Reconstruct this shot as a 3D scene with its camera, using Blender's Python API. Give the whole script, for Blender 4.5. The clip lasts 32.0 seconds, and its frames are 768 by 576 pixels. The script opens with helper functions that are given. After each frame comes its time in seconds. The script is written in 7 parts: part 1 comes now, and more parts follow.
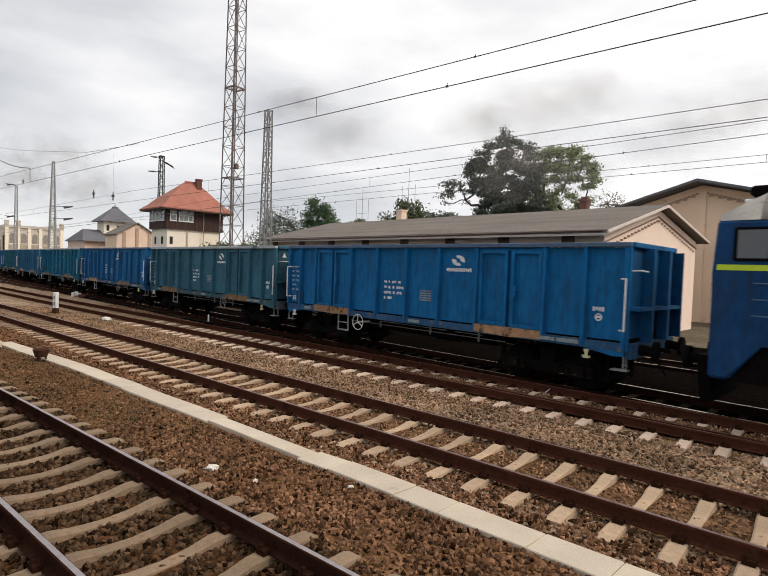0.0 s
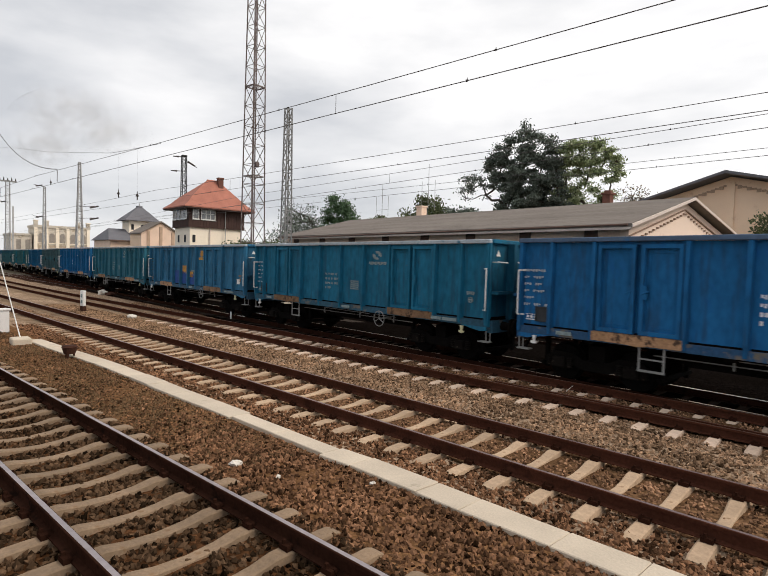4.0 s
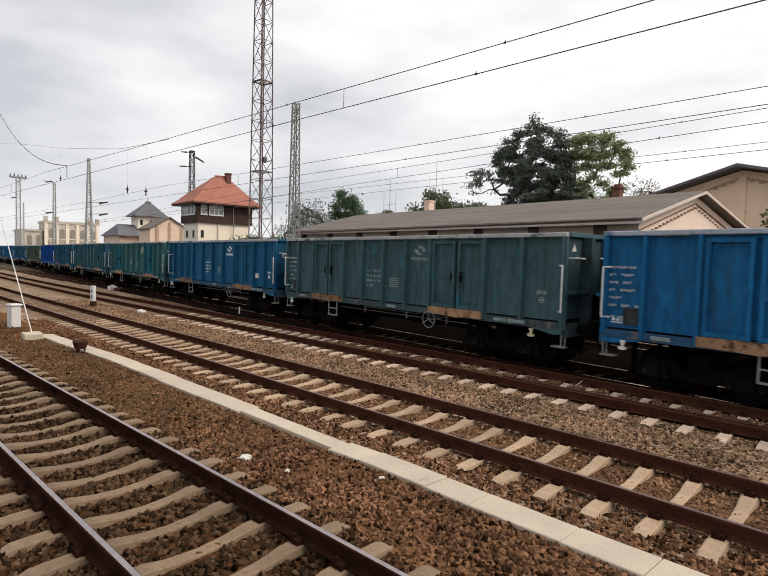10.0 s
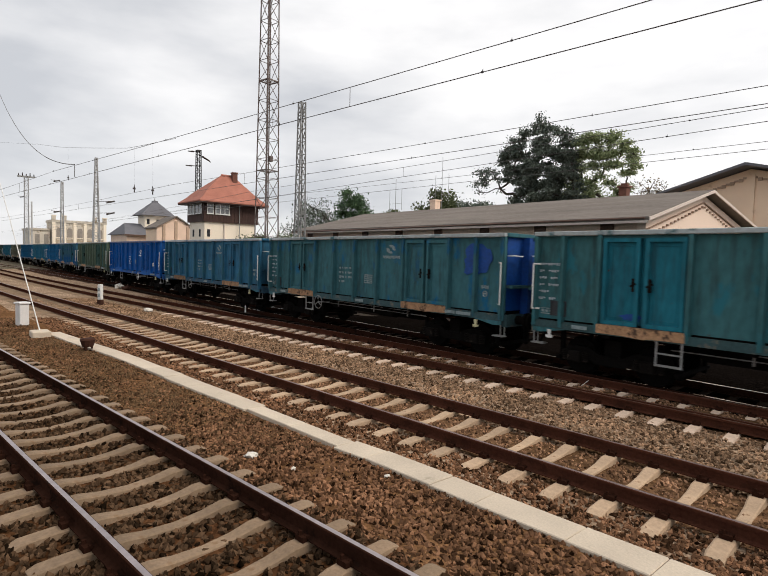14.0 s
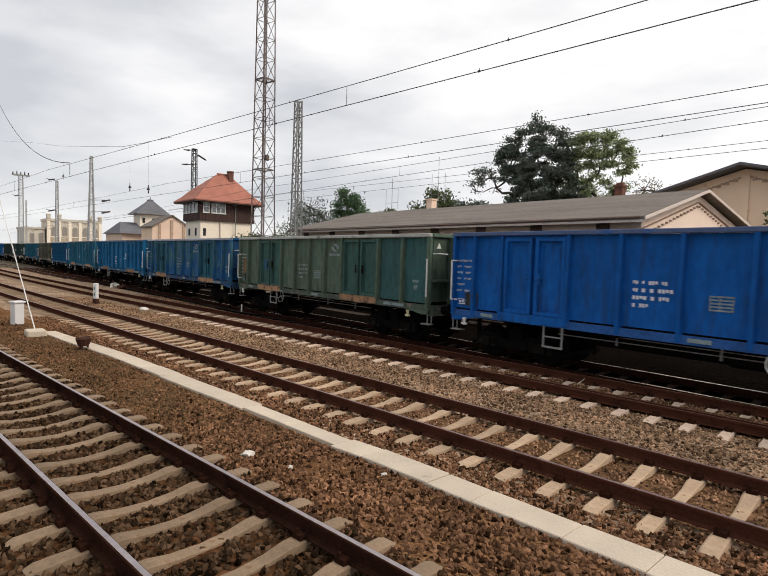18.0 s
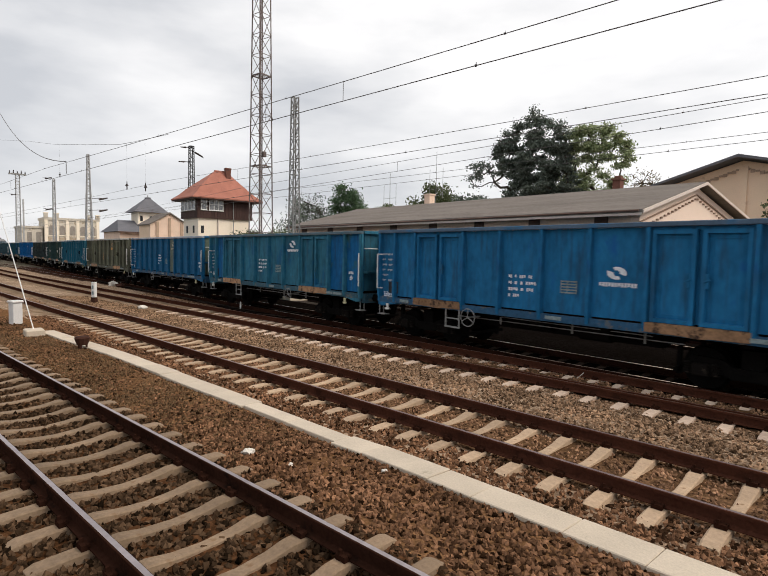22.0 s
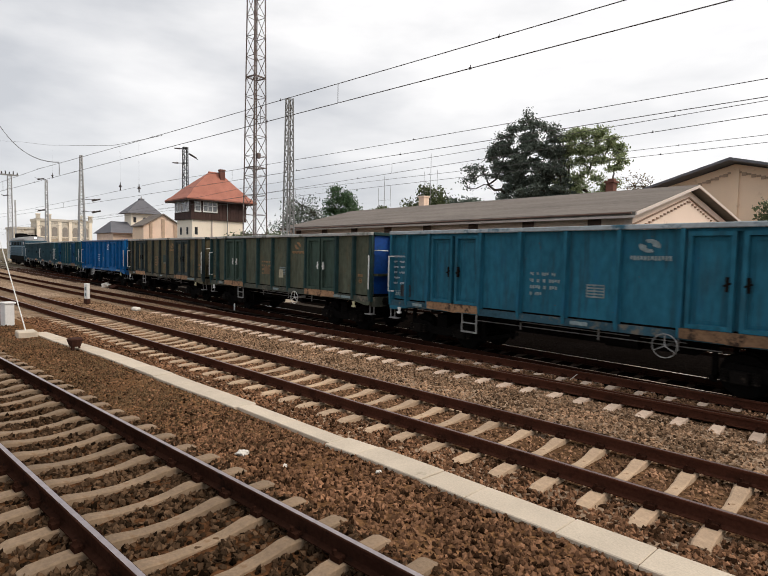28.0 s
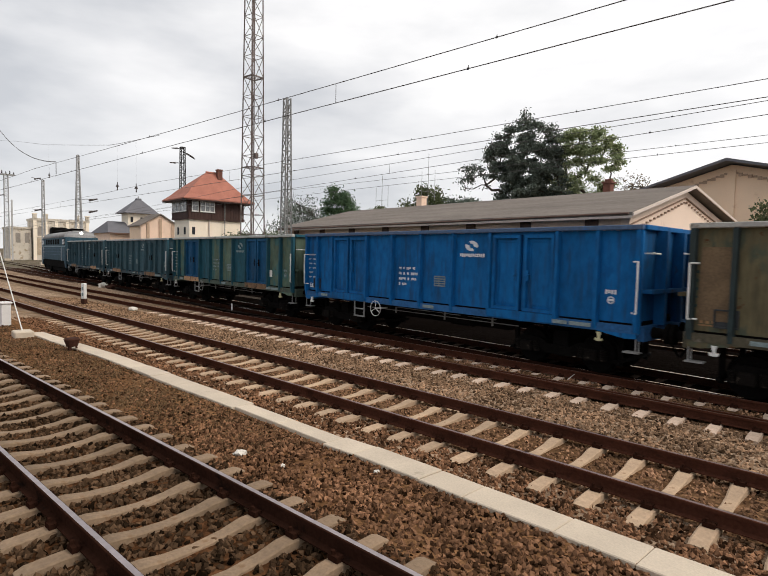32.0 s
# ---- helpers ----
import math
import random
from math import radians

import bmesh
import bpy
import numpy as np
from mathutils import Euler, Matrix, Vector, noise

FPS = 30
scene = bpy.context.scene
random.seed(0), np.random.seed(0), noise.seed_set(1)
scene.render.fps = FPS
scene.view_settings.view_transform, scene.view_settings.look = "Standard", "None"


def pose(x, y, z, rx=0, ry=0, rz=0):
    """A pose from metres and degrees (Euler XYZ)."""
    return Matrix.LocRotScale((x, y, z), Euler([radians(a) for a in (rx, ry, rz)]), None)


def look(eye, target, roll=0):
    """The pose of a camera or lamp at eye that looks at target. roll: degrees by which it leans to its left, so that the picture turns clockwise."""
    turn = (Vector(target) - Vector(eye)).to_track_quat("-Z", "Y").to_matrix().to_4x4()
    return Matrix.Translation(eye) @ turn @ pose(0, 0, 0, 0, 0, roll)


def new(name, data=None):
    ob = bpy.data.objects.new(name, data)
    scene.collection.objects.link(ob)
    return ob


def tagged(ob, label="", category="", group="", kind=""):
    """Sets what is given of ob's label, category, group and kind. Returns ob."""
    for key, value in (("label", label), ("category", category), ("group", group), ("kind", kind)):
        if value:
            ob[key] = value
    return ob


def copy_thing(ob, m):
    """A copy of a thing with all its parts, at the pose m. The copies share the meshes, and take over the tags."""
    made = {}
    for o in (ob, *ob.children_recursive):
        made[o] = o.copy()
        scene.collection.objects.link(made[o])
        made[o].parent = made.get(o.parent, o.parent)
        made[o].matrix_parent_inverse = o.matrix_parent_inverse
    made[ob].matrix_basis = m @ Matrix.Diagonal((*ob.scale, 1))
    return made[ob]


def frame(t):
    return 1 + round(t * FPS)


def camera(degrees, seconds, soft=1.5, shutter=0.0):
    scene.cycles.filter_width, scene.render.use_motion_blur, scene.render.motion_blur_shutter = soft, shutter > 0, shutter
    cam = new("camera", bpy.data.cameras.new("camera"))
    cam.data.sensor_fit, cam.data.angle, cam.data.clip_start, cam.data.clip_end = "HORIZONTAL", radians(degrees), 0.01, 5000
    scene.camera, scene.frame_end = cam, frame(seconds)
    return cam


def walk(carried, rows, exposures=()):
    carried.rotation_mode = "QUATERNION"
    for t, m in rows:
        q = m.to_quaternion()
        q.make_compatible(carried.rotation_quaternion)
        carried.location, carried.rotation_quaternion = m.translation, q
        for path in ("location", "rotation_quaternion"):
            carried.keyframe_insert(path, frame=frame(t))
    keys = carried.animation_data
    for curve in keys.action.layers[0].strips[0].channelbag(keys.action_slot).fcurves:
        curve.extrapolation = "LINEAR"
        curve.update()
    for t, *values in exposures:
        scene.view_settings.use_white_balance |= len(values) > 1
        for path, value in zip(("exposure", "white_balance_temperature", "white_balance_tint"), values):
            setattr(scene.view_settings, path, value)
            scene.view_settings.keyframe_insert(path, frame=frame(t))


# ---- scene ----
cam = camera(71.3, 32.0, soft=1.05, shutter=0.15)
# seconds, eye (x, y, z), yaw, pitch, roll: held by hand on the platform
ROWS = [
    (0.0, 0.022, 0.005, 2.634, 45.45, -2.00, -2.08),
    (0.5, 0.026, -0.004, 2.641, 45.50, -1.95, -2.35),
    (1.0, 0.024, -0.003, 2.644, 45.67, -2.01, -2.19),
    (1.5, 0.022, 0.002, 2.646, 45.74, -2.04, -2.12),
    (2.0, 0.029, -0.007, 2.647, 46.24, -2.14, -2.04),
    (2.5, 0.040, -0.004, 2.640, 46.79, -2.08, -1.92),
    (3.0, 0.021, -0.001, 2.635, 46.82, -2.21, -1.99),
    (3.5, 0.002, 0.015, 2.635, 47.28, -2.57, -1.79),
    (5.5, 0.025, -0.005, 2.649, 48.02, -2.15, -1.60),
    (6.0, 0.001, -0.009, 2.638, 48.05, -2.48, -1.66),
    (6.5, -0.006, 0.021, 2.630, 48.17, -2.95, -1.59),
    (7.0, -0.016, 0.017, 2.630, 48.37, -2.89, -1.45),
    (7.5, -0.005, 0.016, 2.644, 48.37, -2.77, -1.33),
    (8.0, -0.015, 0.023, 2.629, 48.34, -3.01, -1.54),
    (8.5, -0.007, 0.010, 2.631, 48.13, -3.08, -1.56),
    (9.0, -0.000, 0.000, 2.632, 48.43, -3.20, -1.45),
    (9.5, -0.018, 0.011, 2.625, 48.54, -3.16, -1.54),
    (10.0, -0.011, 0.007, 2.636, 48.41, -3.02, -1.54),
    (10.5, 0.012, -0.006, 2.649, 48.44, -3.09, -1.62),
    (11.0, -0.014, 0.001, 2.633, 48.53, -2.94, -1.77),
    (11.5, -0.013, 0.006, 2.617, 48.68, -3.26, -1.78),
    (12.0, -0.015, 0.009, 2.634, 49.04, -3.38, -1.71),
    (12.5, -0.013, 0.003, 2.629, 49.14, -2.98, -1.53),
    (13.0, -0.005, 0.005, 2.629, 49.13, -2.89, -1.36),
    (13.5, -0.018, 0.010, 2.620, 48.89, -2.95, -1.64),
    (14.0, -0.015, 0.005, 2.623, 49.01, -3.11, -1.62),
    (14.5, -0.011, 0.008, 2.623, 49.35, -3.55, -1.71),
    (16.5, -0.013, 0.008, 2.620, 48.82, -3.50, -1.79),
    (17.0, 0.010, -0.001, 2.628, 48.50, -3.61, -1.66),
    (17.5, 0.004, -0.005, 2.633, 48.44, -3.54, -1.78),
    (18.0, -0.012, -0.010, 2.617, 48.61, -3.19, -1.65),
    (18.5, -0.019, -0.003, 2.624, 49.65, -2.84, -1.26),
    (19.0, -0.007, -0.024, 2.635, 48.31, -2.90, -1.12),
    (19.5, 0.025, -0.021, 2.639, 48.39, -2.81, -0.97),
    (20.0, 0.001, -0.024, 2.622, 47.74, -2.95, -0.95),
    (20.5, 0.013, -0.022, 2.635, 48.72, -2.99, -0.83),
    (21.0, -0.020, -0.002, 2.621, 48.14, -3.16, -0.86),
    (21.5, 0.005, -0.021, 2.634, 48.13, -3.35, -1.04),
    (22.0, -0.021, 0.006, 2.627, 48.46, -3.66, -1.08),
    (22.5, -0.011, -0.003, 2.617, 48.20, -3.87, -1.09),
    (23.0, -0.008, -0.004, 2.624, 48.30, -4.00, -1.00),
    (23.5, -0.036, 0.008, 2.603, 48.36, -4.14, -1.06),
    (24.0, -0.014, -0.010, 2.618, 48.01, -3.90, -1.00),
    (24.5, -0.009, -0.010, 2.621, 48.00, -3.95, -0.92),
    (25.0, -0.005, -0.004, 2.611, 48.16, -3.98, -0.99),
    (25.5, 0.007, -0.014, 2.627, 47.42, -4.16, -0.92),
    (27.5, -0.013, -0.006, 2.625, 48.49, -3.75, -1.13),
    (28.0, -0.008, -0.010, 2.621, 47.85, -3.44, -1.19),
    (28.5, 0.004, -0.029, 2.631, 48.17, -3.12, -0.99),
    (29.0, -0.018, 0.002, 2.619, 48.30, -3.25, -1.01),
    (29.5, 0.005, -0.013, 2.627, 48.24, -3.08, -1.09),
    (30.0, -0.005, -0.012, 2.622, 47.83, -3.31, -1.12),
    (30.5, -0.023, -0.005, 2.610, 47.74, -3.40, -1.14),
    (31.0, -0.005, -0.019, 2.626, 47.97, -3.62, -1.09),
    (31.5, 0.000, -0.009, 2.623, 47.93, -3.52, -1.14),
    (32.0, -0.008, -0.017, 2.618, 47.59, -3.42, -1.23),
]
walk(cam, [(t, pose(x, y, z, 90 + pitch, roll, yaw)) for t, x, y, z, yaw, pitch, roll in ROWS])

# ---- world and sun ----
SUN_EL, SUN_AZ = 44, 62  # a veiled sun to the right of the view
GLOW_EL, GLOW_AZ = 50, 22  # the brightest part of the cloud
world = bpy.data.worlds.new("overcast_sky")
scene.world = world
world.use_nodes = True
wn, wl = world.node_tree.nodes, world.node_tree.links
wn.clear()
w_out = wn.new("ShaderNodeOutputWorld")
w_bg = wn.new("ShaderNodeBackground")
w_sky = wn.new("ShaderNodeTexSky")
w_sky.sky_type, w_sky.sun_disc = "NISHITA", False
w_sky.sun_elevation, w_sky.sun_rotation = radians(SUN_EL), radians(SUN_AZ)
w_bg.inputs["Strength"].default_value = 0.1
w_scale = wn.new("ShaderNodeMix")
w_scale.data_type = "RGBA"
w_co = wn.new("ShaderNodeTexCoord")
w_map = wn.new("ShaderNodeMapping")
w_map.inputs["Scale"].default_value = (1.0, 1.0, 3.2)
w_n1 = wn.new("ShaderNodeTexNoise")
w_n1.inputs["Scale"].default_value, w_n1.inputs["Detail"].default_value = 2.3, 6
w_ramp = wn.new("ShaderNodeValToRGB")
w_ramp.color_ramp.elements[0].position, w_ramp.color_ramp.elements[0].color = 0.29, (6.5, 6.65, 7.0, 1)
w_ramp.color_ramp.elements[1].position, w_ramp.color_ramp.elements[1].color = 0.63, (11.0, 10.85, 10.8, 1)
w_scale.inputs["Factor"].default_value = 0.93
wl.new(w_co.outputs["Generated"], w_map.inputs["Vector"])
wl.new(w_map.outputs["Vector"], w_n1.inputs["Vector"])
# the cloud layer is brighter round the veiled sun
w_dot = wn.new("ShaderNodeVectorMath")
w_dot.operation = "DOT_PRODUCT"
w_dot.inputs[1].default_value = (math.sin(radians(GLOW_AZ)) * math.cos(radians(GLOW_EL)), math.cos(radians(GLOW_AZ)) * math.cos(radians(GLOW_EL)), math.sin(radians(GLOW_EL)))
w_glow = wn.new("ShaderNodeMapRange")
w_glow.inputs["From Min"].default_value, w_glow.inputs["From Max"].default_value = -0.15, 0.75
w_glow.inputs["To Min"].default_value, w_glow.inputs["To Max"].default_value = -0.17, 0.12
w_add = wn.new("ShaderNodeMath")
w_add.operation = "ADD"
wl.new(w_co.outputs["Generated"], w_dot.inputs[0])
wl.new(w_dot.outputs["Value"], w_glow.inputs["Value"])
wl.new(w_glow.outputs["Result"], w_add.inputs[0])
wl.new(w_n1.outputs["Fac"], w_add.inputs[1])
wl.new(w_add.outputs[0], w_ramp.inputs["Fac"])
wl.new(w_sky.outputs["Color"], w_scale.inputs["A"])
wl.new(w_ramp.outputs["Color"], w_scale.inputs["B"])
wl.new(w_scale.outputs["Result"], w_bg.inputs["Color"])
wl.new(w_bg.outputs["Background"], w_out.inputs["Surface"])
sun = new("sun", bpy.data.lights.new("sun", "SUN"))
sun.data.energy, sun.data.angle, sun.data.color = 2.0, radians(28), (1.0, 0.89, 0.76)
SUN_DIR = Vector((math.sin(radians(SUN_AZ)) * math.cos(radians(SUN_EL)), math.cos(radians(SUN_AZ)) * math.cos(radians(SUN_EL)), math.sin(radians(SUN_EL))))
sun.matrix_world = look(SUN_DIR * 60, (0, 0, 0))

# ---- materials ----


def mat(name, color, rough=0.8, metal=0.0, var=0.3, big=0.8, fine=14.0, bump=0.25, stain=None, stain_at=0.6, seed=0.0, stretch=(1, 1, 1), rand=0.0, spec=0.4):
    """A surface with grain at two scales, stains of a second colour, and fine relief."""
    m = bpy.data.materials.new(name)
    m.use_nodes = True
    n, l = m.node_tree.nodes, m.node_tree.links
    b = n["Principled BSDF"]
    b.inputs["Roughness"].default_value, b.inputs["Metallic"].default_value = rough, metal
    b.inputs["Specular IOR Level"].default_value = spec
    co = n.new("ShaderNodeTexCoord")
    mp = n.new("ShaderNodeMapping")
    mp.inputs["Location"].default_value = (seed * 7.3, seed * 3.1, seed * 5.7)
    mp.inputs["Scale"].default_value = stretch
    l.new(co.outputs["Object"], mp.inputs["Vector"])
    n1, n2 = n.new("ShaderNodeTexNoise"), n.new("ShaderNodeTexNoise")
    for q, s, d in ((n1, big, 5), (n2, fine, 6)):
        q.inputs["Scale"].default_value, q.inputs["Detail"].default_value = s, d
        l.new(mp.outputs["Vector"], q.inputs["Vector"])
    dark = tuple(c * (1 - var) for c in color) + (1,)
    light = tuple(min(1, c * (1 + var)) for c in color) + (1,)
    a = n.new("ShaderNodeMix")
    a.data_type = "RGBA"
    a.inputs["A"].default_value, a.inputs["B"].default_value = dark, light
    mean = n.new("ShaderNodeMath")
    mean.operation = "ADD"
    h1, h2 = n.new("ShaderNodeMath"), n.new("ShaderNodeMath")
    for h, q in ((h1, n1), (h2, n2)):
        h.operation = "MULTIPLY"
        h.inputs[1].default_value = 0.5
        l.new(q.outputs["Fac"], h.inputs[0])
    l.new(h1.outputs[0], mean.inputs[0])
    l.new(h2.outputs[0], mean.inputs[1])
    sharp = n.new("ShaderNodeMapRange")
    sharp.inputs["From Min"].default_value, sharp.inputs["From Max"].default_value = 0.32, 0.68
    l.new(mean.outputs[0], sharp.inputs["Value"])
    l.new(sharp.outputs["Result"], a.inputs["Factor"])
    out = a.outputs["Result"]
    if stain:
        n3 = n.new("ShaderNodeTexNoise")
        n3.inputs["Scale"].default_value, n3.inputs["Detail"].default_value, n3.inputs["Roughness"].default_value = big * 2.1, 8, 0.65
        l.new(mp.outputs["Vector"], n3.inputs["Vector"])
        r = n.new("ShaderNodeMapRange")
        r.inputs["From Min"].default_value, r.inputs["From Max"].default_value = stain_at, stain_at + 0.09
        l.new(n3.outputs["Fac"], r.inputs["Value"])
        s = n.new("ShaderNodeMix")
        s.data_type = "RGBA"
        s.inputs["B"].default_value = (*stain, 1)
        l.new(r.outputs["Result"], s.inputs["Factor"])
        l.new(out, s.inputs["A"])
        out = s.outputs["Result"]
    if rand:
        oi = n.new("ShaderNodeObjectInfo")
        hs = n.new("ShaderNodeHueSaturation")
        mr = n.new("ShaderNodeMapRange")
        mr.inputs["To Min"].default_value, mr.inputs["To Max"].default_value = 1 - rand, 1 + rand
        l.new(oi.outputs["Random"], mr.inputs["Value"])
        l.new(mr.outputs["Result"], hs.inputs["Value"])
        l.new(out, hs.inputs["Color"])
        out = hs.outputs["Color"]
    l.new(out, b.inputs["Base Color"])
    if bump:
        bp = n.new("ShaderNodeBump")
        bp.inputs["Strength"].default_value, bp.inputs["Distance"].default_value = bump, 0.02
        l.new(n2.outputs["Fac"], bp.inputs["Height"])
        l.new(bp.outputs["Normal"], b.inputs["Normal"])
    return m


def paint(name, base, patch, patch_at, seed, rust=0.66):
    """Old wagon paint: repainted patches of a second colour, vertical grime streaks, rust specks."""
    m = mat(name, base, 0.5, 0.0, 0.34, 0.9, 7.0, 0.08, patch, patch_at, seed, stretch=(1.0, 1.0, 0.5), spec=0.14)
    n, l = m.node_tree.nodes, m.node_tree.links
    b = n["Principled BSDF"]
    src = b.inputs["Base Color"].links[0].from_socket
    co = n.new("ShaderNodeTexCoord")
    mp = n.new("ShaderNodeMapping")
    mp.inputs["Location"].default_value = (seed * 2.3, 0, seed)
    mp.inputs["Scale"].default_value = (5.0, 5.0, 0.5)
    l.new(co.outputs["Object"], mp.inputs["Vector"])
    st = n.new("ShaderNodeTexNoise")
    st.inputs["Scale"].default_value, st.inputs["Detail"].default_value = 1.5, 5
    l.new(mp.outputs["Vector"], st.inputs["Vector"])
    r1 = n.new("ShaderNodeMapRange")
    r1.inputs["From Min"].default_value, r1.inputs["From Max"].default_value, r1.inputs["To Max"].default_value = 0.50, 0.74, 0.5
    l.new(st.outputs["Fac"], r1.inputs["Value"])
    g = n.new("ShaderNodeMix")
    g.data_type = "RGBA"
    g.inputs["B"].default_value = (0.028, 0.026, 0.022, 1)
    l.new(r1.outputs["Result"], g.inputs["Factor"])
    l.new(src, g.inputs["A"])
    sp = n.new("ShaderNodeTexNoise")
    sp.inputs["Scale"].default_value, sp.inputs["Detail"].default_value, sp.inputs["Roughness"].default_value = 3.4 + seed % 3, 9, 0.7
    l.new(co.outputs["Object"], sp.inputs["Vector"])
    r2 = n.new("ShaderNodeMapRange")
    r2.inputs["From Min"].default_value, r2.inputs["From Max"].default_value = rust, rust + 0.04
    l.new(sp.outputs["Fac"], r2.inputs["Value"])
    q = n.new("ShaderNodeMix")
    q.data_type = "RGBA"
    q.inputs["B"].default_value = (0.10, 0.045, 0.02, 1)
    l.new(r2.outputs["Result"], q.inputs["Factor"])
    l.new(g.outputs["Result"], q.inputs["A"])
    l.new(q.outputs["Result"], b.inputs["Base Color"])
    ro = n.new("ShaderNodeMapRange")
    ro.inputs["To Min"].default_value, ro.inputs["To Max"].default_value = 0.58, 0.85
    l.new(st.outputs["Fac"], ro.inputs["Value"])
    l.new(ro.outputs["Result"], b.inputs["Roughness"])
    return m


# base lowered to near black, deepening the shade under the wagons
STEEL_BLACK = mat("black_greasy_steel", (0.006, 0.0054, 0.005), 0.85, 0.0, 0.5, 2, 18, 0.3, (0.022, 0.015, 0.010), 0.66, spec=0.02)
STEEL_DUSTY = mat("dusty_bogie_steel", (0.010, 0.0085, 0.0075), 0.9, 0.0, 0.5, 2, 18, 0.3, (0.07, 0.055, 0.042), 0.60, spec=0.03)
RUST = mat("rusty_rail_steel", (0.030, 0.013, 0.0085), 0.95, 0.0, 0.35, 1.5, 25, 0.3, (0.014, 0.008, 0.006), 0.55, spec=0.0)
RUST_WARM = mat("red_brown_rusty_rail", (0.062, 0.024, 0.015), 0.95, 0.0, 0.35, 1.5, 25, 0.3, (0.04, 0.017, 0.011), 0.56, spec=0.0)
RAIL_GREY = mat("dark_worn_rail_head", (0.41, 0.355, 0.355), 0.36, 0.9, 0.2, 1, 12, 0.05)
RUST_BROWN = mat("rusty_door_sill", (0.30, 0.175, 0.095), 0.9, 0.0, 0.4, 2.0, 20, 0.3, (0.05, 0.028, 0.018), 0.53, rand=0.45)
RAIL_HEAD = mat("polished_rail_head", (0.80, 0.78, 0.76), 0.2, 1.0, 0.15, 1, 12, 0.05)
RAIL_USED = mat("worn_rail_head", (0.27, 0.20, 0.19), 0.42, 0.8, 0.2, 1, 12, 0.1)
RAIL_DULL = mat("dull_rail_head", (0.13, 0.075, 0.055), 0.5, 0.6, 0.25, 1, 12, 0.1)
CONCRETE_WORN = mat("brown_sleeper_concrete", (0.225, 0.156, 0.10), 0.92, 0.0, 0.25, 3, 30, 0.4, (0.19, 0.115, 0.062), 0.58, rand=0.16)
CONCRETE = mat("sleeper_concrete", (0.42, 0.30, 0.20), 0.92, 0.0, 0.2, 3, 30, 0.35, (0.25, 0.155, 0.085), 0.60, rand=0.16)
CONCRETE_PALE = mat("pale_sleeper_concrete", (0.57, 0.43, 0.33), 0.92, 0.0, 0.2, 3, 30, 0.35, (0.36, 0.25, 0.17), 0.60, rand=0.16)
CONCRETE_DARK = mat("oily_sleeper_concrete", (0.05, 0.038, 0.032), 0.9, 0.0, 0.3, 3, 30, 0.35, (0.03, 0.02, 0.014), 0.5, rand=0.3, spec=0.0)
TROUGH = mat("trough_concrete", (0.53, 0.45, 0.355), 0.92, 0.0, 0.14, 2, 40, 0.3, (0.36, 0.31, 0.24), 0.62, rand=0.06)
HOOK_CREAM = mat("cream_painted_hook", (0.60, 0.56, 0.34), 0.6, 0.0, 0.2, 3, 30, 0.05, (0.3, 0.26, 0.18), 0.62)
WHITE_STEEL = mat("white_painted_steel", (0.72, 0.72, 0.70), 0.5, 0.0, 0.12, 3, 30, 0.05, (0.35, 0.3, 0.25), 0.68)
MARK_WHITE = mat("worn_white_lettering", (0.66, 0.70, 0.74), 0.6, 0.0, 0.2, 8, 40, 0.0)
MARK_SOFT = mat("half_worn_lettering", (0.36, 0.42, 0.46), 0.6, 0.0, 0.35, 8, 40, 0.0)
MARK_FADED = mat("faded_grey_lettering", (0.20, 0.26, 0.27), 0.7, 0.0, 0.45, 8, 40, 0.0)
MARK_ORANGE = mat("faded_orange_lettering", (0.26, 0.15, 0.07), 0.7, 0.0, 0.4, 6, 40, 0.0)
MARK_DARK = mat("dark_marking_plate", (0.03, 0.035, 0.04), 0.7, 0.0, 0.3, 6, 40, 0.0)
GALV_HAZE = mat("pale_galvanised_steel", (0.42, 0.42, 0.42), 0.6, 0.2, 0.2, 1.5, 20, 0.15, (0.25, 0.23, 0.21), 0.6)
GALV = mat("weathered_galvanised_steel", (0.27, 0.27, 0.265), 0.65, 0.3, 0.25, 1.5, 20, 0.15, (0.15, 0.12, 0.09), 0.6)
MAST_STEEL = mat("rusted_mast_steel", (0.15, 0.115, 0.105), 0.75, 0.2, 0.4, 0.5, 15, 0.15, (0.34, 0.30, 0.28), 0.54)
WIRE = mat("dark_overhead_wire", (0.11, 0.10, 0.095), 0.6, 0.3, 0.2, 1, 5, 0.0)
MAST_DARK = mat("dark_mast_steel", (0.06, 0.06, 0.062), 0.7, 0.2, 0.25, 1.5, 20, 0.15)
INSULATOR = mat("brown_glazed_insulator", (0.03, 0.02, 0.018), 0.45, 0.0, 0.2, 8, 30, 0.0)
PLASTER = mat("cream_plaster", (0.90, 0.80, 0.66), 0.92, 0.0, 0.07, 0.5, 18, 0.15, (0.72, 0.58, 0.43), 0.64)
PLASTER_OCHRE = mat("ochre_plaster", (0.86, 0.65, 0.47), 0.92, 0.0, 0.1, 0.5, 18, 0.15, (0.68, 0.47, 0.31), 0.62)
DENTIL = mat("grey_brown_dentils", (0.30, 0.20, 0.14), 0.9, 0.0, 0.2, 2, 15, 0.2)
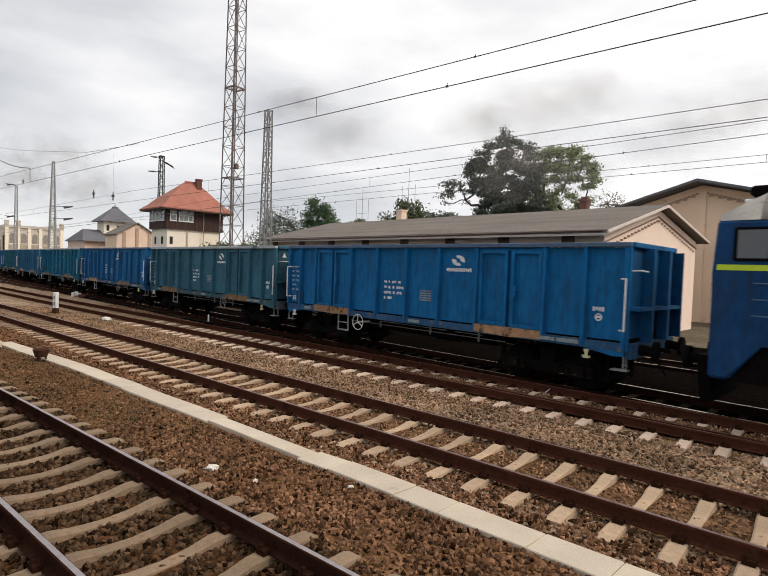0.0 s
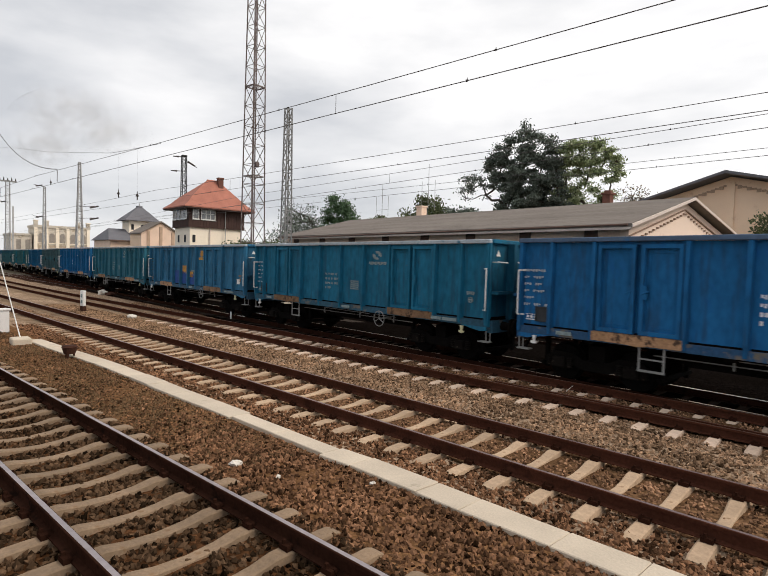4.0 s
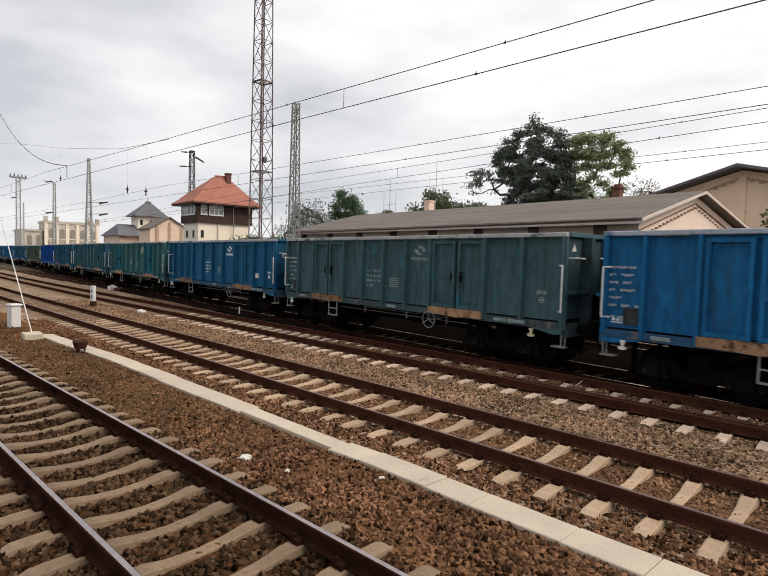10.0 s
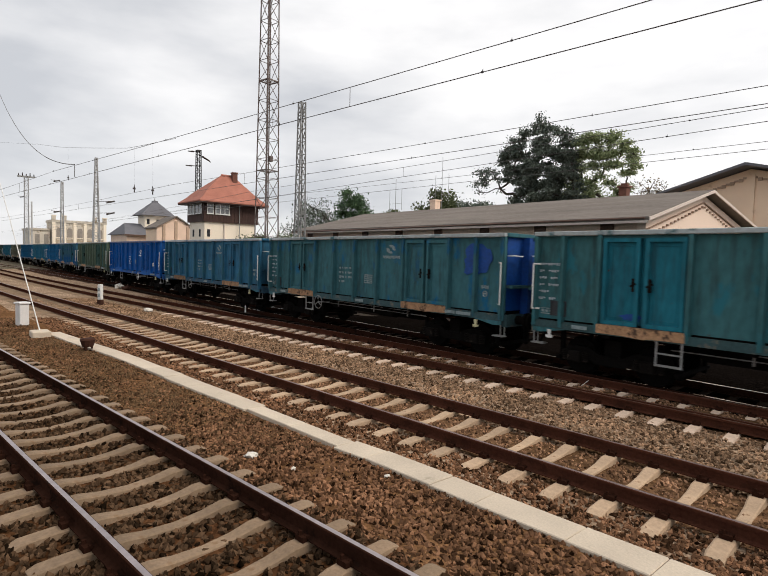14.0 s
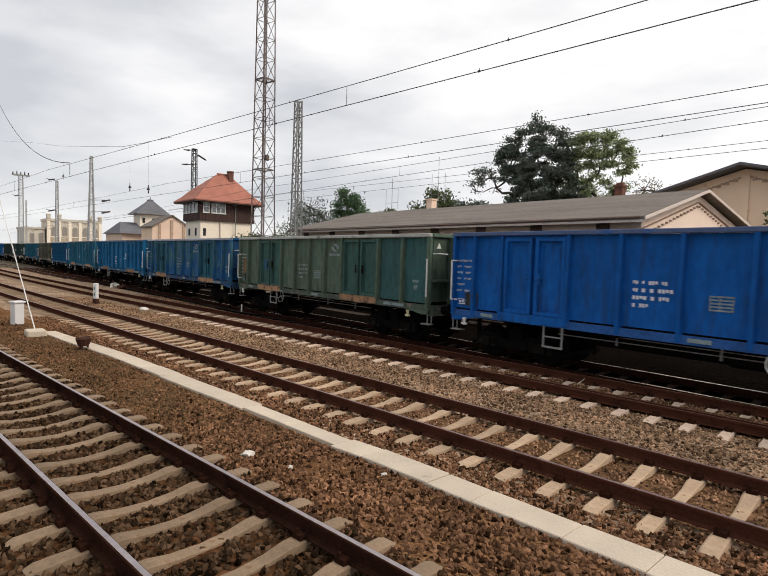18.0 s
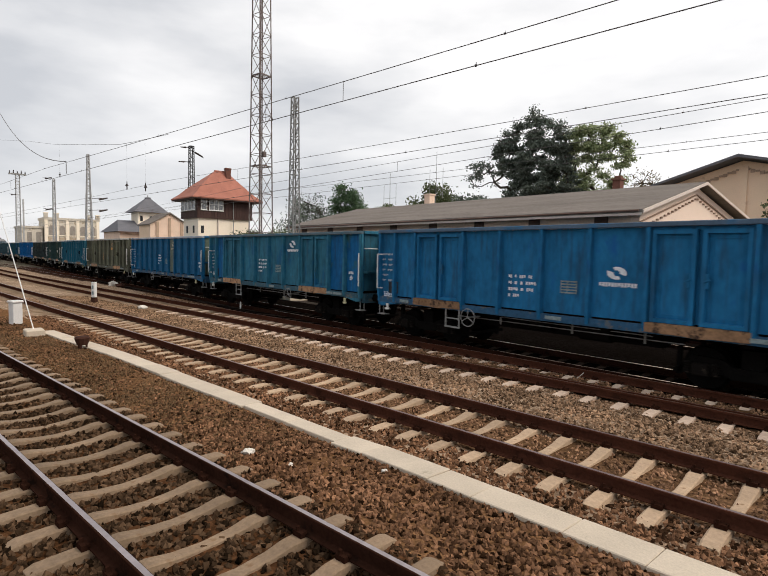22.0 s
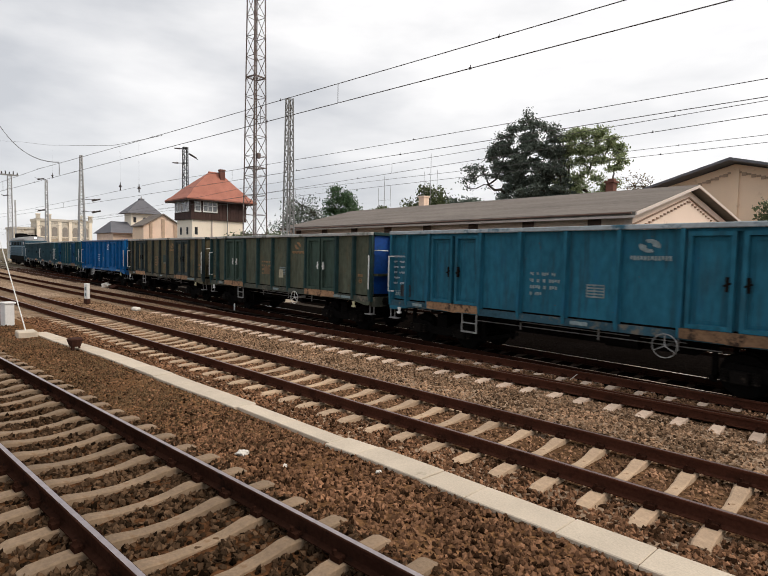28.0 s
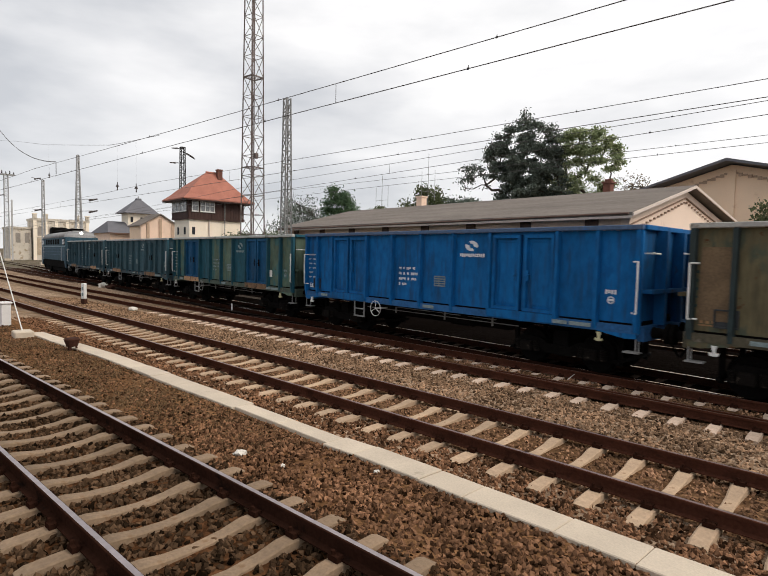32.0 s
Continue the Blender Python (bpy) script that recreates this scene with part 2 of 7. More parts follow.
PLASTER_PINK = mat("pale_pink_plaster", (0.86, 0.68, 0.56), 0.92, 0.0, 0.08, 0.5, 18, 0.15, (0.66, 0.48, 0.38), 0.64)
PLASTER_DIRTY = mat("dirty_beige_plaster", (0.80, 0.60, 0.47), 0.92, 0.0, 0.15, 0.5, 18, 0.15, (0.50, 0.36, 0.28), 0.62)
PLASTER_CRUMBLING = mat("crumbling_brown_plaster", (0.42, 0.34, 0.25), 0.95, 0.0, 0.25, 0.6, 12, 0.2, (0.56, 0.50, 0.42), 0.55)
PLASTER_SAND = mat("sand_coloured_plaster", (0.60, 0.545, 0.465), 0.92, 0.0, 0.15, 0.5, 18, 0.1, (0.36, 0.29, 0.20), 0.54)
ROOF_FELT = mat("weathered_roofing_felt", (0.175, 0.153, 0.136), 0.95, 0.0, 0.34, 0.5, 9, 0.3, (0.20, 0.178, 0.155), 0.56, stretch=(0.35, 1.6, 1.6), spec=0.1)
ROOF_RED = mat("red_clay_tiles", (0.36, 0.142, 0.10), 0.85, 0.0, 0.2, 1.2, 9, 0.5, (0.34, 0.115, 0.082), 0.62, rand=0.12)
ROOF_SLATE = mat("grey_slate_roof", (0.13, 0.13, 0.145), 0.8, 0.0, 0.2, 0.6, 9, 0.3)
WOOD_BROWN = mat("dark_brown_boards", (0.055, 0.028, 0.023), 0.8, 0.0, 0.25, 1, 15, 0.2, rand=0.15)
WOOD_TRIM = mat("pale_barge_board", (0.64, 0.55, 0.49), 0.8, 0.0, 0.12, 2, 20, 0.1)
DARK_OPENING = mat("dark_interior", (0.03, 0.03, 0.034), 0.9, 0.0, 0.2, 1, 5, 0.0)
BRICK = mat("red_brick", (0.17, 0.072, 0.052), 0.9, 0.0, 0.25, 3, 20, 0.3, (0.2, 0.1, 0.07), 0.58, rand=0.2)
BARK = mat("tree_bark", (0.055, 0.042, 0.032), 0.95, 0.0, 0.3, 3, 25, 0.6)
DENTIL_PALE = mat("pale_brown_frieze", (0.46, 0.33, 0.24), 0.9, 0.0, 0.2, 2, 15, 0.2)
RAFTER = mat("brown_rafter_ends", (0.14, 0.085, 0.066), 0.9, 0.0, 0.25, 2, 15, 0.2)
PLINTH_SHADE = mat("sooty_plinth", (0.028, 0.024, 0.021), 0.95, 0.0, 0.3, 1, 12, 0.2)
GLASS = mat("window_glass", (0.05, 0.06, 0.07), 0.06, 0.0, 0.1, 1, 3, 0.0, spec=0.9)
RUBBLE = mat("pale_rubble", (0.62, 0.58, 0.52), 0.95, 0.0, 0.2, 5, 30, 0.5)
DWARF = mat("rusty_cast_iron", (0.055, 0.024, 0.016), 0.9, 0.0, 0.35, 4, 40, 0.3, (0.02, 0.012, 0.010), 0.55, spec=0.1)
# brightness in the cabin panes is put into the pale mottled colour
GLASS_PALE = mat("sky_reflecting_glass", (0.20, 0.21, 0.22), 0.12, 0.0, 0.3, 1.2, 5, 0.0, (0.42, 0.42, 0.41), 0.55, spec=0.8)
DUSTY_GLASS = mat("dusty_window_glass", (0.27, 0.24, 0.21), 0.5, 0.0, 0.3, 1.5, 8, 0.0)
CABINET_GREY = mat("pale_grey_concrete", (0.66, 0.65, 0.64), 0.9, 0.0, 0.12, 3, 30, 0.2, (0.42, 0.40, 0.38), 0.62)


def leaf_mat(name, dark, light):
    m = bpy.data.materials.new(name)
    m.use_nodes = True
    n, l = m.node_tree.nodes, m.node_tree.links
    b = n["Principled BSDF"]
    b.inputs["Roughness"].default_value = 0.65
    b.inputs["Specular IOR Level"].default_value = 0.25
    ge = n.new("ShaderNodeNewGeometry")
    mx = n.new("ShaderNodeMix")
    mx.data_type = "RGBA"
    mx.inputs["A"].default_value, mx.inputs["B"].default_value = (*dark, 1), (*light, 1)
    l.new(ge.outputs["Random Per Island"], mx.inputs["Factor"])
    l.new(mx.outputs["Result"], b.inputs["Base Color"])
    tr = n.new("ShaderNodeBsdfTranslucent")
    l.new(mx.outputs["Result"], tr.inputs["Color"])
    ms = n.new("ShaderNodeMixShader")
    ms.inputs["Fac"].default_value = 0.3
    l.new(b.outputs["BSDF"], ms.inputs[1])
    l.new(tr.outputs["BSDF"], ms.inputs[2])
    l.new(ms.outputs["Shader"], n["Material Output"].inputs["Surface"])
    return m


LEAF_DARK = leaf_mat("dark_leaves", (0.055, 0.068, 0.056), (0.21, 0.25, 0.205))
LEAF_GREEN = leaf_mat("green_leaves", (0.11, 0.15, 0.065), (0.50, 0.56, 0.31))
LEAF_BROWN = leaf_mat("browning_leaves", (0.10, 0.075, 0.045), (0.26, 0.20, 0.12))
LEAF_MID = leaf_mat("mid_green_leaves", (0.04, 0.08, 0.04), (0.12, 0.19, 0.098))
LEAF_OLIVE = leaf_mat("olive_leaves", (0.06, 0.08, 0.033), (0.15, 0.17, 0.085))


def ballast_mat(name, c1, c2, c3):
    """Crushed stone: single stones by cells, moss and rust in drifts."""
    m = bpy.data.materials.new(name)
    m.use_nodes = True
    n, l = m.node_tree.nodes, m.node_tree.links
    b = n["Principled BSDF"]
    b.inputs["Roughness"].default_value = 0.95
    b.inputs["Specular IOR Level"].default_value = 0.0
    co = n.new("ShaderNodeTexCoord")
    v = n.new("ShaderNodeTexVoronoi")
    v.inputs["Scale"].default_value = 17
    n1 = n.new("ShaderNodeTexNoise")
    n1.inputs["Scale"].default_value, n1.inputs["Detail"].default_value = 0.45, 6
    l.new(co.outputs["Object"], v.inputs["Vector"])
    l.new(co.outputs["Object"], n1.inputs["Vector"])
    rp = n.new("ShaderNodeValToRGB")
    e = rp.color_ramp.elements
    e[0].position, e[0].color = 0.0, (*[c * 0.45 for c in c1], 1)
    e[1].position, e[1].color = 1.0, (*[min(1, c * 1.6) for c in c1], 1)
    sep = n.new("ShaderNodeSeparateColor")
    l.new(v.outputs["Color"], sep.inputs["Color"])
    l.new(sep.outputs[0], rp.inputs["Fac"])
    r = n.new("ShaderNodeMapRange")
    r.inputs["From Min"].default_value, r.inputs["From Max"].default_value, r.inputs["To Max"].default_value = 0.42, 0.62, 0.75
    l.new(n1.outputs["Fac"], r.inputs["Value"])
    mx = n.new("ShaderNodeMix")
    mx.data_type = "RGBA"
    mx.inputs["B"].default_value = (*c2, 1)
    l.new(r.outputs["Result"], mx.inputs["Factor"])
    l.new(rp.outputs["Color"], mx.inputs["A"])
    n2 = n.new("ShaderNodeTexNoise")
    n2.inputs["Scale"].default_value, n2.inputs["Detail"].default_value = 6, 8
    l.new(co.outputs["Object"], n2.inputs["Vector"])
    r2 = n.new("ShaderNodeMapRange")
    r2.inputs["From Min"].default_value, r2.inputs["From Max"].default_value, r2.inputs["To Max"].default_value = 0.5, 0.7, 0.6
    l.new(n2.outputs["Fac"], r2.inputs["Value"])
    m3 = n.new("ShaderNodeMix")
    m3.data_type = "RGBA"
    m3.inputs["B"].default_value = (*c3, 1)
    l.new(r2.outputs["Result"], m3.inputs["Factor"])
    l.new(mx.outputs["Result"], m3.inputs["A"])
    l.new(m3.outputs["Result"], b.inputs["Base Color"])
    bp = n.new("ShaderNodeBump")
    bp.inputs["Strength"].default_value, bp.inputs["Distance"].default_value = 0.9, 0.04
    l.new(v.outputs["Distance"], bp.inputs["Height"])
    bp.invert = True
    l.new(bp.outputs["Normal"], b.inputs["Normal"])
    return m


BALLAST = ballast_mat("ballast", (0.34, 0.245, 0.17), (0.24, 0.165, 0.11), (0.15, 0.10, 0.066))
BALLAST_BROWN = ballast_mat("brown_ballast", (0.155, 0.088, 0.048), (0.10, 0.055, 0.028), (0.055, 0.03, 0.016))
BALLAST_RUSTY = ballast_mat("rusty_ballast", (0.185, 0.098, 0.048), (0.14, 0.072, 0.034), (0.075, 0.038, 0.019))
BALLAST_DARK = ballast_mat("dark_rusty_ballast", (0.085, 0.04, 0.019), (0.06, 0.028, 0.012), (0.03, 0.014, 0.007))
# coloured near black for the shade under and behind the train
BALLAST_SHADED = ballast_mat("oil_blackened_ballast", (0.007, 0.0055, 0.0048), (0.005, 0.0038, 0.003), (0.004, 0.003, 0.0024))
BALLAST_UMBER = ballast_mat("sooty_brown_ballast", (0.06, 0.034, 0.024), (0.04, 0.023, 0.016), (0.02, 0.012, 0.009))
BALLAST_GREY = ballast_mat("dark_grey_ballast", (0.075, 0.062, 0.052), (0.05, 0.042, 0.036), (0.028, 0.023, 0.02))
EARTH = ballast_mat("yard_gravel", (0.17, 0.14, 0.11), (0.11, 0.10, 0.06), (0.08, 0.07, 0.045))


def stone_mat(name, lo, hi):
    m = bpy.data.materials.new(name)
    m.use_nodes = True
    n, l = m.node_tree.nodes, m.node_tree.links
    b = n["Principled BSDF"]
    b.inputs["Roughness"].default_value, b.inputs["Specular IOR Level"].default_value = 0.92, 0.0
    ge = n.new("ShaderNodeNewGeometry")
    rp = n.new("ShaderNodeValToRGB")
    e = rp.color_ramp.elements
    e[0].color, e[1].color = (*lo, 1), (*hi, 1)
    e.new(0.93).color = (*[0.75 * q for q in hi], 1)
    e[1].position = 0.8
    l.new(ge.outputs["Random Per Island"], rp.inputs["Fac"])
    co = n.new("ShaderNodeTexCoord")
    n2 = n.new("ShaderNodeTexNoise")
    n2.inputs["Scale"].default_value, n2.inputs["Detail"].default_value = 30, 4
    l.new(co.outputs["Object"], n2.inputs["Vector"])
    mx = n.new("ShaderNodeMix")
    mx.data_type, mx.blend_type = "RGBA", "MULTIPLY"
    mx.inputs["Factor"].default_value = 0.5
    l.new(rp.outputs["Color"], mx.inputs["A"])
    l.new(n2.outputs["Fac"], mx.inputs["B"])
    l.new(mx.outputs["Result"], b.inputs["Base Color"])
    # drifts of darker, damp soil-stained stones
    n3 = n.new("ShaderNodeTexNoise")
    n3.inputs["Scale"].default_value, n3.inputs["Detail"].default_value = 0.9, 5
    l.new(co.outputs["Object"], n3.inputs["Vector"])
    r3 = n.new("ShaderNodeMapRange")
    r3.inputs["From Min"].default_value, r3.inputs["From Max"].default_value = 0.36, 0.66
    r3.inputs["To Min"].default_value, r3.inputs["To Max"].default_value = 0.72, 1.3
    l.new(n3.outputs["Fac"], r3.inputs["Value"])
    hs = n.new("ShaderNodeHueSaturation")
    hs.inputs["Saturation"].default_value = 0.9
    l.new(r3.outputs["Result"], hs.inputs["Value"])
    l.new(mx.outputs["Result"], hs.inputs["Color"])
    l.new(hs.outputs["Color"], b.inputs["Base Color"])
    return m


STONES = stone_mat("ballast_stones", (0.056, 0.031, 0.015), (0.60, 0.36, 0.20))
STONES_BROWN = stone_mat("brown_ballast_stones", (0.042, 0.020, 0.009), (0.58, 0.305, 0.155))
STONES_RUSTY = stone_mat("rusty_ballast_stones", (0.014, 0.0065, 0.0025), (0.41, 0.198, 0.092))
STONES_FINE = stone_mat("soil_stained_gravel", (0.048, 0.027, 0.012), (0.28, 0.162, 0.076))
STONES_DARK = stone_mat("dark_brown_stones", (0.010, 0.006, 0.003), (0.17, 0.095, 0.048))

# ---- mesh helpers ----


def box(bm, x0, x1, y0, y1, z0, z1):
    v = [bm.verts.new((x, y, z)) for x in (x0, x1) for y in (y0, y1) for z in (z0, z1)]
    for f in ((0, 1, 3, 2), (4, 6, 7, 5), (0, 4, 5, 1), (2, 3, 7, 6), (0, 2, 6, 4), (1, 5, 7, 3)):
        bm.faces.new([v[i] for i in f])
    return bm


def B(x0, x1, y0, y1, z0, z1):
    return box(bmesh.new(), x0, x1, y0, y1, z0, z1)


def bevel(bm, r=0.01):
    bmesh.ops.bevel(bm, geom=bm.edges[:], offset=r, segments=1, affect="EDGES")
    return bm


def tube(bm, p, q, r0, r1=None, n=8, caps=True):
    """A round bar from p to q."""
    p, q = Vector(p), Vector(q)
    r1 = r0 if r1 is None else r1
    rot = (q - p).to_track_quat("Z", "Y").to_matrix()
    rings = []
    for c, r in ((p, r0), (q, r1)):
        rings.append([bm.verts.new(c + rot @ Vector((r * math.cos(2 * math.pi * i / n), r * math.sin(2 * math.pi * i / n), 0))) for i in range(n)])
    for i in range(n):
        bm.faces.new((rings[0][i], rings[0][(i + 1) % n], rings[1][(i + 1) % n], rings[1][i]))
    if caps:
        bm.faces.new(rings[0][::-1])
        bm.faces.new(rings[1])
    return bm


def bar(bm, p, q, w, d=None):
    """A square bar from p to q."""
    p, q = Vector(p), Vector(q)
    d = w if d is None else d
    rot = (q - p).to_track_quat("Z", "Y").to_matrix()
    rings = []
    for c in (p, q):
        rings.append([bm.verts.new(c + rot @ Vector((sx * w / 2, sy * d / 2, 0))) for sx, sy in ((-1, -1), (1, -1), (1, 1), (-1, 1))])
    for i in range(4):
        bm.faces.new((rings[0][i], rings[0][(i + 1) % 4], rings[1][(i + 1) % 4], rings[1][i]))
    bm.faces.new(rings[0][::-1])
    bm.faces.new(rings[1])
    return bm


def ring(bm, c, r, w, axis="y", n=20, m=6):
    c = Vector(c)
    vs = []
    for i in range(n):
        a = 2 * math.pi * i / n
        row = []
        for j in range(m):
            b = 2 * math.pi * j / m
            rr, off = r + w * math.cos(b), w * math.sin(b)
            v = (rr * math.cos(a), off, rr * math.sin(a)) if axis == "y" else (off, rr * math.cos(a), rr * math.sin(a))
            row.append(bm.verts.new(c + Vector(v)))
        vs.append(row)
    for i in range(n):
        for j in range(m):
            bm.faces.new((vs[i][j], vs[(i + 1) % n][j], vs[(i + 1) % n][(j + 1) % m], vs[i][(j + 1) % m]))
    return bm


def prism(bm, outline, y0, y1):
    """A plate with an outline in x and z, from y0 to y1."""
    a = [bm.verts.new((x, y0, z)) for x, z in outline]
    b = [bm.verts.new((x, y1, z)) for x, z in outline]
    k = len(outline)
    for i in range(k):
        bm.faces.new((a[i], a[(i + 1) % k], b[(i + 1) % k], b[i]))
    bm.faces.new(a[::-1])
    bm.faces.new(b)
    return bm


def prism_x(bm, outline, x0, x1):
    """A plate with an outline in y and z, from x0 to x1."""
    a = [bm.verts.new((x0, y, z)) for y, z in outline]
    b = [bm.verts.new((x1, y, z)) for y, z in outline]
    k = len(outline)
    for i in range(k):
        bm.faces.new((a[i], a[(i + 1) % k], b[(i + 1) % k], b[i]))
    bm.faces.new(a[::-1])
    bm.faces.new(b)
    return bm


def data(name, bm, smooth=False):
    bmesh.ops.recalc_face_normals(bm, faces=bm.faces[:])
    me = bpy.data.meshes.new(name)
    bm.to_mesh(me)
    bm.free()
    if smooth:
        for p in me.polygons:
            p.use_smooth = True
    return me


def part(name, bm, material, parent, label="", smooth=False):
    me = bm if isinstance(bm, bpy.types.Mesh) else data(name, bm, smooth)
    if not me.materials:
        me.materials.append(material)
    ob = new(name, me)
    ob.parent = parent
    ob.material_slots[0].link = "OBJECT"
    ob.material_slots[0].material = material
    if label:
        tagged(ob, label)
    return ob


def thing(name, label, category, group="", kind="", m=None):
    ob = new(name)
    ob.empty_display_size = 0.2
    if m is not None:
        ob.matrix_basis = m
    return tagged(ob, label, category, group, kind)


# ---- the lie of the tracks: y of the centre line and height of the rail head ----
LEFT_CURVE = -34.0


def bend(y0, slope, x):
    if x >= LEFT_CURVE:
        return y0 + slope * x
    e = LEFT_CURVE - x
    return y0 + slope * LEFT_CURVE - slope * 45.0 * (1 - math.exp(-e / 45.0))


def y_a(x):
    return bend(2.535, 0.108, x)


def y_b(x):
    return bend(7.265, 0.0694, x)


def y_c(x):
    return bend(11.70, 0.0707, x)


def y_d(x):
    if x < -80:
        return 15.23 + 0.071 * 12 * (1 - math.exp((x + 80) / 12))
    return 13.59 + (0.000144 * x * x if x < 0 else 0.0) + (0.0008 * (x + 50) ** 2 if x < -50 else 0.0)


Z_A, Z_B, Z_C, Z_D = 0.096, 0.0, -0.045, -0.15
DROP = 0.34  # the bodies ride this much higher on their bogies

# ---- the freight train ----
PITCH, HALF, HW = 14.04, 6.45, 1.5  # coupled length, half body, half width
# rib lines of the two builds of wagon with doors, and of the one without
BAYS = {
    "wide": [-6.45, -5.65, -4.70, -2.72, -1.42, -0.11, 1.20, 2.54, 4.58, 5.62, 6.62],
    "even": [-6.45, -5.53, -4.43, -2.42, -1.32, -0.20, 0.90, 2.02, 4.12, 5.36, 6.62],
    "plain": [-6.45 + 13.07 * i / 12 for i in range(13)],
}
ENDS = {-1: -6.42, 1: 6.59}
DOOR_BAYS = (2, 7)
S_TOP, S_RIM, S_LOW, S_SILL = 3.24, 3.13, 1.03, 0.80


def rib_mesh(w=0.085, deep=0.18):
    """A folded hat-section rib, tapering out below the floor."""
    bm = bmesh.new()
    o = [(-w / 2 - 0.012, 0.0), (-w / 2, -deep), (w / 2, -deep), (w / 2 + 0.012, 0.0)]
    z0, z1 = 0.84, S_RIM
    lo = [bm.verts.new((x, y * 0.75, z0)) for x, y in o]
    mid = [bm.verts.new((x, y, z0 + 0.25)) for x, y in o]
    hi = [bm.verts.new((x, y * 0.85, z1)) for x, y in o]
    for a, b in ((lo, mid), (mid, hi)):
        for i in range(4):
            bm.faces.new((a[i], a[(i + 1) % 4], b[(i + 1) % 4], b[i]))
    bm.faces.new(lo[::-1])
    bm.faces.new(hi)
    return data("rib", bm)


def panel_bm(x0, x1, y, z0, z1):
    """A pressed side sheet, slightly dished between its ribs."""
    bm = bmesh.new()
    nx, nz = 6, 6
    g = []
    for i in range(nx + 1):
        for j in range(nz + 1):
            u, v = i / nx, j / nz
            dish = 0.018 * math.sin(math.pi * u) * math.sin(math.pi * v)
            g.append(bm.verts.new((x0 + (x1 - x0) * u, y + dish + 0.004 * math.sin(7.1 * u + 3 * x0) * math.sin(9 * v + x1), z0 + (z1 - z0) * v)))
    for i in range(nx):
        for j in range(nz):
            a = i * (nz + 1) + j
            bm.faces.new((g[a], g[a + nz + 1], g[a + nz + 2], g[a + 1]))
    edge = [(x0, y + 0.05, z0), (x1, y + 0.05, z0), (x1, y + 0.05, z1), (x0, y + 0.05, z1)]
    e = [bm.verts.new(p) for p in edge]
    bm.faces.new(e)
    return bm


def door_sheet(x0, x1, y, z0, z1):
    """The sheet of a door leaf with its pressed field."""
    f = 0.085
    return box(bmesh.new(), x0 + f, x1 - f, y + 0.025, y + 0.06, z0 + f, z1 - f)


def door_frame(x0, x1, y, z0, z1):
    """One closed picture-frame moulding round the leaf."""
    bm = bmesh.new()
    f = 0.085
    loops = []
    for d, yy in ((0.0, y + 0.06), (0.0, y - 0.07), (f, y - 0.07), (f + 0.012, y + 0.024), (f + 0.10, y + 0.008), (f + 0.10, y + 0.03)):
        loops.append([bm.verts.new(p) for p in ((x0 + d, yy, z0 + d), (x1 - d, yy, z0 + d), (x1 - d, yy, z1 - d), (x0 + d, yy, z1 - d))])
    for a, b in zip(loops, loops[1:]):
        for i in range(4):
            bm.faces.new((a[i], a[(i + 1) % 4], b[(i + 1) % 4], b[i]))
    return bm


def rows_of_bars(bm, x, y, z, rows, h, gap):
    """Lettering too small to read, as plain bars: rows of (offset, widths...), each broken into short strokes."""
    for r in rows:
        cx = x + r[0]
        for w in r[1:]:
            n = max(1, round(w / 0.075))
            for k in range(n):
                box(bm, cx + w * k / n, cx + w * (k + 0.72) / n, y, y + 0.004, z - h + 0.02 * ((k * 7 + int(w * 50)) % 3 == 0), z)
            cx += w + gap * 0.9
        z -= h + gap
    return bm


def swirl(bm, x, y, z, r):
    """The owner's emblem as two plain opposed blades about a hole."""
    arc = [radians(118 - 14 * k) for k in range(11)]
    outer = [((1.2 + 0.02 * k) * math.cos(a), 0.88 * math.sin(a)) for k, a in enumerate(arc)]
    inner = [(0.42 * math.cos(a), 0.40 * math.sin(a)) for a in arc[:-1]]
    blade = outer + inner[::-1]
    for s in (1, -1):
        prism(bm, [(x + s * a * r, z + s * b * r) for a, b in blade], y, y + 0.004)
    return bm


def wheel_mesh():
    bm = bmesh.new()
    tube(bm, (0, -0.065, 0), (0, 0.065, 0), 0.44, 0.46, 28)
    tube(bm, (0, 0.065, 0), (0, 0.09, 0), 0.49, 0.49, 28)
    tube(bm, (0, -0.12, 0), (0, -0.065, 0), 0.12, 0.16, 14)
    return data("wheel", bm)


def spring_mesh():
    bm = bmesh.new()
    for k in range(5):
        tube(bm, (0, 0, 0.05 * k), (0, 0, 0.05 * k + 0.03), 0.095, 0.095, 10)
    tube(bm, (0, 0, 0), (0, 0, 0.25), 0.06, 0.06, 8)
    return data("spring", bm)


WHEEL, SPRING = wheel_mesh(), spring_mesh()


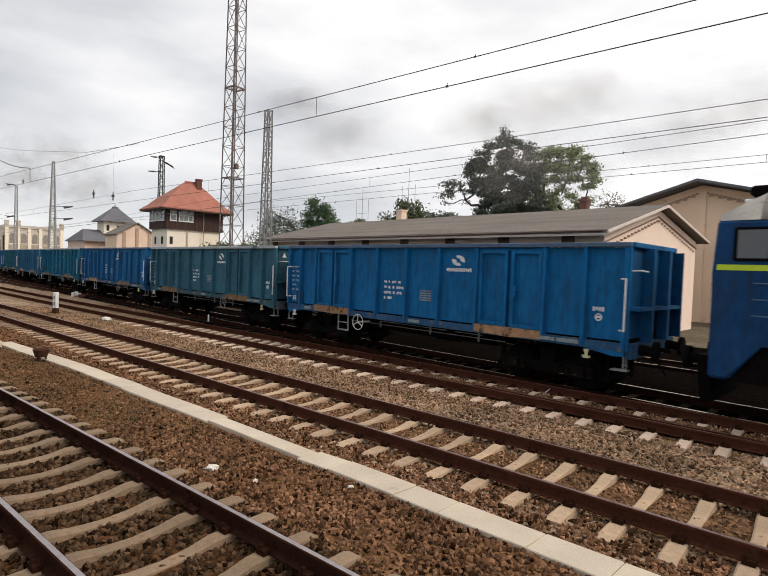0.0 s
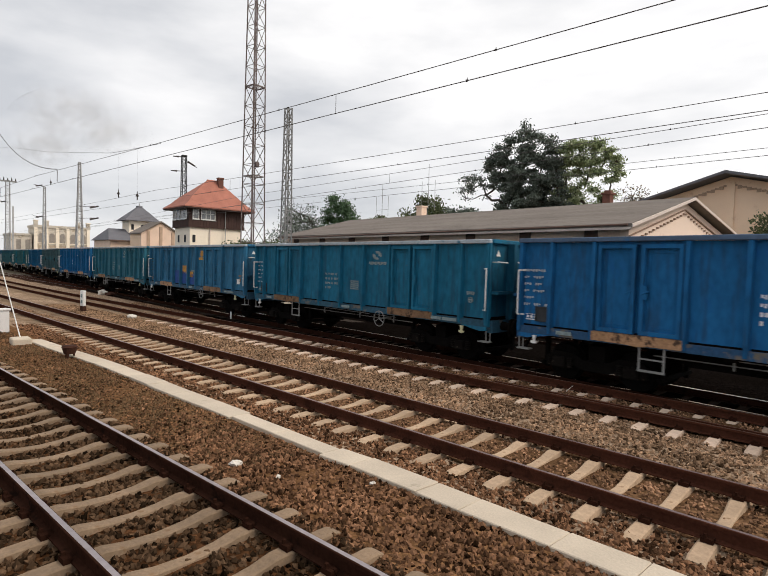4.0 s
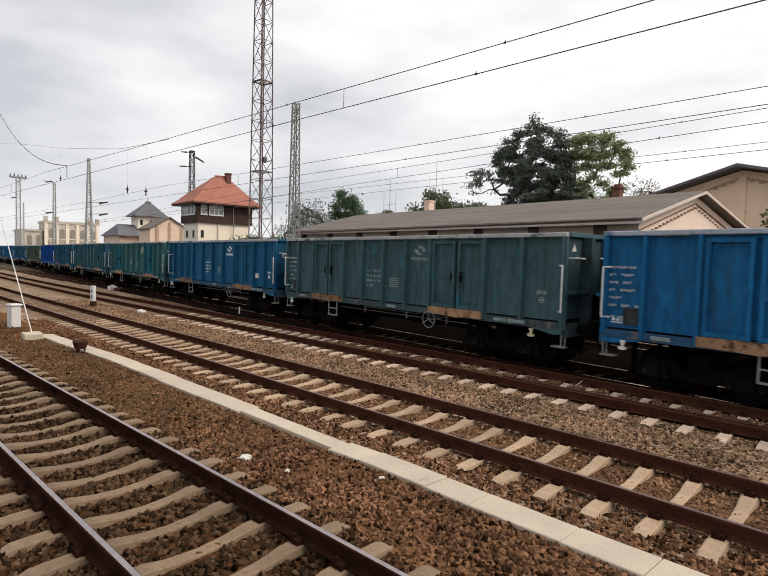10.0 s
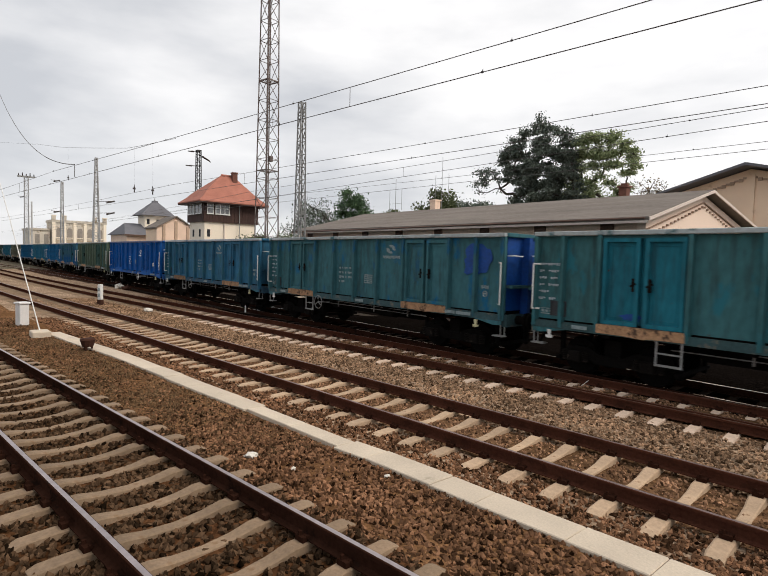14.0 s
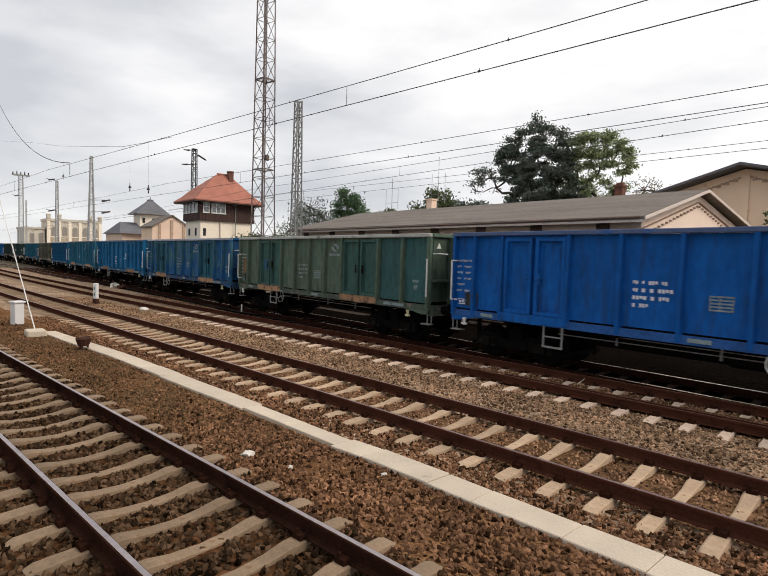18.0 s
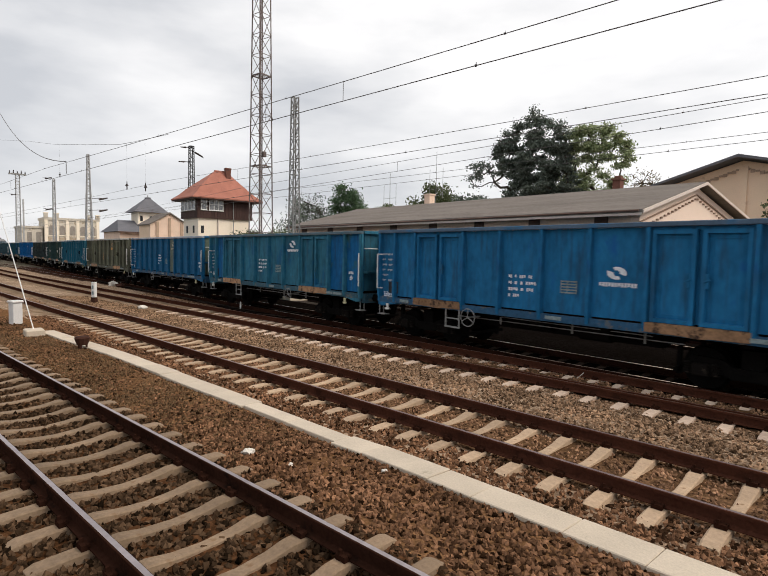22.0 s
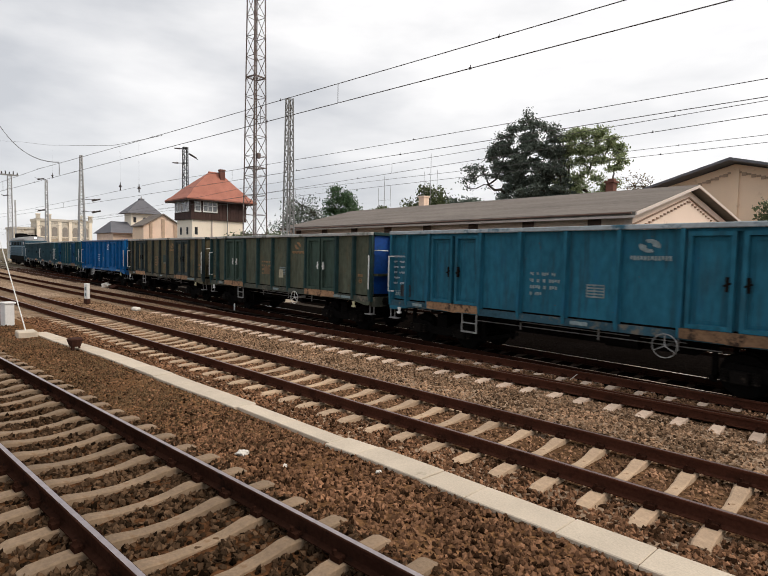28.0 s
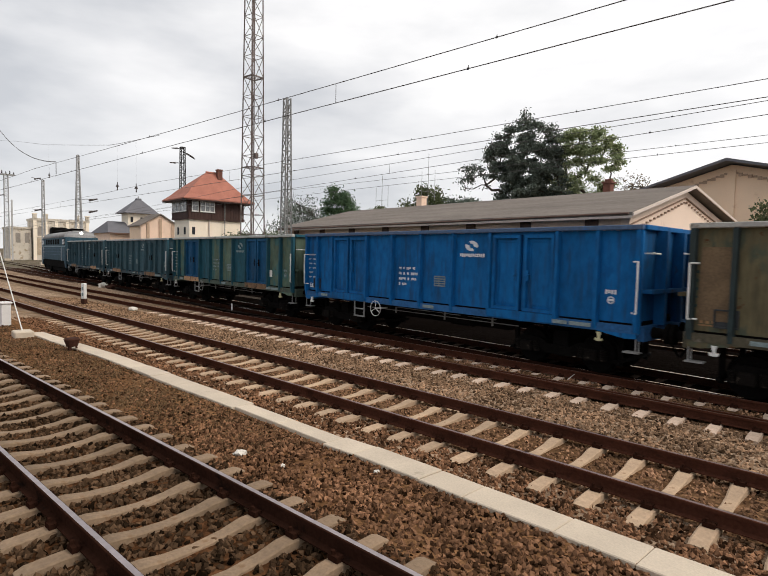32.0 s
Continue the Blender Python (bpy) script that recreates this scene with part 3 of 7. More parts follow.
def bogie(parent, cx):
    """A two-axle freight bogie with cast side frames and coil springs."""
    bm = bmesh.new()
    box(bm, cx - 0.2, cx + 0.2, -1.0, 1.0, 0.52, 0.96)
    box(bm, cx - 0.35, cx + 0.35, -0.5, 0.5, 0.95, 1.2)
    for s in (-1, 1):
        o = [(-1.22, 0.62), (-1.1, 0.74), (-0.55, 0.72), (-0.3, 0.58), (0.3, 0.58), (0.55, 0.72), (1.1, 0.74), (1.22, 0.62), (1.2, 0.5), (0.62, 0.46), (0.35, 0.34), (-0.35, 0.34), (-0.62, 0.46), (-1.2, 0.5)]
        prism(bm, [(cx + a, b) for a, b in o], s * 1.02 - 0.07, s * 1.02 + 0.07)
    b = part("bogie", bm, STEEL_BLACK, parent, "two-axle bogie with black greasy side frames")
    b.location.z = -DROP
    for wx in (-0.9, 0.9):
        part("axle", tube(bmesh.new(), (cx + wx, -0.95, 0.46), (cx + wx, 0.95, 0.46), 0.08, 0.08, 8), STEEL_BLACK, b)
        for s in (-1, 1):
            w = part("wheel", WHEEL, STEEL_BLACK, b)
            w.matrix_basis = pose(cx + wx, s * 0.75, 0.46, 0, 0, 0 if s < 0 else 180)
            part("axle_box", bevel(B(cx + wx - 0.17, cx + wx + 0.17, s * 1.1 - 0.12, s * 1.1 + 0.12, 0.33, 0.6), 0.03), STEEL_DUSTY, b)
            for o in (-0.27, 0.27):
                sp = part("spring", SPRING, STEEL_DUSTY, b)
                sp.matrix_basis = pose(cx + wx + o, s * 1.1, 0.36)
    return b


def wagon(build):
    """An open high-sided bogie wagon; its paint is set per wagon afterwards."""
    w = thing("freight_wagon", "open high-sided steel freight wagon", "freight wagon", "wagons of the train")
    P = GALV
    ys = -HW + 0.12
    rib = rib_mesh()
    bays, doors = BAYS[build], build != "plain"
    slip = -0.35 if build == "even" else 0.0
    for i in range(len(bays) - 1):
        x0, x1 = bays[i], bays[i + 1]
        if doors and i in DOOR_BAYS:
            m = (x0 + x1) / 2
            for k, (a, b) in enumerate(((x0 + 0.085, m - 0.06), (m + 0.06, x1 - 0.085))):
                d = part("door", door_sheet(a, b, ys - 0.02, 1.06, 3.06), P, w)
                part("door_frame", door_frame(a, b, ys - 0.02, 1.06, 3.06), P, d)
                hx = b - 0.12 if k == 0 else a + 0.12
                hb = bmesh.new()
                box(hb, hx - 0.03, hx + 0.03, ys - 0.10, ys - 0.05, 1.85, 2.15)
                tube(hb, (hx - 0.07, ys - 0.09, 1.97), (hx + 0.07, ys - 0.09, 2.03), 0.022, 0.022, 6)
                part("latch", hb, P, d)
            part("door_post", B(m - 0.15, m + 0.15, ys + 0.045, ys + 0.07, 1.02, 3.13), P, w)
            part("lintel", B(x0, x1, ys - 0.03, ys + 0.05, 3.06, S_RIM), P, w)
            sb = bmesh.new()
            prism(sb, [(x0 + 0.02, 0.84), (x0 + 0.02, 1.05), (x1 - 0.02, 1.05), (x1 - 0.02, 0.84), (m + 0.3, 0.83), (m + 0.1, 0.80), (m - 0.25, 0.83)], -HW - 0.035, -HW + 0.09)
            part("door_sill", sb, RUST_BROWN, w, "rusty plank sill below the side doors")
        else:
            part("panel", panel_bm(x0, x1, ys, S_LOW, S_RIM), P, w)
    for x in bays:
        r = part("rib", rib, P, w)
        r.matrix_basis = pose(min(max(x, -6.39), 6.56), ys + 0.02, 0)
    part("top_rail", bevel(B(-6.47, 6.64, -HW - 0.02, -HW + 0.12, S_RIM, S_TOP), 0.015), P, w)
    part("top_rail", bevel(B(-6.47, 6.64, HW - 0.12, HW + 0.02, S_RIM, S_TOP), 0.015), P, w)
    part("far_wall", B(-6.45, 6.62, HW - 0.1, HW - 0.05, S_LOW, S_RIM), P, w)
    for x in bays:
        r = part("rib", rib, P, w)
        r.matrix_basis = pose(min(max(x, -6.39), 6.56), HW - 0.14, 0, 0, 0, 180)
    for s in (-1, 1):
        part("sill", B(-6.45, 6.62, s * (HW - 0.07) - 0.05, s * (HW - 0.07) + 0.05, S_SILL, 0.985), RUST_BROWN, w, "grimy side sill")
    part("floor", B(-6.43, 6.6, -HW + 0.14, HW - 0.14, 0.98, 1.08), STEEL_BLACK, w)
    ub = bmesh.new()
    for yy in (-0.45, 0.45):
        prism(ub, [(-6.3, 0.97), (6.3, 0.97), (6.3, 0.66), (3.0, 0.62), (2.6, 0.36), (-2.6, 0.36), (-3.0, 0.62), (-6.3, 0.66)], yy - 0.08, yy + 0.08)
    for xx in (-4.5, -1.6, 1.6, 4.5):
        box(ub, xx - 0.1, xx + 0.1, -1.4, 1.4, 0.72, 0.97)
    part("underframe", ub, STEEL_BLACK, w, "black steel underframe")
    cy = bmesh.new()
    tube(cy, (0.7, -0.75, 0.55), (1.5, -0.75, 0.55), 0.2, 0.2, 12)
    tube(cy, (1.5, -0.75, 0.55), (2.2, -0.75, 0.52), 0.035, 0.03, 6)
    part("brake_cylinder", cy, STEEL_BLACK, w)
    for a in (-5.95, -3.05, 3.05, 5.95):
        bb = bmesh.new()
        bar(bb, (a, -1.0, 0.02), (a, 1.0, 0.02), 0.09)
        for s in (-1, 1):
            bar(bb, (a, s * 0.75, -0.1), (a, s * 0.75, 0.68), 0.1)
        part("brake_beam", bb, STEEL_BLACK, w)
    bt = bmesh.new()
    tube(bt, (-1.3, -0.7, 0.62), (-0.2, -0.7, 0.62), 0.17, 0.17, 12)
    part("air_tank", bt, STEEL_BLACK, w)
    br = bmesh.new()
    tube(br, (-3.2, -0.95, 0.58), (3.2, -0.95, 0.58), 0.014, 0.014, 6)
    tube(br, (-1.6, -1.15, 0.72), (2.6, -1.15, 0.70), 0.012, 0.012, 6)
    for xx in (-1.6, 0.6, 2.4):
        bar(br, (xx, -1.05, 0.5), (xx, -1.05, 0.85), 0.035)
    part("brake_rod", br, GALV, w)
    for e in (-1, 1):
        ex = ENDS[e]
        span_x = lambda p, q: (min(ex + e * p, ex + e * q), max(ex + e * p, ex + e * q))
        part("end_wall", B(*span_x(-0.05, 0.0), -1.40, 1.40, 1.72, S_RIM), P, w)
        part("end_wall", B(*span_x(-0.05, 0.0), -1.40, -0.45, 1.0, 1.717), P, w)
        # recess wall in black, standing for the shade below the ledge
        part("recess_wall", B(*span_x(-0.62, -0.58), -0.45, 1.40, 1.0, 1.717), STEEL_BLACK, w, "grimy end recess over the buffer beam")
        gp = bmesh.new()
        prism(gp, [(ex - e * 1.0, S_SILL + 0.01), (ex, S_SILL + 0.01), (ex, 0.70), (ex - e * 0.25, 0.68)], -HW + 0.02, -HW + 0.06)
        part("corner_gusset", gp, P, w)
        part("end_rail", bevel(B(min(ex - e * 0.06, ex + e * 0.1), max(ex - e * 0.06, ex + e * 0.1), -1.38, 1.38, S_RIM, S_TOP + 0.004), 0.015), P, w)
        for yy in (-1.43, 1.43):
            part("corner_post", B(min(ex - e * 0.06, ex + e * 0.05), max(ex - e * 0.06, ex + e * 0.05), yy - 0.05, yy + 0.05, 0.82, S_RIM - 0.004), P, w)
        part("far_post", B(*span_x(0.0, 0.28), 1.30, 1.36, 1.0, S_RIM - 0.01), P, w)
        for yy in (-0.52, 0.52):
            part("end_rib", prism_x(bmesh.new(), [(yy - 0.08, S_RIM), (yy + 0.08, S_RIM), (yy + 0.08, 0.98), (yy - 0.08, 0.98)], ex, ex + e * 0.24), P, w)
        part("end_ledge", B(min(ex - e * 0.6, ex + e * 0.26), max(ex - e * 0.6, ex + e * 0.26), -1.36, 1.36, 1.72, 1.80), P, w)
        part("headstock", B(min(ex - e * 0.05, ex + e * 0.12), max(ex - e * 0.05, ex + e * 0.12), -1.36, 1.36, 0.64, 0.98), STEEL_BLACK, w)
        for yy in (-0.875, 0.875):
            bf = bmesh.new()
            tube(bf, (ex + e * 0.1, yy, 0.82), (ex + e * 0.38, yy, 0.82), 0.13, 0.10, 12)
            tube(bf, (ex + e * 0.38, yy, 0.82), (ex + e * 0.42, yy, 0.82), 0.1, 0.22, 16)
            tube(bf, (ex + e * 0.42, yy, 0.82), (ex + e * 0.50, yy, 0.82), 0.23, 0.225, 16)
            part("buffer", bf, STEEL_BLACK, w)
        cb = bmesh.new()
        bar(cb, (ex, 0, 0.8), (ex + e * 0.5, 0, 0.76), 0.09)
        tube(cb, (ex + e * 0.2, -0.35, 0.75), (ex + e * 0.5, -0.3, 0.25), 0.03, 0.03, 6)
        part("coupling", cb, STEEL_BLACK, w)
        hr = bmesh.new()
        hy, hx = -HW - 0.06, ex
        tube(hr, (hx, hy, 1.27), (hx, hy, 2.42), 0.022, 0.022, 6)
        tube(hr, (hx, hy, 1.27), (hx - e * 0.14, -HW + 0.06, 1.27), 0.022, 0.022, 6)
        tube(hr, (hx, hy, 2.42), (hx - e * 0.14, -HW + 0.06, 2.42), 0.022, 0.022, 6)
        part("handrail", hr, WHITE_STEEL, w, "white grab rail")
        er = bmesh.new()
        tube(er, (ex + e * 0.2, -1.3, 2.62), (ex + e * 0.2, -0.85, 2.60), 0.018, 0.018, 6)
        for yy in (-1.3, -0.85):
            tube(er, (ex + e * 0.2, yy, 2.61), (ex, yy, 2.61), 0.018, 0.018, 6)
        part("end_grip", er, WHITE_STEEL, w)
        fb = bmesh.new()
        box(fb, min(ex - e * 0.3, ex + e * 0.05), max(ex - e * 0.3, ex + e * 0.05), -1.46, -1.24, 0.36, 0.39)
        for yy in (-1.44, -1.26):
            bar(fb, (ex - e * 0.02, yy, 0.38), (ex - e * 0.02, yy, 0.85), 0.025)
        part("footstep", fb, GALV, w)
        hk = bmesh.new()
        hx = 5.76 if e > 0 else -5.9
        prism(hk, [(hx - 0.05, 0.77), (hx + 0.05, 0.77), (hx + 0.024, 0.66), (hx + 0.03, 0.61), (hx + 0.095, 0.63), (hx + 0.075, 0.57), (hx, 0.56), (hx - 0.075, 0.57), (hx - 0.095, 0.63), (hx - 0.03, 0.61), (hx - 0.024, 0.66)], -HW - 0.06, -HW + 0.0)
        part("rope_hook", hk, HOOK_CREAM if e > 0 else WHITE_STEEL, w, "painted rope hook")
        bogie(w, e * 4.5)
    if not doors:
        hf = door_frame(-5.3, -4.2, ys - 0.03, 1.06, 2.12)
        part("hatch_frame", hf, P, w, "framed discharge hatch")
        part("hatch", B(-5.2, -4.3, ys - 0.02, ys + 0.0, 1.15, 2.03), P, w)
    lh = bmesh.new()
    for a, c in ((-5.98, -5.95), (-5.57, -5.54)):
        box(lh, a, c, ys - 0.04, ys - 0.005, 1.12, 1.5)
    for a, c in ((1.12, 1.15), (1.47, 1.50)):
        box(lh, -5.95, -5.57, ys - 0.04, ys - 0.005, a, c)
    box(lh, -5.95, -5.57, ys - 0.012, ys - 0.005, 1.15, 1.47)
    part("label_holder", lh, MARK_DARK, w, "dark waybill holder")
    # lettering and signs on the near side
    ym = ys - 0.008
    lb = rows_of_bars(bmesh.new(), -1.14, ym, 2.09, [(0, 0.12, 0.07, 0.2, 0.12), (0, 0.12, 0.1, 0.1, 0.32), (0, 0.32, 0.1, 0.22), (0, 0.08, 0.2)], 0.085, 0.085)
    tagged(part("number_block", lb, MARK_WHITE, w, "white lettering"), kind="stuff")
    gb = bmesh.new()
    for k in range(5):
        box(gb, 0.42 + slip, 0.86 + slip, ym, ym + 0.004, 1.54 + k * 0.07, 1.575 + k * 0.07)
    for xx in (0.42, 0.6, 0.84):
        box(gb, xx + slip, xx + slip + 0.02, ym - 0.003, ym, 1.54, 1.855)
    tagged(part("load_table", gb, MARK_FADED, w, "faded load table"), kind="stuff")
    lg = swirl(bmesh.new(), 1.83 + slip, ym, 2.77, 0.17)
    part("emblem", lg, MARK_WHITE, w, "white two-crescent emblem")
    nb = rows_of_bars(bmesh.new(), 1.42 + slip, ym, 2.55, [(0, 0.90)], 0.10, 0.045)
    tagged(part("name_bar", nb, MARK_WHITE, w, "row of white lettering"), kind="stuff")
    tb = rows_of_bars(bmesh.new(), -6.34, ym, 2.45, [(0, 0.62), (0, 0.16, 0.3), (0, 0.22, 0.2), (0, 0.16, 0.34), (0, 0.3), (0, 0.2, 0.2, 0.1)], 0.06, 0.115)
    tagged(part("load_limit_table", tb, MARK_FADED, w, "faded load-limit table"), kind="stuff")
    tp = rows_of_bars(bmesh.new(), -6.26, ym, 1.30, [(0, 0.46)], 0.03, 0.09)
    box(tp, -6.26, -5.8, ym, ym + 0.004, 1.14, 1.17)
    for k in range(4):
        box(tp, -6.24 + 0.11 * k, -6.17 + 0.11 * k, ym, ym + 0.004, 1.19, 1.255)
    tagged(part("framed_number", tp, MARK_WHITE, w), kind="stuff")
    ub = rows_of_bars(bmesh.new(), 5.80, ym, 1.76, [(0, 0.28)], 0.1, 0.05)
    ring(ub, (5.94, ym, 1.52), 0.075, 0.016, "y", 14, 4)
    box(ub, 5.88, 6.00, ym, ym + 0.004, 1.50, 1.55)
    part("railway_mark", ub, MARK_WHITE, w)
    sb = bmesh.new()
    for a, wd in ((-5.3, 0.4), (0.1, 0.45), (4.55, 0.4), (5.0, 0.55)):
        box(sb, a, a + wd, -HW - 0.036, -HW - 0.03, 0.86, 0.95)
    tagged(part("sill_lettering", sb, MARK_FADED, w), kind="stuff")
    # hand brake wheel, shunter's step
    bw = bmesh.new()
    ring(bw, (0, -HW - 0.05, 0.64), 0.255, 0.012, "y", 24, 6)
    for k in range(3):
        a = radians(90 + 120 * k)
        bar(bw, (0, -HW - 0.05, 0.64), (0.26 * math.cos(a), -HW - 0.05, 0.64 + 0.255 * math.sin(a)), 0.018)
    tube(bw, (0, -HW - 0.05, 0.64), (0, -1.0, 0.64), 0.03, 0.03, 6)
    part("brake_wheel", bw, WHITE_STEEL, w, "spoked hand-brake wheel")
    sb = bmesh.new()
    for a in (-0.26, 0.26):
        bar(sb, (-3.05 + a, -HW + 0.03, 0.28), (-3.05 + a, -HW + 0.03, 0.82), 0.035)
    bar(sb, (-3.31, -HW + 0.03, 0.55), (-2.79, -HW + 0.03, 0.55), 0.032)
    bar(sb, (-3.33, -HW + 0.03, 0.29), (-2.77, -HW + 0.03, 0.29), 0.045)
    part("step_frame", sb, GALV, w, "hanging shunter's step")
    return w


def lamp_mat():
    m = mat("lit_headlight_glass", (0.9, 0.9, 0.85), 0.3, 0.0, 0.05, 3, 10, 0.0)
    p = m.node_tree.nodes["Principled BSDF"]
    p.inputs["Emission Color"].default_value = (1.0, 0.95, 0.85, 1)
    p.inputs["Emission Strength"].default_value = 4.0
    return m


HEADLIGHT = lamp_mat()


def loco(label, body_m, roof_m, stripe_m, lit=False):
    """A six-axle diesel engine with a cab at each end, its cab at local -x seen best."""
    w = thing("diesel_locomotive", label, "locomotive")
    L = 8.1
    side = [(-L, 0.52), (-L, 2.6), (-L + 0.05, 3.65), (L - 0.05, 3.65), (L, 2.6), (L, 0.52), (L - 0.35, 0.52), (L - 0.85, 1.3), (-L + 0.85, 1.3), (-L + 0.35, 0.52)]
    body = part("body", bevel(prism(bmesh.new(), side, -1.48, 1.48), 0.06), body_m, w)
    rf = bmesh.new()
    o = [(-1.46, 3.64), (-1.36, 3.92), (-1.0, 4.2), (-0.5, 4.34), (0.5, 4.34), (1.0, 4.2), (1.36, 3.92), (1.46, 3.64)]
    prism_x(rf, o, -L + 0.75, L - 0.75)
    part("roof", rf, roof_m, w, "weathered grey rounded roof", True)
    for e in (-1, 1):
        cf = bmesh.new()
        a = [cf.verts.new((e * (L - 0.06), y, z)) for y, z in [(-1.44, 3.64), (-1.2, 3.80), (-0.8, 3.88), (0.8, 3.88), (1.2, 3.80), (1.44, 3.64)]]
        b = [cf.verts.new((e * (L - 0.76), y, z)) for y, z in [(-1.46, 3.64), (-1.36, 3.92), (-1.0, 4.2), (1.0, 4.2), (1.36, 3.92), (1.46, 3.64)]]
        for i in range(5):
            cf.faces.new((a[i], a[i + 1], b[i + 1], b[i]))
        cf.faces.new(a)
        cf.faces.new(b[::-1])
        part("cab_roof", cf, roof_m, w, "", True)
        wx = bmesh.new()
        for s in (-1, 1):
            quad = [(e * (L - 0.045), s * 0.1, 2.9), (e * (L - 0.045), s * 1.25, 2.88), (e * (L - 0.12), s * 1.22, 3.46), (e * (L - 0.12), s * 0.1, 3.48)]
            v = [wx.verts.new((p[0] + e * 0.03, p[1], p[2])) for p in quad]
            v2 = [wx.verts.new((p[0] - e * 0.02, p[1], p[2])) for p in quad]
            wx.faces.new(v)
            wx.faces.new(v2[::-1])
            for i in range(4):
                wx.faces.new((v[i], v[(i + 1) % 4], v2[(i + 1) % 4], v2[i]))
        part("windscreen", wx, GLASS, body)
        part("headlight", tube(bmesh.new(), (e * (L - 0.5), 0, 4.1), (e * (L - 0.2), 0, 4.1), 0.13, 0.13, 14), HEADLIGHT if lit and e > 0 else WHITE_STEEL, w, "lit round headlight" if lit and e > 0 else "round headlight")
        for yy in (-1.05, 1.05):
            part("tail_lamp", tube(bmesh.new(), (e * (L - 0.02), yy, 1.75), (e * (L + 0.07), yy, 1.75), 0.11, 0.11, 12), WHITE_STEEL, w)
        for yy in (-0.9, 0.9):
            bf = bmesh.new()
            tube(bf, (e * L, yy, 0.82), (e * (L + 0.45), yy, 0.82), 0.13, 0.1, 12)
            tube(bf, (e * (L + 0.45), yy, 0.82), (e * (L + 0.55), yy, 0.82), 0.24, 0.24, 16)
            part("buffer", bf, STEEL_BLACK, w)
        part("snow_plough", prism_x(bmesh.new(), [(-1.4, 0.95), (1.4, 0.95), (1.1, -0.05), (-1.1, -0.05)], e * L - 0.2, e * L + 0.01), STEEL_BLACK, w)
        bg = bmesh.new()
        for s in (-1, 1):
            prism(bg, [(e * 4.6 - 2.4, 0.75), (e * 4.6 + 2.4, 0.75), (e * 4.6 + 2.2, 0.45), (e * 4.6 - 2.2, 0.45)], s * 1.15 - 0.1, s * 1.15 + 0.1)
        bg_o = part("bogie", bg, STEEL_BLACK, w, "three-axle black bogie")
        bg_o.location.z = -DROP
        for wx_ in (-1.85, 0, 1.85):
            for s in (-1, 1):
                q = part("wheel", WHEEL, STEEL_BLACK, bg_o)
                q.matrix_basis = pose(e * 4.6 + wx_, s * 0.75, 0.52, 0, 0, 0 if s < 0 else 180) @ Matrix.Diagonal((1.1, 1, 1.1, 1))
        for s in (-1, 1):
            gy = s * 1.487
            for a, b in ((-7.72, -7.16), (-7.1, -6.5)):
                x0, x1 = (e * -a, e * -b)
                pane = part("cab_window", B(min(x0, x1), max(x0, x1), gy - 0.012, gy + 0.012, 2.9, 3.46), GLASS, body)
                fr = bmesh.new()
                for xx in (x0, x1):
                    box(fr, xx - 0.03, xx + 0.03, gy - 0.022, gy + 0.022, 2.87, 3.49)
                for zz in (2.88, 3.475):
                    box(fr, min(x0, x1), max(x0, x1), gy - 0.02, gy + 0.02, zz - 0.025, zz + 0.025)
                part("window_frame", fr, STEEL_BLACK, pane)
            part("grab_rail", tube(bmesh.new(), (e * 6.1, s * 1.55, 1.25), (e * 6.1, s * 1.55, 2.6), 0.02, 0.02, 6), WHITE_STEEL, w)
    for s in (-1, 1):
        part("stripe", B(-L + 0.08, L - 0.08, s * 1.487 - 0.006, s * 1.487 + 0.006, 2.67, 2.78), stripe_m, w, "bright yellow-green waist stripe")
        for k in range(3):
            part("rib", B(-L + 0.7, L - 0.7, s * 1.485 - 0.015, s * 1.485 + 0.015, 2.42 - 0.31 * k, 2.445 - 0.31 * k), RIB_HIGHLIGHT, w, "worn pale pressing line")
        for k in range(6):
            part("grille", B(-4.6 + k * 1.6, -3.5 + k * 1.6, s * 1.487 - 0.01, s * 1.487 + 0.01, 2.92, 3.46), STEEL_BLACK, w)
    part("fuel_tank", bevel(B(-2.0, 2.0, -1.2, 1.2, 0.05, 1.0), 0.08), STEEL_BLACK, w)
    part("skirt", B(-L + 0.3, L - 0.3, -1.36, 1.36, 0.5, 1.33), STEEL_BLACK, w)
    ex = prism(bmesh.new(), [(-7.15, 4.2), (-7.15, 4.62), (-6.95, 4.86), (-6.5, 5.0), (-5.0, 5.02), (-4.8, 4.9), (-4.8, 4.2)], -0.8, 0.8)
    part("exhaust", bevel(ex, 0.07), STEEL_BLACK, w, "sooty exhaust housing")
    part("horn_box", bevel(B(-7.72, -7.15, -0.6, 0.6, 4.2, 4.42), 0.05), STEEL_BLACK, w)
    part("roof_fan", bevel(B(-4.8, 5.6, -0.62, 0.62, 4.28, 4.6), 0.08), STEEL_BLACK, w, "sooty roof hatches and fans")
    return w


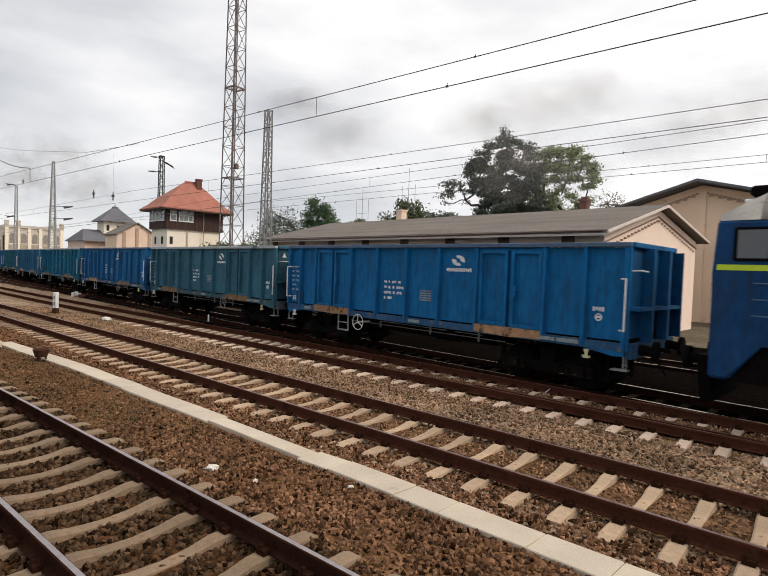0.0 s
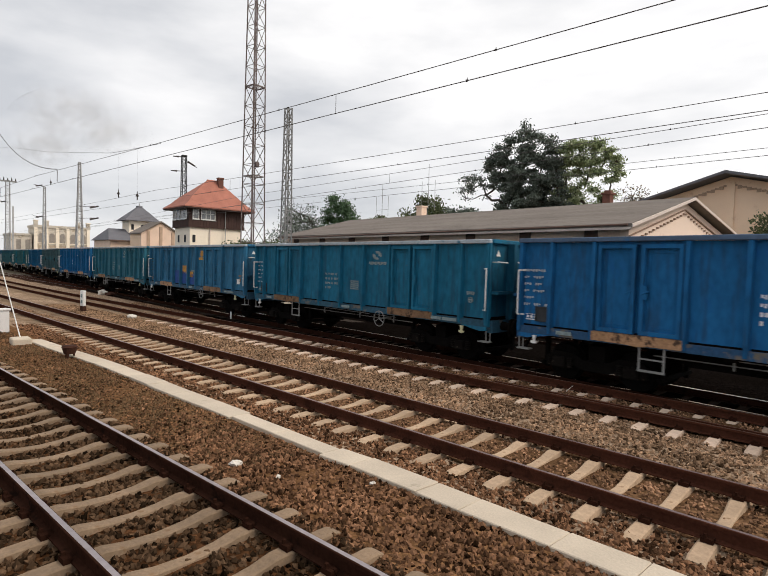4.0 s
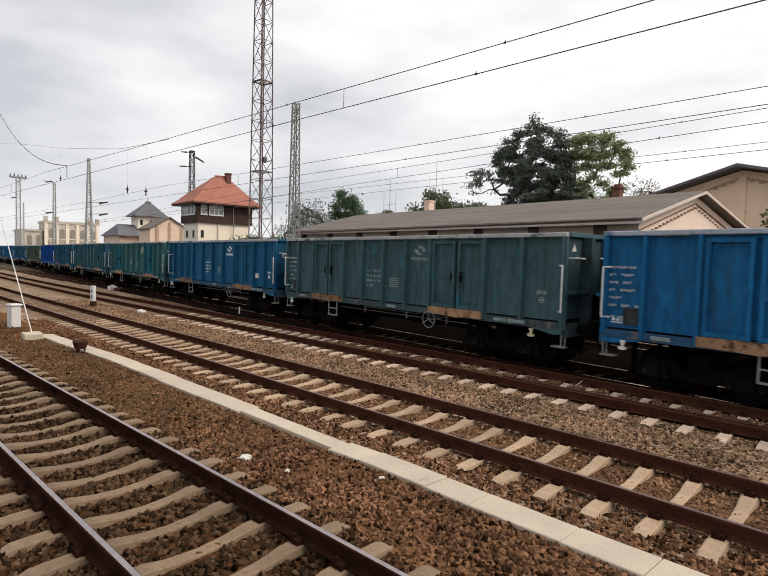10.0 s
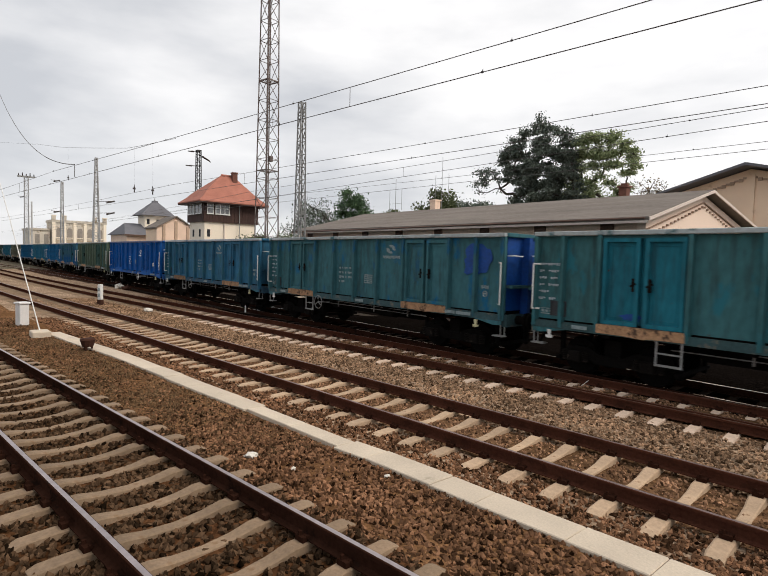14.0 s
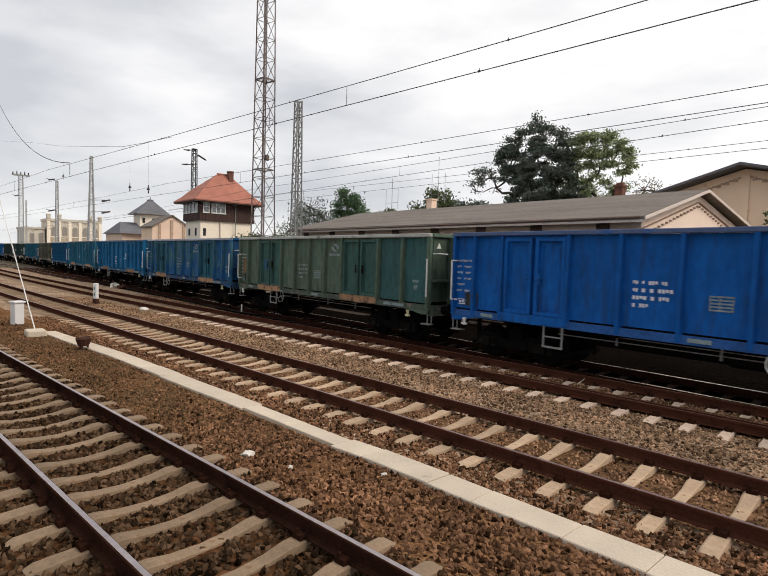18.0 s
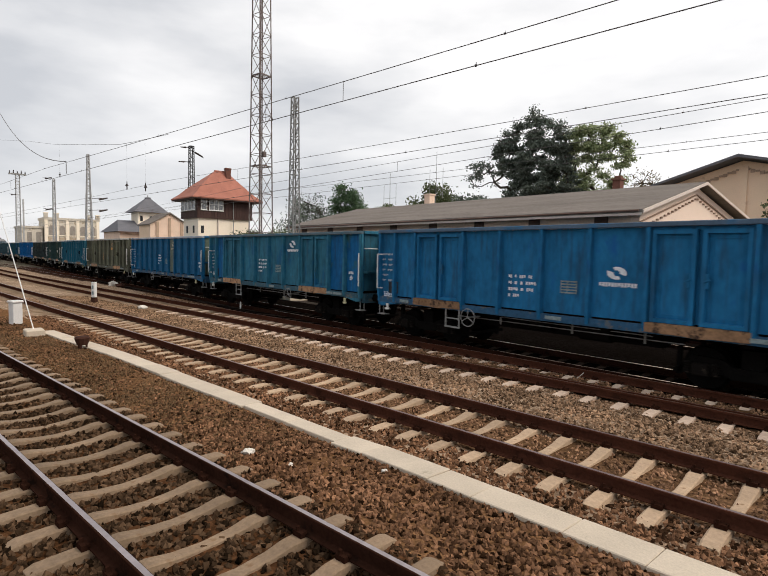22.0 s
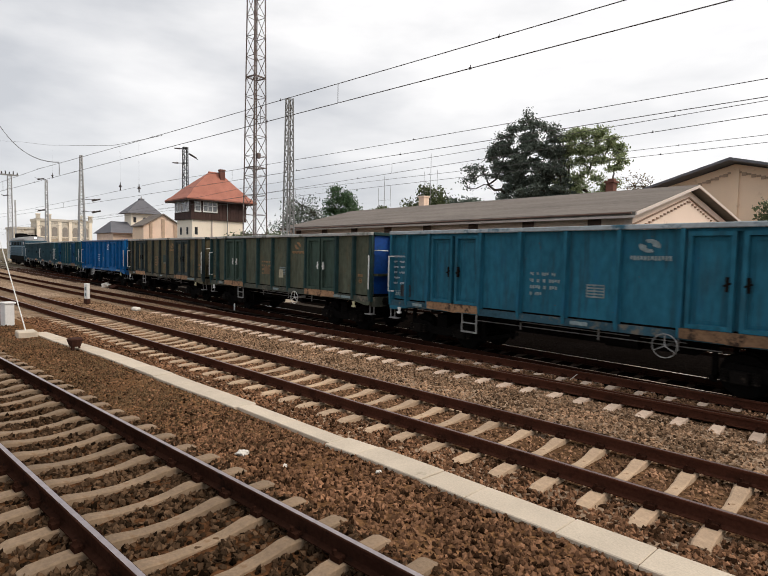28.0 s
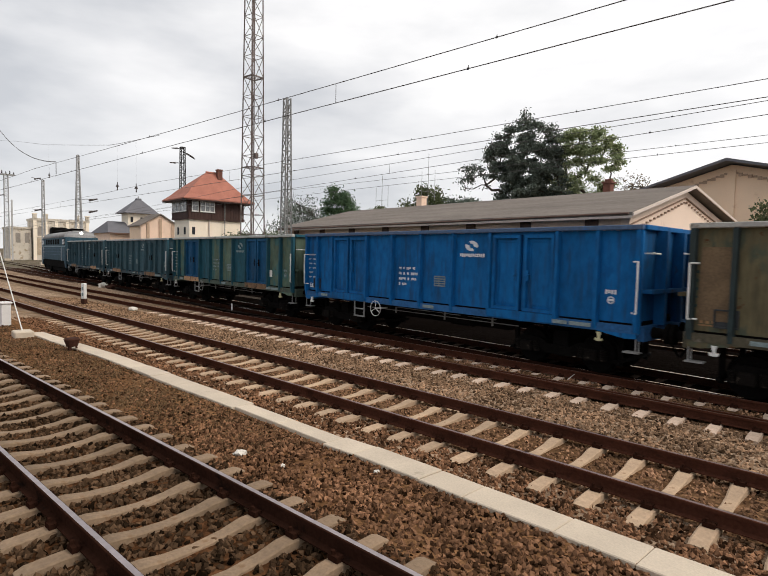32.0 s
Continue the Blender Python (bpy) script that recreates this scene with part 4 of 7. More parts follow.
# paint, patch colour, patch threshold, rust threshold, marks, brake wheel x, words
TRAIN = [
    ((0.0008, 0.0800, 0.2400), (0.0008, 0.0650, 0.1950), 0.62, 0.72, "w", -2.2, "bright blue"),
    ((0.0110, 0.0767, 0.1080), (0.0060, 0.0791, 0.1350), 0.60, 0.67, "w", 2.4, "dull teal-blue"),
    ((0.0022, 0.0705, 0.2120), (0.0015, 0.0665, 0.2415), 0.60, 0.69, "w", 2.1, "deep blue"),
    ((0.0035, 0.0930, 0.1915), (0.0064, 0.0898, 0.1500), 0.58, 0.67, "f", 2.2, "dull blue"),
    ((0.0075, 0.0830, 0.1450), (0.0050, 0.0780, 0.1800), 0.60, 0.66, "o", 1.8, "faded teal-blue, orange-patched,"),
    ((0.0081, 0.0898, 0.1221), (0.0040, 0.0930, 0.1539), 0.54, 0.65, "f", -2.05, "grey-teal"),
    ((0.0022, 0.0882, 0.2492), (0.0015, 0.0747, 0.2689), 0.58, 0.69, "w", -2.1, "blue"),
    ((0.0212, 0.0513, 0.0612), (0.0101, 0.0726, 0.0976), 0.57, 0.67, "f", 2.1, "dark green-grey"),
    ((0.0022, 0.0836, 0.2051), (0.0015, 0.0665, 0.2302), 0.60, 0.72, "w", 2.15, "clean blue"),
    ((0.0176, 0.0931, 0.0976), (0.0072, 0.1093, 0.1329), 0.55, 0.66, "f", 1.85, "green-teal"),
    ((0.0160, 0.0685, 0.0844), (0.0030, 0.0791, 0.1915), 0.55, 0.65, "f", -2.3, "teal, blue-patched"),
    ((0.0072, 0.0810, 0.1384), (0.0130, 0.0844, 0.1070), 0.54, 0.67, "f", -1.9, "teal-blue"),
    ((0.0, 0.0640, 0.2850), (0.0, 0.0560, 0.2450), 0.60, 0.78, "w", 1.74, "freshly painted bright blue"),
    ((0.0500, 0.0740, 0.0560), (0.0380, 0.0745, 0.0640), 0.54, 0.63, "f", -2.3, "grimy grey-green"),
    ((0.0015, 0.0500, 0.1700), (0.0200, 0.0900, 0.1150), 0.475, 0.68, "f", -2.2, "mottled blue and grey"),
    ((0.0035, 0.0836, 0.2192), (0.0022, 0.0665, 0.2415), 0.62, 0.70, "w", -2.4, "blue"),
    ((0.0080, 0.0740, 0.1200), (0.0040, 0.0700, 0.1700), 0.53, 0.67, "w", 1.75, "teal and blue"),
    ((0.0019, 0.0660, 0.1700), (0.0030, 0.0550, 0.1400), 0.58, 0.68, "w", -1.7, "plain-sided blue"),
    ((0.0740, 0.0745, 0.0520), (0.0600, 0.0660, 0.0460), 0.55, 0.62, "o", -2.2, "rusty olive-green"),
    ((0.0035, 0.0900, 0.1330), (0.0030, 0.0700, 0.1250), 0.56, 0.67, "f", 2.3, "light teal"),
    ((0.0450, 0.0520, 0.0370), (0.0580, 0.0560, 0.0370), 0.54, 0.64, "o", 1.85, "grimy green-grey"),
    ((0.0720, 0.0590, 0.0330), (0.0400, 0.0480, 0.0340), 0.52, 0.62, "o", 1.9, "rust-stained olive"),
    ((0.0, 0.0800, 0.2700), (0.0, 0.0680, 0.2350), 0.60, 0.75, "w", -2.1, "bright blue"),
    ((0.050, 0.074, 0.056), (0.022, 0.070, 0.075), 0.50, 0.65, "f", -2.3, "pale green"),
    ((0.0190, 0.0520, 0.0690), (0.0110, 0.0540, 0.0800), 0.56, 0.67, "f", 1.9, "dull teal"),
    ((0.0200, 0.0500, 0.0680), (0.0110, 0.0520, 0.0780), 0.56, 0.67, "f", -2.2, "dull teal"),
]
MARKS = {"w": MARK_WHITE, "f": MARK_FADED, "o": MARK_ORANGE}
MARK_PARTS = {"number_block", "emblem", "name_bar", "railway_mark", "framed_number"}
SEEN = {"hatch", "hatch_frame", "door_frame", "corner_gusset", "far_post", "panel", "rib", "top_rail", "door", "end_wall", "end_rib", "end_ledge", "corner_post", "far_wall", "end_rail", "door_post", "latch", "lintel"}


def base_name(ob):
    return ob.name.split(".")[0]


DOORS = {14: (0.022, 0.100, 0.145), 23: (0.010, 0.075, 0.17), 9: (0.014, 0.135, 0.185), 13: (0.045, 0.105, 0.092), 20: (0.045, 0.075, 0.060)}
FRAMES = {18: (0.10, 0.105, 0.078), 20: (0.024, 0.055, 0.056), 21: (0.034, 0.050, 0.052), 23: (0.018, 0.085, 0.12)}
MARK_BLUE = mat("blue_touch_up_paint", (0.008, 0.07, 0.15), 0.7, 0.0, 0.4, 2, 12, 0.0, (0.02, 0.06, 0.10), 0.5)
MARK_TAN = mat("chalky_tan_paint", (0.42, 0.38, 0.27), 0.8, 0.0, 0.3, 4, 20, 0.0)
MARK_WORN = mat("worn_dark_table", (0.03, 0.055, 0.05), 0.8, 0.0, 0.35, 4, 20, 0.0)
MARK_OLIVE = mat("olive_touch_up_paint", (0.085, 0.12, 0.095), 0.6, 0.0, 0.3, 2, 12, 0.0)
MARK_ROYAL = mat("royal_blue_touch_up", (0.002, 0.05, 0.24), 0.6, 0.0, 0.35, 1.5, 10, 0.0, (0.004, 0.06, 0.19), 0.6)
MARK_PANEL = mat("white_notice", (0.70, 0.70, 0.66), 0.6, 0.0, 0.1, 4, 20, 0.0)
MARK_BROWN = mat("rusty_faded_table", (0.15, 0.10, 0.055), 0.8, 0.0, 0.35, 4, 20, 0.0)
MARK_AMBER = mat("orange_primer_patch", (0.46, 0.24, 0.055), 0.75, 0.0, 0.35, 4, 16, 0.0)
# single patches and notices: wagon, x0, x1, z0, z1, material, name
PATCHES = [
    (4, -1.2, -0.6, 1.62, 2.08, MARK_AMBER, "primer_patch"), (4, -0.12, 0.35, 1.45, 1.76, MARK_AMBER, "primer_patch"), (4, 1.16, 1.78, 2.44, 2.58, MARK_AMBER, "primer_patch"),
    (4, 1.32, 1.66, 2.62, 2.94, MARK_AMBER, "primer_patch"), (4, -2.36, -1.38, 1.06, 1.8, MARK_ROYAL, "repainted_panel"), (4, -1.26, -0.26, 1.06, 1.74, MARK_ROYAL, "repainted_panel"), (4, -0.14, 0.87, 1.06, 1.62, MARK_ROYAL, "repainted_panel"),
    (4, 5.62, 5.95, 1.32, 1.55, MARK_PANEL, "notice"), (8, 4.6, 4.95, 1.42, 1.66, MARK_PANEL, "notice"), (12, 4.55, 4.9, 1.45, 1.7, MARK_PANEL, "notice"), (19, 4.5, 4.85, 1.42, 1.68, MARK_PANEL, "notice"),
    (23, 4.6, 4.85, 1.4, 1.7, MARK_PANEL, "notice"), (21, -6.3, -5.62, 1.25, 2.75, MARK_BROWN, "faded_table"), (9, -0.95, -0.45, 1.62, 1.72, MARK_TAN, "faded_patch"), (9, -0.85, -0.4, 1.8, 1.88, MARK_TAN, "faded_patch"), (9, 1.46, 2.12, 2.58, 2.7, MARK_TAN, "faded_patch"),
    (18, 1.5, 2.05, 2.34, 2.48, MARK_AMBER, "primer_patch"), (6, -0.95, -0.35, 1.6, 1.72, MARK_FADED, "faded_patch"),
    (17, 1.24, 2.2, 1.06, 3.08, MARK_OLIVE, "repainted_panel"), (14, 2.8, 3.9, 1.2, 1.4, MARK_BLUE, "touch_up_patch"), (10, 5.0, 6.3, 1.9, 3.05, MARK_ROYAL, "touch_up_patch"), (9, -4.25, -3.6, 1.16, 1.36, MARK_ROYAL, "touch_up_patch"), (9, 2.75, 3.3, 1.16, 1.28, MARK_ROYAL, "touch_up_patch"),
    (13, -4.2, -3.62, 1.65, 2.3, MARK_BLUE, "touch_up_patch"), (21, 0.3, 0.75, 1.75, 2.2, MARK_WORN, "worn_table"), (21, 0.4, 0.85, 1.3, 1.66, MARK_BROWN, "faded_patch"), (21, -0.9, -0.4, 1.55, 2.0, MARK_BROWN, "faded_patch"),
    (20, -0.95, -0.45, 1.5, 1.85, MARK_BROWN, "faded_patch"), (20, 0.35, 0.7, 1.4, 1.75, MARK_TAN, "faded_patch"), (13, -6.2, -5.65, 1.5, 2.25, MARK_BROWN, "faded_patch"),
]

masters = {k: wagon(k) for k in BAYS}
used = set()
wagons = []
for i, (base, patch, at, rust, marks, wheel_x, words) in enumerate(TRAIN):
    build = "plain" if i == 17 else "even" if i in (2, 4, 6, 7, 13) else "wide"
    w = copy_thing(masters[build], Matrix()) if build in used else masters[build]
    used.add(build)
    tagged(w, words + " open steel freight wagon with ribbed sides")
    lift = lambda c: (1.0 * c[0] + 0.003, 1.42 * c[1], 1.22 * c[2]) if c[2] > 2 * c[1] else (1.6 * c[0] + 0.008, (1.75 if c[1] < 0.075 else 1.36) * c[1], (1.68 if c[1] < 0.075 else 1.43) * c[2])
    base, patch = lift(base), lift(patch)
    dim = {0: 1.0, 3: 0.9, 4: 1.25, 6: 0.87, 8: 0.82, 12: 0.95, 9: 0.95, 10: 0.98, 13: 1.0, 19: 0.9, 15: 1.05, 16: 1.05, 18: 1.0, 20: 1.0, 21: 1.0, 22: 0.92, 24: 0.9, 25: 0.9}.get(i, 1.08)
    base, patch = (tuple(dim * c + (0.002 if i in (12, 22, 0) else 0.006) for c in q) for q in (base, patch))
    pm = paint("wagon_paint", base, patch, at, 1.7 * i + 0.4, rust)
    clean = i in (12, 22)
    sill = mat("grimy_sill", tuple((0.8 if clean else 0.5) * c + 0.012 for c in base), 0.85, 0.0, 0.4, 1.2, 14, 0.2, (0.15, 0.13, 0.10), 0.72 if clean else 0.55, 1.3 * i)
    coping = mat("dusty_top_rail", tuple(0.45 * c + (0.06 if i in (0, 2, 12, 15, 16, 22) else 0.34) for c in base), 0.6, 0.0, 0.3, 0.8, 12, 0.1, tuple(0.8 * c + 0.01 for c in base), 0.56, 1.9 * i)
    door_paint = paint("door_paint", DOORS[i], tuple(1.15 * c for c in DOORS[i]), 0.6, 2.1 * i + 0.3) if i in DOORS else pm
    frame_paint = paint("frame_paint", FRAMES[i], tuple(0.8 * c for c in FRAMES[i]), 0.58, 0.9 * i + 0.2) if i in FRAMES else None
    blue_end = paint("blue_end_paint", (0.038, 0.100, 0.100) if i == 13 else (0.006, 0.10, 0.26), (0.03, 0.11, 0.12), 0.55, 4.4) if i in (13, 16) else None
    # side paint darkened for the shade between wagons, plus grey grime patches
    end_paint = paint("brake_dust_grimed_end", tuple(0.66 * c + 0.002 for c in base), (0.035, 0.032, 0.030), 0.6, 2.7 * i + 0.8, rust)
    panel_no = 0
    for o in w.children_recursive:
        k = base_name(o)
        if k in SEEN:
            o.material_slots[0].material = door_paint if k in ("door", "door_frame", "door_post", "latch") else pm
            if frame_paint and (k in ("rib", "corner_post", "lintel", "end_rail") or k == "door_frame" and i == 21):
                o.material_slots[0].material = frame_paint
            if k == "panel":
                panel_no += 1
                if i == 23 and panel_no % 3 == 0:
                    o.material_slots[0].material = frame_paint
                if i in (13, 16) and (o.data.vertices[0].co.x > 4 or i == 16 and -5.8 < o.data.vertices[0].co.x < -5.5):
                    o.material_slots[0].material = blue_end
            if k == "latch" and marks != "w" and i not in (3, 4, 5):
                o.material_slots[0].material = WHITE_STEEL if i == 20 else STEEL_DUSTY
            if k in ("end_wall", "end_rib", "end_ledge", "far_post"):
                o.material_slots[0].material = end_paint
            if i in (10, 17, 20) and k in ("end_wall", "end_rib") and o.data.vertices[0].co.x > 0:
                o.material_slots[0].material = MARK_OLIVE if i == 17 else MARK_ROYAL
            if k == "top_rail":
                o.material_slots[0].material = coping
        elif k == "door_sill" and clean:
            o.material_slots[0].material = pm
        elif k == "sill":
            o.material_slots[0].material = sill
        elif k in MARK_PARTS:
            if i == 12 and k in ("emblem", "name_bar"):
                o.location.z -= 0.33
            if i == 15:
                o.location.z -= 0.68 if k in ("emblem", "name_bar") else 0.15
            if i == 17 and k in ("emblem", "name_bar"):
                o.location.y -= 0.012
            o.material_slots[0].material = MARK_TAN if i == 17 and k in ("emblem", "name_bar") else coping if i == 9 and k in ("emblem", "name_bar") else MARKS[marks]
        elif k == "load_limit_table" and marks == "o":
            o.material_slots[0].material = MARK_WORN
        elif k == "load_limit_table" and marks == "w":
            o.material_slots[0].material = MARK_SOFT
        elif k == "brake_wheel":
            if i not in (0, 6, 12, 22):
                o.material_slots[0].material = STEEL_DUSTY if i in (18, 21) else WHITE_STEEL if i == 20 else GALV
            o.location.x = wheel_x
        elif k == "step_frame" and i == 17:
            bpy.data.objects.remove(o)
        elif k == "headstock":
            o.material_slots[0].material = sill
    if i in (1, 2, 3, 7, 18):
        tri = prism_x(bmesh.new(), [(-1.14, 2.78), (-0.94, 2.78), (-1.04, 2.96)], 6.594, 6.602)
        part("warning_triangle", tri, MARK_PANEL, w, "small white warning triangle")
    if i == 8:
        part("end_mark", ring(bmesh.new(), (6.597, -1.0, 2.5), 0.085, 0.022, "x", 16, 4), MARK_PANEL, w, "white ring mark")
    for n_, x0, x1, z0, z1, m_, kind_ in PATCHES:
        if n_ == i:
            yp = -HW + 0.105
            k = 0.03 * (x1 - x0)
            o = [(x0, z0 + k), (x0 + k, z0), (x1 - k, z0), (x1, z0 + 2 * k), (x1 - k, z1), (x0 + 2 * k, z1)]
            if kind_ == "touch_up_patch":
                ring_ = [math.pi * 2 * q / 28 for q in range(28)]
                o = [((x0 + x1) / 2 + (x1 - x0) / 2 * math.cos(a) * u, (z0 + z1) / 2 + (z1 - z0) / 2 * math.sin(a) * u) for a in ring_ for u in (0.8 + 0.5 * noise.noise((2 * math.cos(a), 2 * math.sin(a), x0)),)]
            part(kind_, prism(bmesh.new(), o, yp, yp + 0.006), m_, w)
    wagons.append(w)

LOCO_BLUE = paint("loco_blue", (0.007, 0.048, 0.14), (0.008, 0.05, 0.13), 0.7, 3.3, 0.76)
LOCO_GREY = paint("loco_grey_blue", (0.038, 0.085, 0.118), (0.048, 0.085, 0.10), 0.6, 5.1, 0.72)
# highlight on the side pressings, put in as a pale colour
RIB_HIGHLIGHT = mat("worn_pressing_edge", (0.06, 0.13, 0.24), 0.6, 0.0, 0.3, 3, 20, 0.0)
LOCO_ROOF = mat("loco_roof_grey", (0.36, 0.34, 0.31), 0.7, 0.0, 0.2, 1, 12, 0.1, (0.2, 0.18, 0.16), 0.58)
LIME = mat("lime_stripe", (0.5, 0.68, 0.03), 0.5, 0.0, 0.1, 2, 10, 0.0)
loco_front = loco("dark blue diesel locomotive with a lime stripe, hauling the wagons", LOCO_BLUE, LOCO_ROOF, LIME)
ROOF_DULL = mat("loco_roof_dull", (0.26, 0.26, 0.26), 0.75, 0.0, 0.2, 1, 12, 0.1, (0.09, 0.085, 0.08), 0.58)
loco_rear = loco("dull teal diesel locomotive pushing behind the last wagon", LOCO_GREY, ROOF_DULL, mat("pale_stripe", (0.16, 0.26, 0.30), 0.5), True)

# seconds, and x of the first wagon's rear corner
RUN = [(0.0, -17.65), (1.0, -8.55), (2.0, 0.93), (3.0, 10.58), (4.5, 24.85), (6.0, 39.17), (7.0, 48.8), (8.0, 58.57), (9.0, 68.37), (10.0, 78.3), (11.0, 88.25), (12.0, 98.23), (13.0, 108.38), (14.0, 118.39), (15.5, 133.2), (17.0, 148.0), (18.0, 157.83), (19.0, 167.65), (20.0, 177.3), (21.0, 186.91), (22.0, 196.63), (23.0, 206.41), (24.0, 215.8), (25.0, 225.07), (26.5, 239.4), (28.0, 253.65), (29.0, 263.2), (30.0, 272.15), (31.0, 281.47), (32.0, 290.92)]


def on_track(x):
    yaw = math.degrees(math.atan2(y_d(x + 1) - y_d(x - 1), 2))
    return pose(x, y_d(x), Z_D + DROP, 0, 0, yaw)


def motions():
    for i, w in enumerate(wagons):
        walk(w, [(t, on_track(x + HALF - PITCH * i)) for t, x in RUN])
    walk(loco_front, [(t, on_track(x + 12.9 + 1.76 + 8.1)) for t, x in RUN])
    # the smoke near the engine lifts off at once, the older smoke lingers
    fresh = ((0.0, 0.0, 0.0), (1.0, 1.5, 1.6), (2.0, 3.4, 7.0), (3.0, 5.0, 15.0), (5.0, 8.0, 26.0), (8.0, 12.0, 38.0), (32.0, 14.0, 60.0))
    old = ((0.0, 0.0, 0.0), (1.0, -0.6, 0.3), (2.0, -1.5, 0.8), (3.0, -3.0, 1.0), (3.8, -2.4, 4.0), (5.2, 4.0, 20.0), (8.0, 12.0, 38.0), (32.0, 14.0, 60.0))
    veil = ((0.0, 0.0, 0.0), (1.0, 0.3, 0.3), (2.0, 0.9, 1.2), (3.0, 1.6, 4.0), (5.0, 6.0, 22.0), (8.0, 12.0, 38.0), (32.0, 14.0, 60.0))
    for puff, at in puffs:
        walk(puff, [(t, pose(at.x + dx, at.y, at.z + dz, 0, 0, 46)) for t, dx, dz in (old if at.x < -40 else veil if at.y > 18 else fresh)])
    walk(loco_rear, [(t, on_track(x - PITCH * 25 - 1.15 - 8.1)) for t, x in RUN])

# ---- ground ----
def ground_z(x, y):
    """Low shoulders and hollows between the tracks."""
    z = -0.17 if y_a(x) < y < y_b(x) else -0.22
    for yc, zc, sink in ((y_a(x), Z_A, 0.262), (y_b(x), Z_B, 0.258), (y_c(x), Z_C, 0.258), (y_d(x), Z_D, 0.22)):
        d = abs(y - yc)
        if zc == Z_C and x > -15 and d < 0.7:
            sink -= 0.05
        lift = zc - (sink if d < 0.8 or zc > 0.15 else sink - 0.018) - z
        if zc == Z_D:
            lift *= min(1.0, max(0.0, (y - y_c(x) - 0.8) / 0.4))
        if d < 1.55:
            z += lift
        elif d < 2.3:
            z += lift * (2.3 - d) / 0.75
    return z


def ground_sheet():
    bm = bmesh.new()
    xs = [-3000, -900, -400, -220, -150, -110] + [-90 + 2.0 * i for i in range(30)] + [-30 + 0.4 * i for i in range(90)] + [8, 14, 30, 80, 300, 900, 3000]
    ys = [-3000, -600, -100, -30, -10, -5, -3] + [-2 + 0.3 * i for i in range(63)] + [17.5, 19.5, 21.5, 26, 40, 80, 200, 700, 3000]
    near = lambda x, y: -95 < x < 10 and -4 < y < 17.5
    rows = []
    for x in xs:
        row = []
        for y in ys:
            z = ground_z(x, y) + 0.02 * noise.noise((x * 1.3, y * 1.3, 0)) if near(x, y) else -0.26
            row.append(bm.verts.new((x, y, z)))
        rows.append(row)
    for i in range(len(xs) - 1):
        for j in range(len(ys) - 1):
            f = bm.faces.new((rows[i][j], rows[i + 1][j], rows[i + 1][j + 1], rows[i][j + 1]))
            cx, cy = (xs[i] + xs[i + 1]) / 2, (ys[j] + ys[j + 1]) / 2
            if cy < y_b(cx) - 2.0 and cy > -6 and cx > -95:
                f.material_index = 5 if cy < y_a(cx) + 1.2 else 1
            # 3: bed blackened for the train's shade, 7: paler strips for lit ballast
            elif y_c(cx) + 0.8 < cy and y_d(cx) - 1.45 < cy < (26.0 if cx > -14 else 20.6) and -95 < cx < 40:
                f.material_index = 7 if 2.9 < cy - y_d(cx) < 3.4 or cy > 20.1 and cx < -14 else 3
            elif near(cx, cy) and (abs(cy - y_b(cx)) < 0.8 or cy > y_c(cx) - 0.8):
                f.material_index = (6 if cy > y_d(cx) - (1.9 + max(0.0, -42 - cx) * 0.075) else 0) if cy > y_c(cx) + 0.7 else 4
            elif not near(cx, cy):
                f.material_index = 2
            f.smooth = True
    me = data("ground", bm)
    for m in (BALLAST, BALLAST_RUSTY, EARTH, BALLAST_SHADED, BALLAST_BROWN, BALLAST_DARK, BALLAST_UMBER, BALLAST_GREY):
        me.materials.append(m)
    return tagged(new("ground", me), "stony railway ballast between the tracks", "ground", kind="structure")


ground = ground_sheet()

# ---- tracks ----
RAIL_OUT = [(-0.075, -0.172), (0.075, -0.172), (0.075, -0.16), (0.012, -0.145), (0.01, -0.045), (0.036, -0.038), (0.036, -0.004), (0.03, 0.0), (0.012, 0.0015), (-0.020, 0.0015), (-0.03, 0.0), (-0.036, -0.004), (-0.036, -0.038), (-0.01, -0.045), (-0.012, -0.145), (-0.075, -0.16)]


def rail_bm(yf, off, z, xs, polished=(8,)):
    bm = bmesh.new()
    rings = [[bm.verts.new((x, yf(x) + off + a, z + b)) for a, b in RAIL_OUT] for x in xs]
    k = len(RAIL_OUT)
    for a, b in zip(rings, rings[1:]):
        for i in range(k):
            f = bm.faces.new((a[i], a[(i + 1) % k], b[(i + 1) % k], b[i]))
            if i in polished:
                f.material_index = 1
    bm.faces.new(rings[0])
    bm.faces.new(rings[-1][::-1])
    return bm


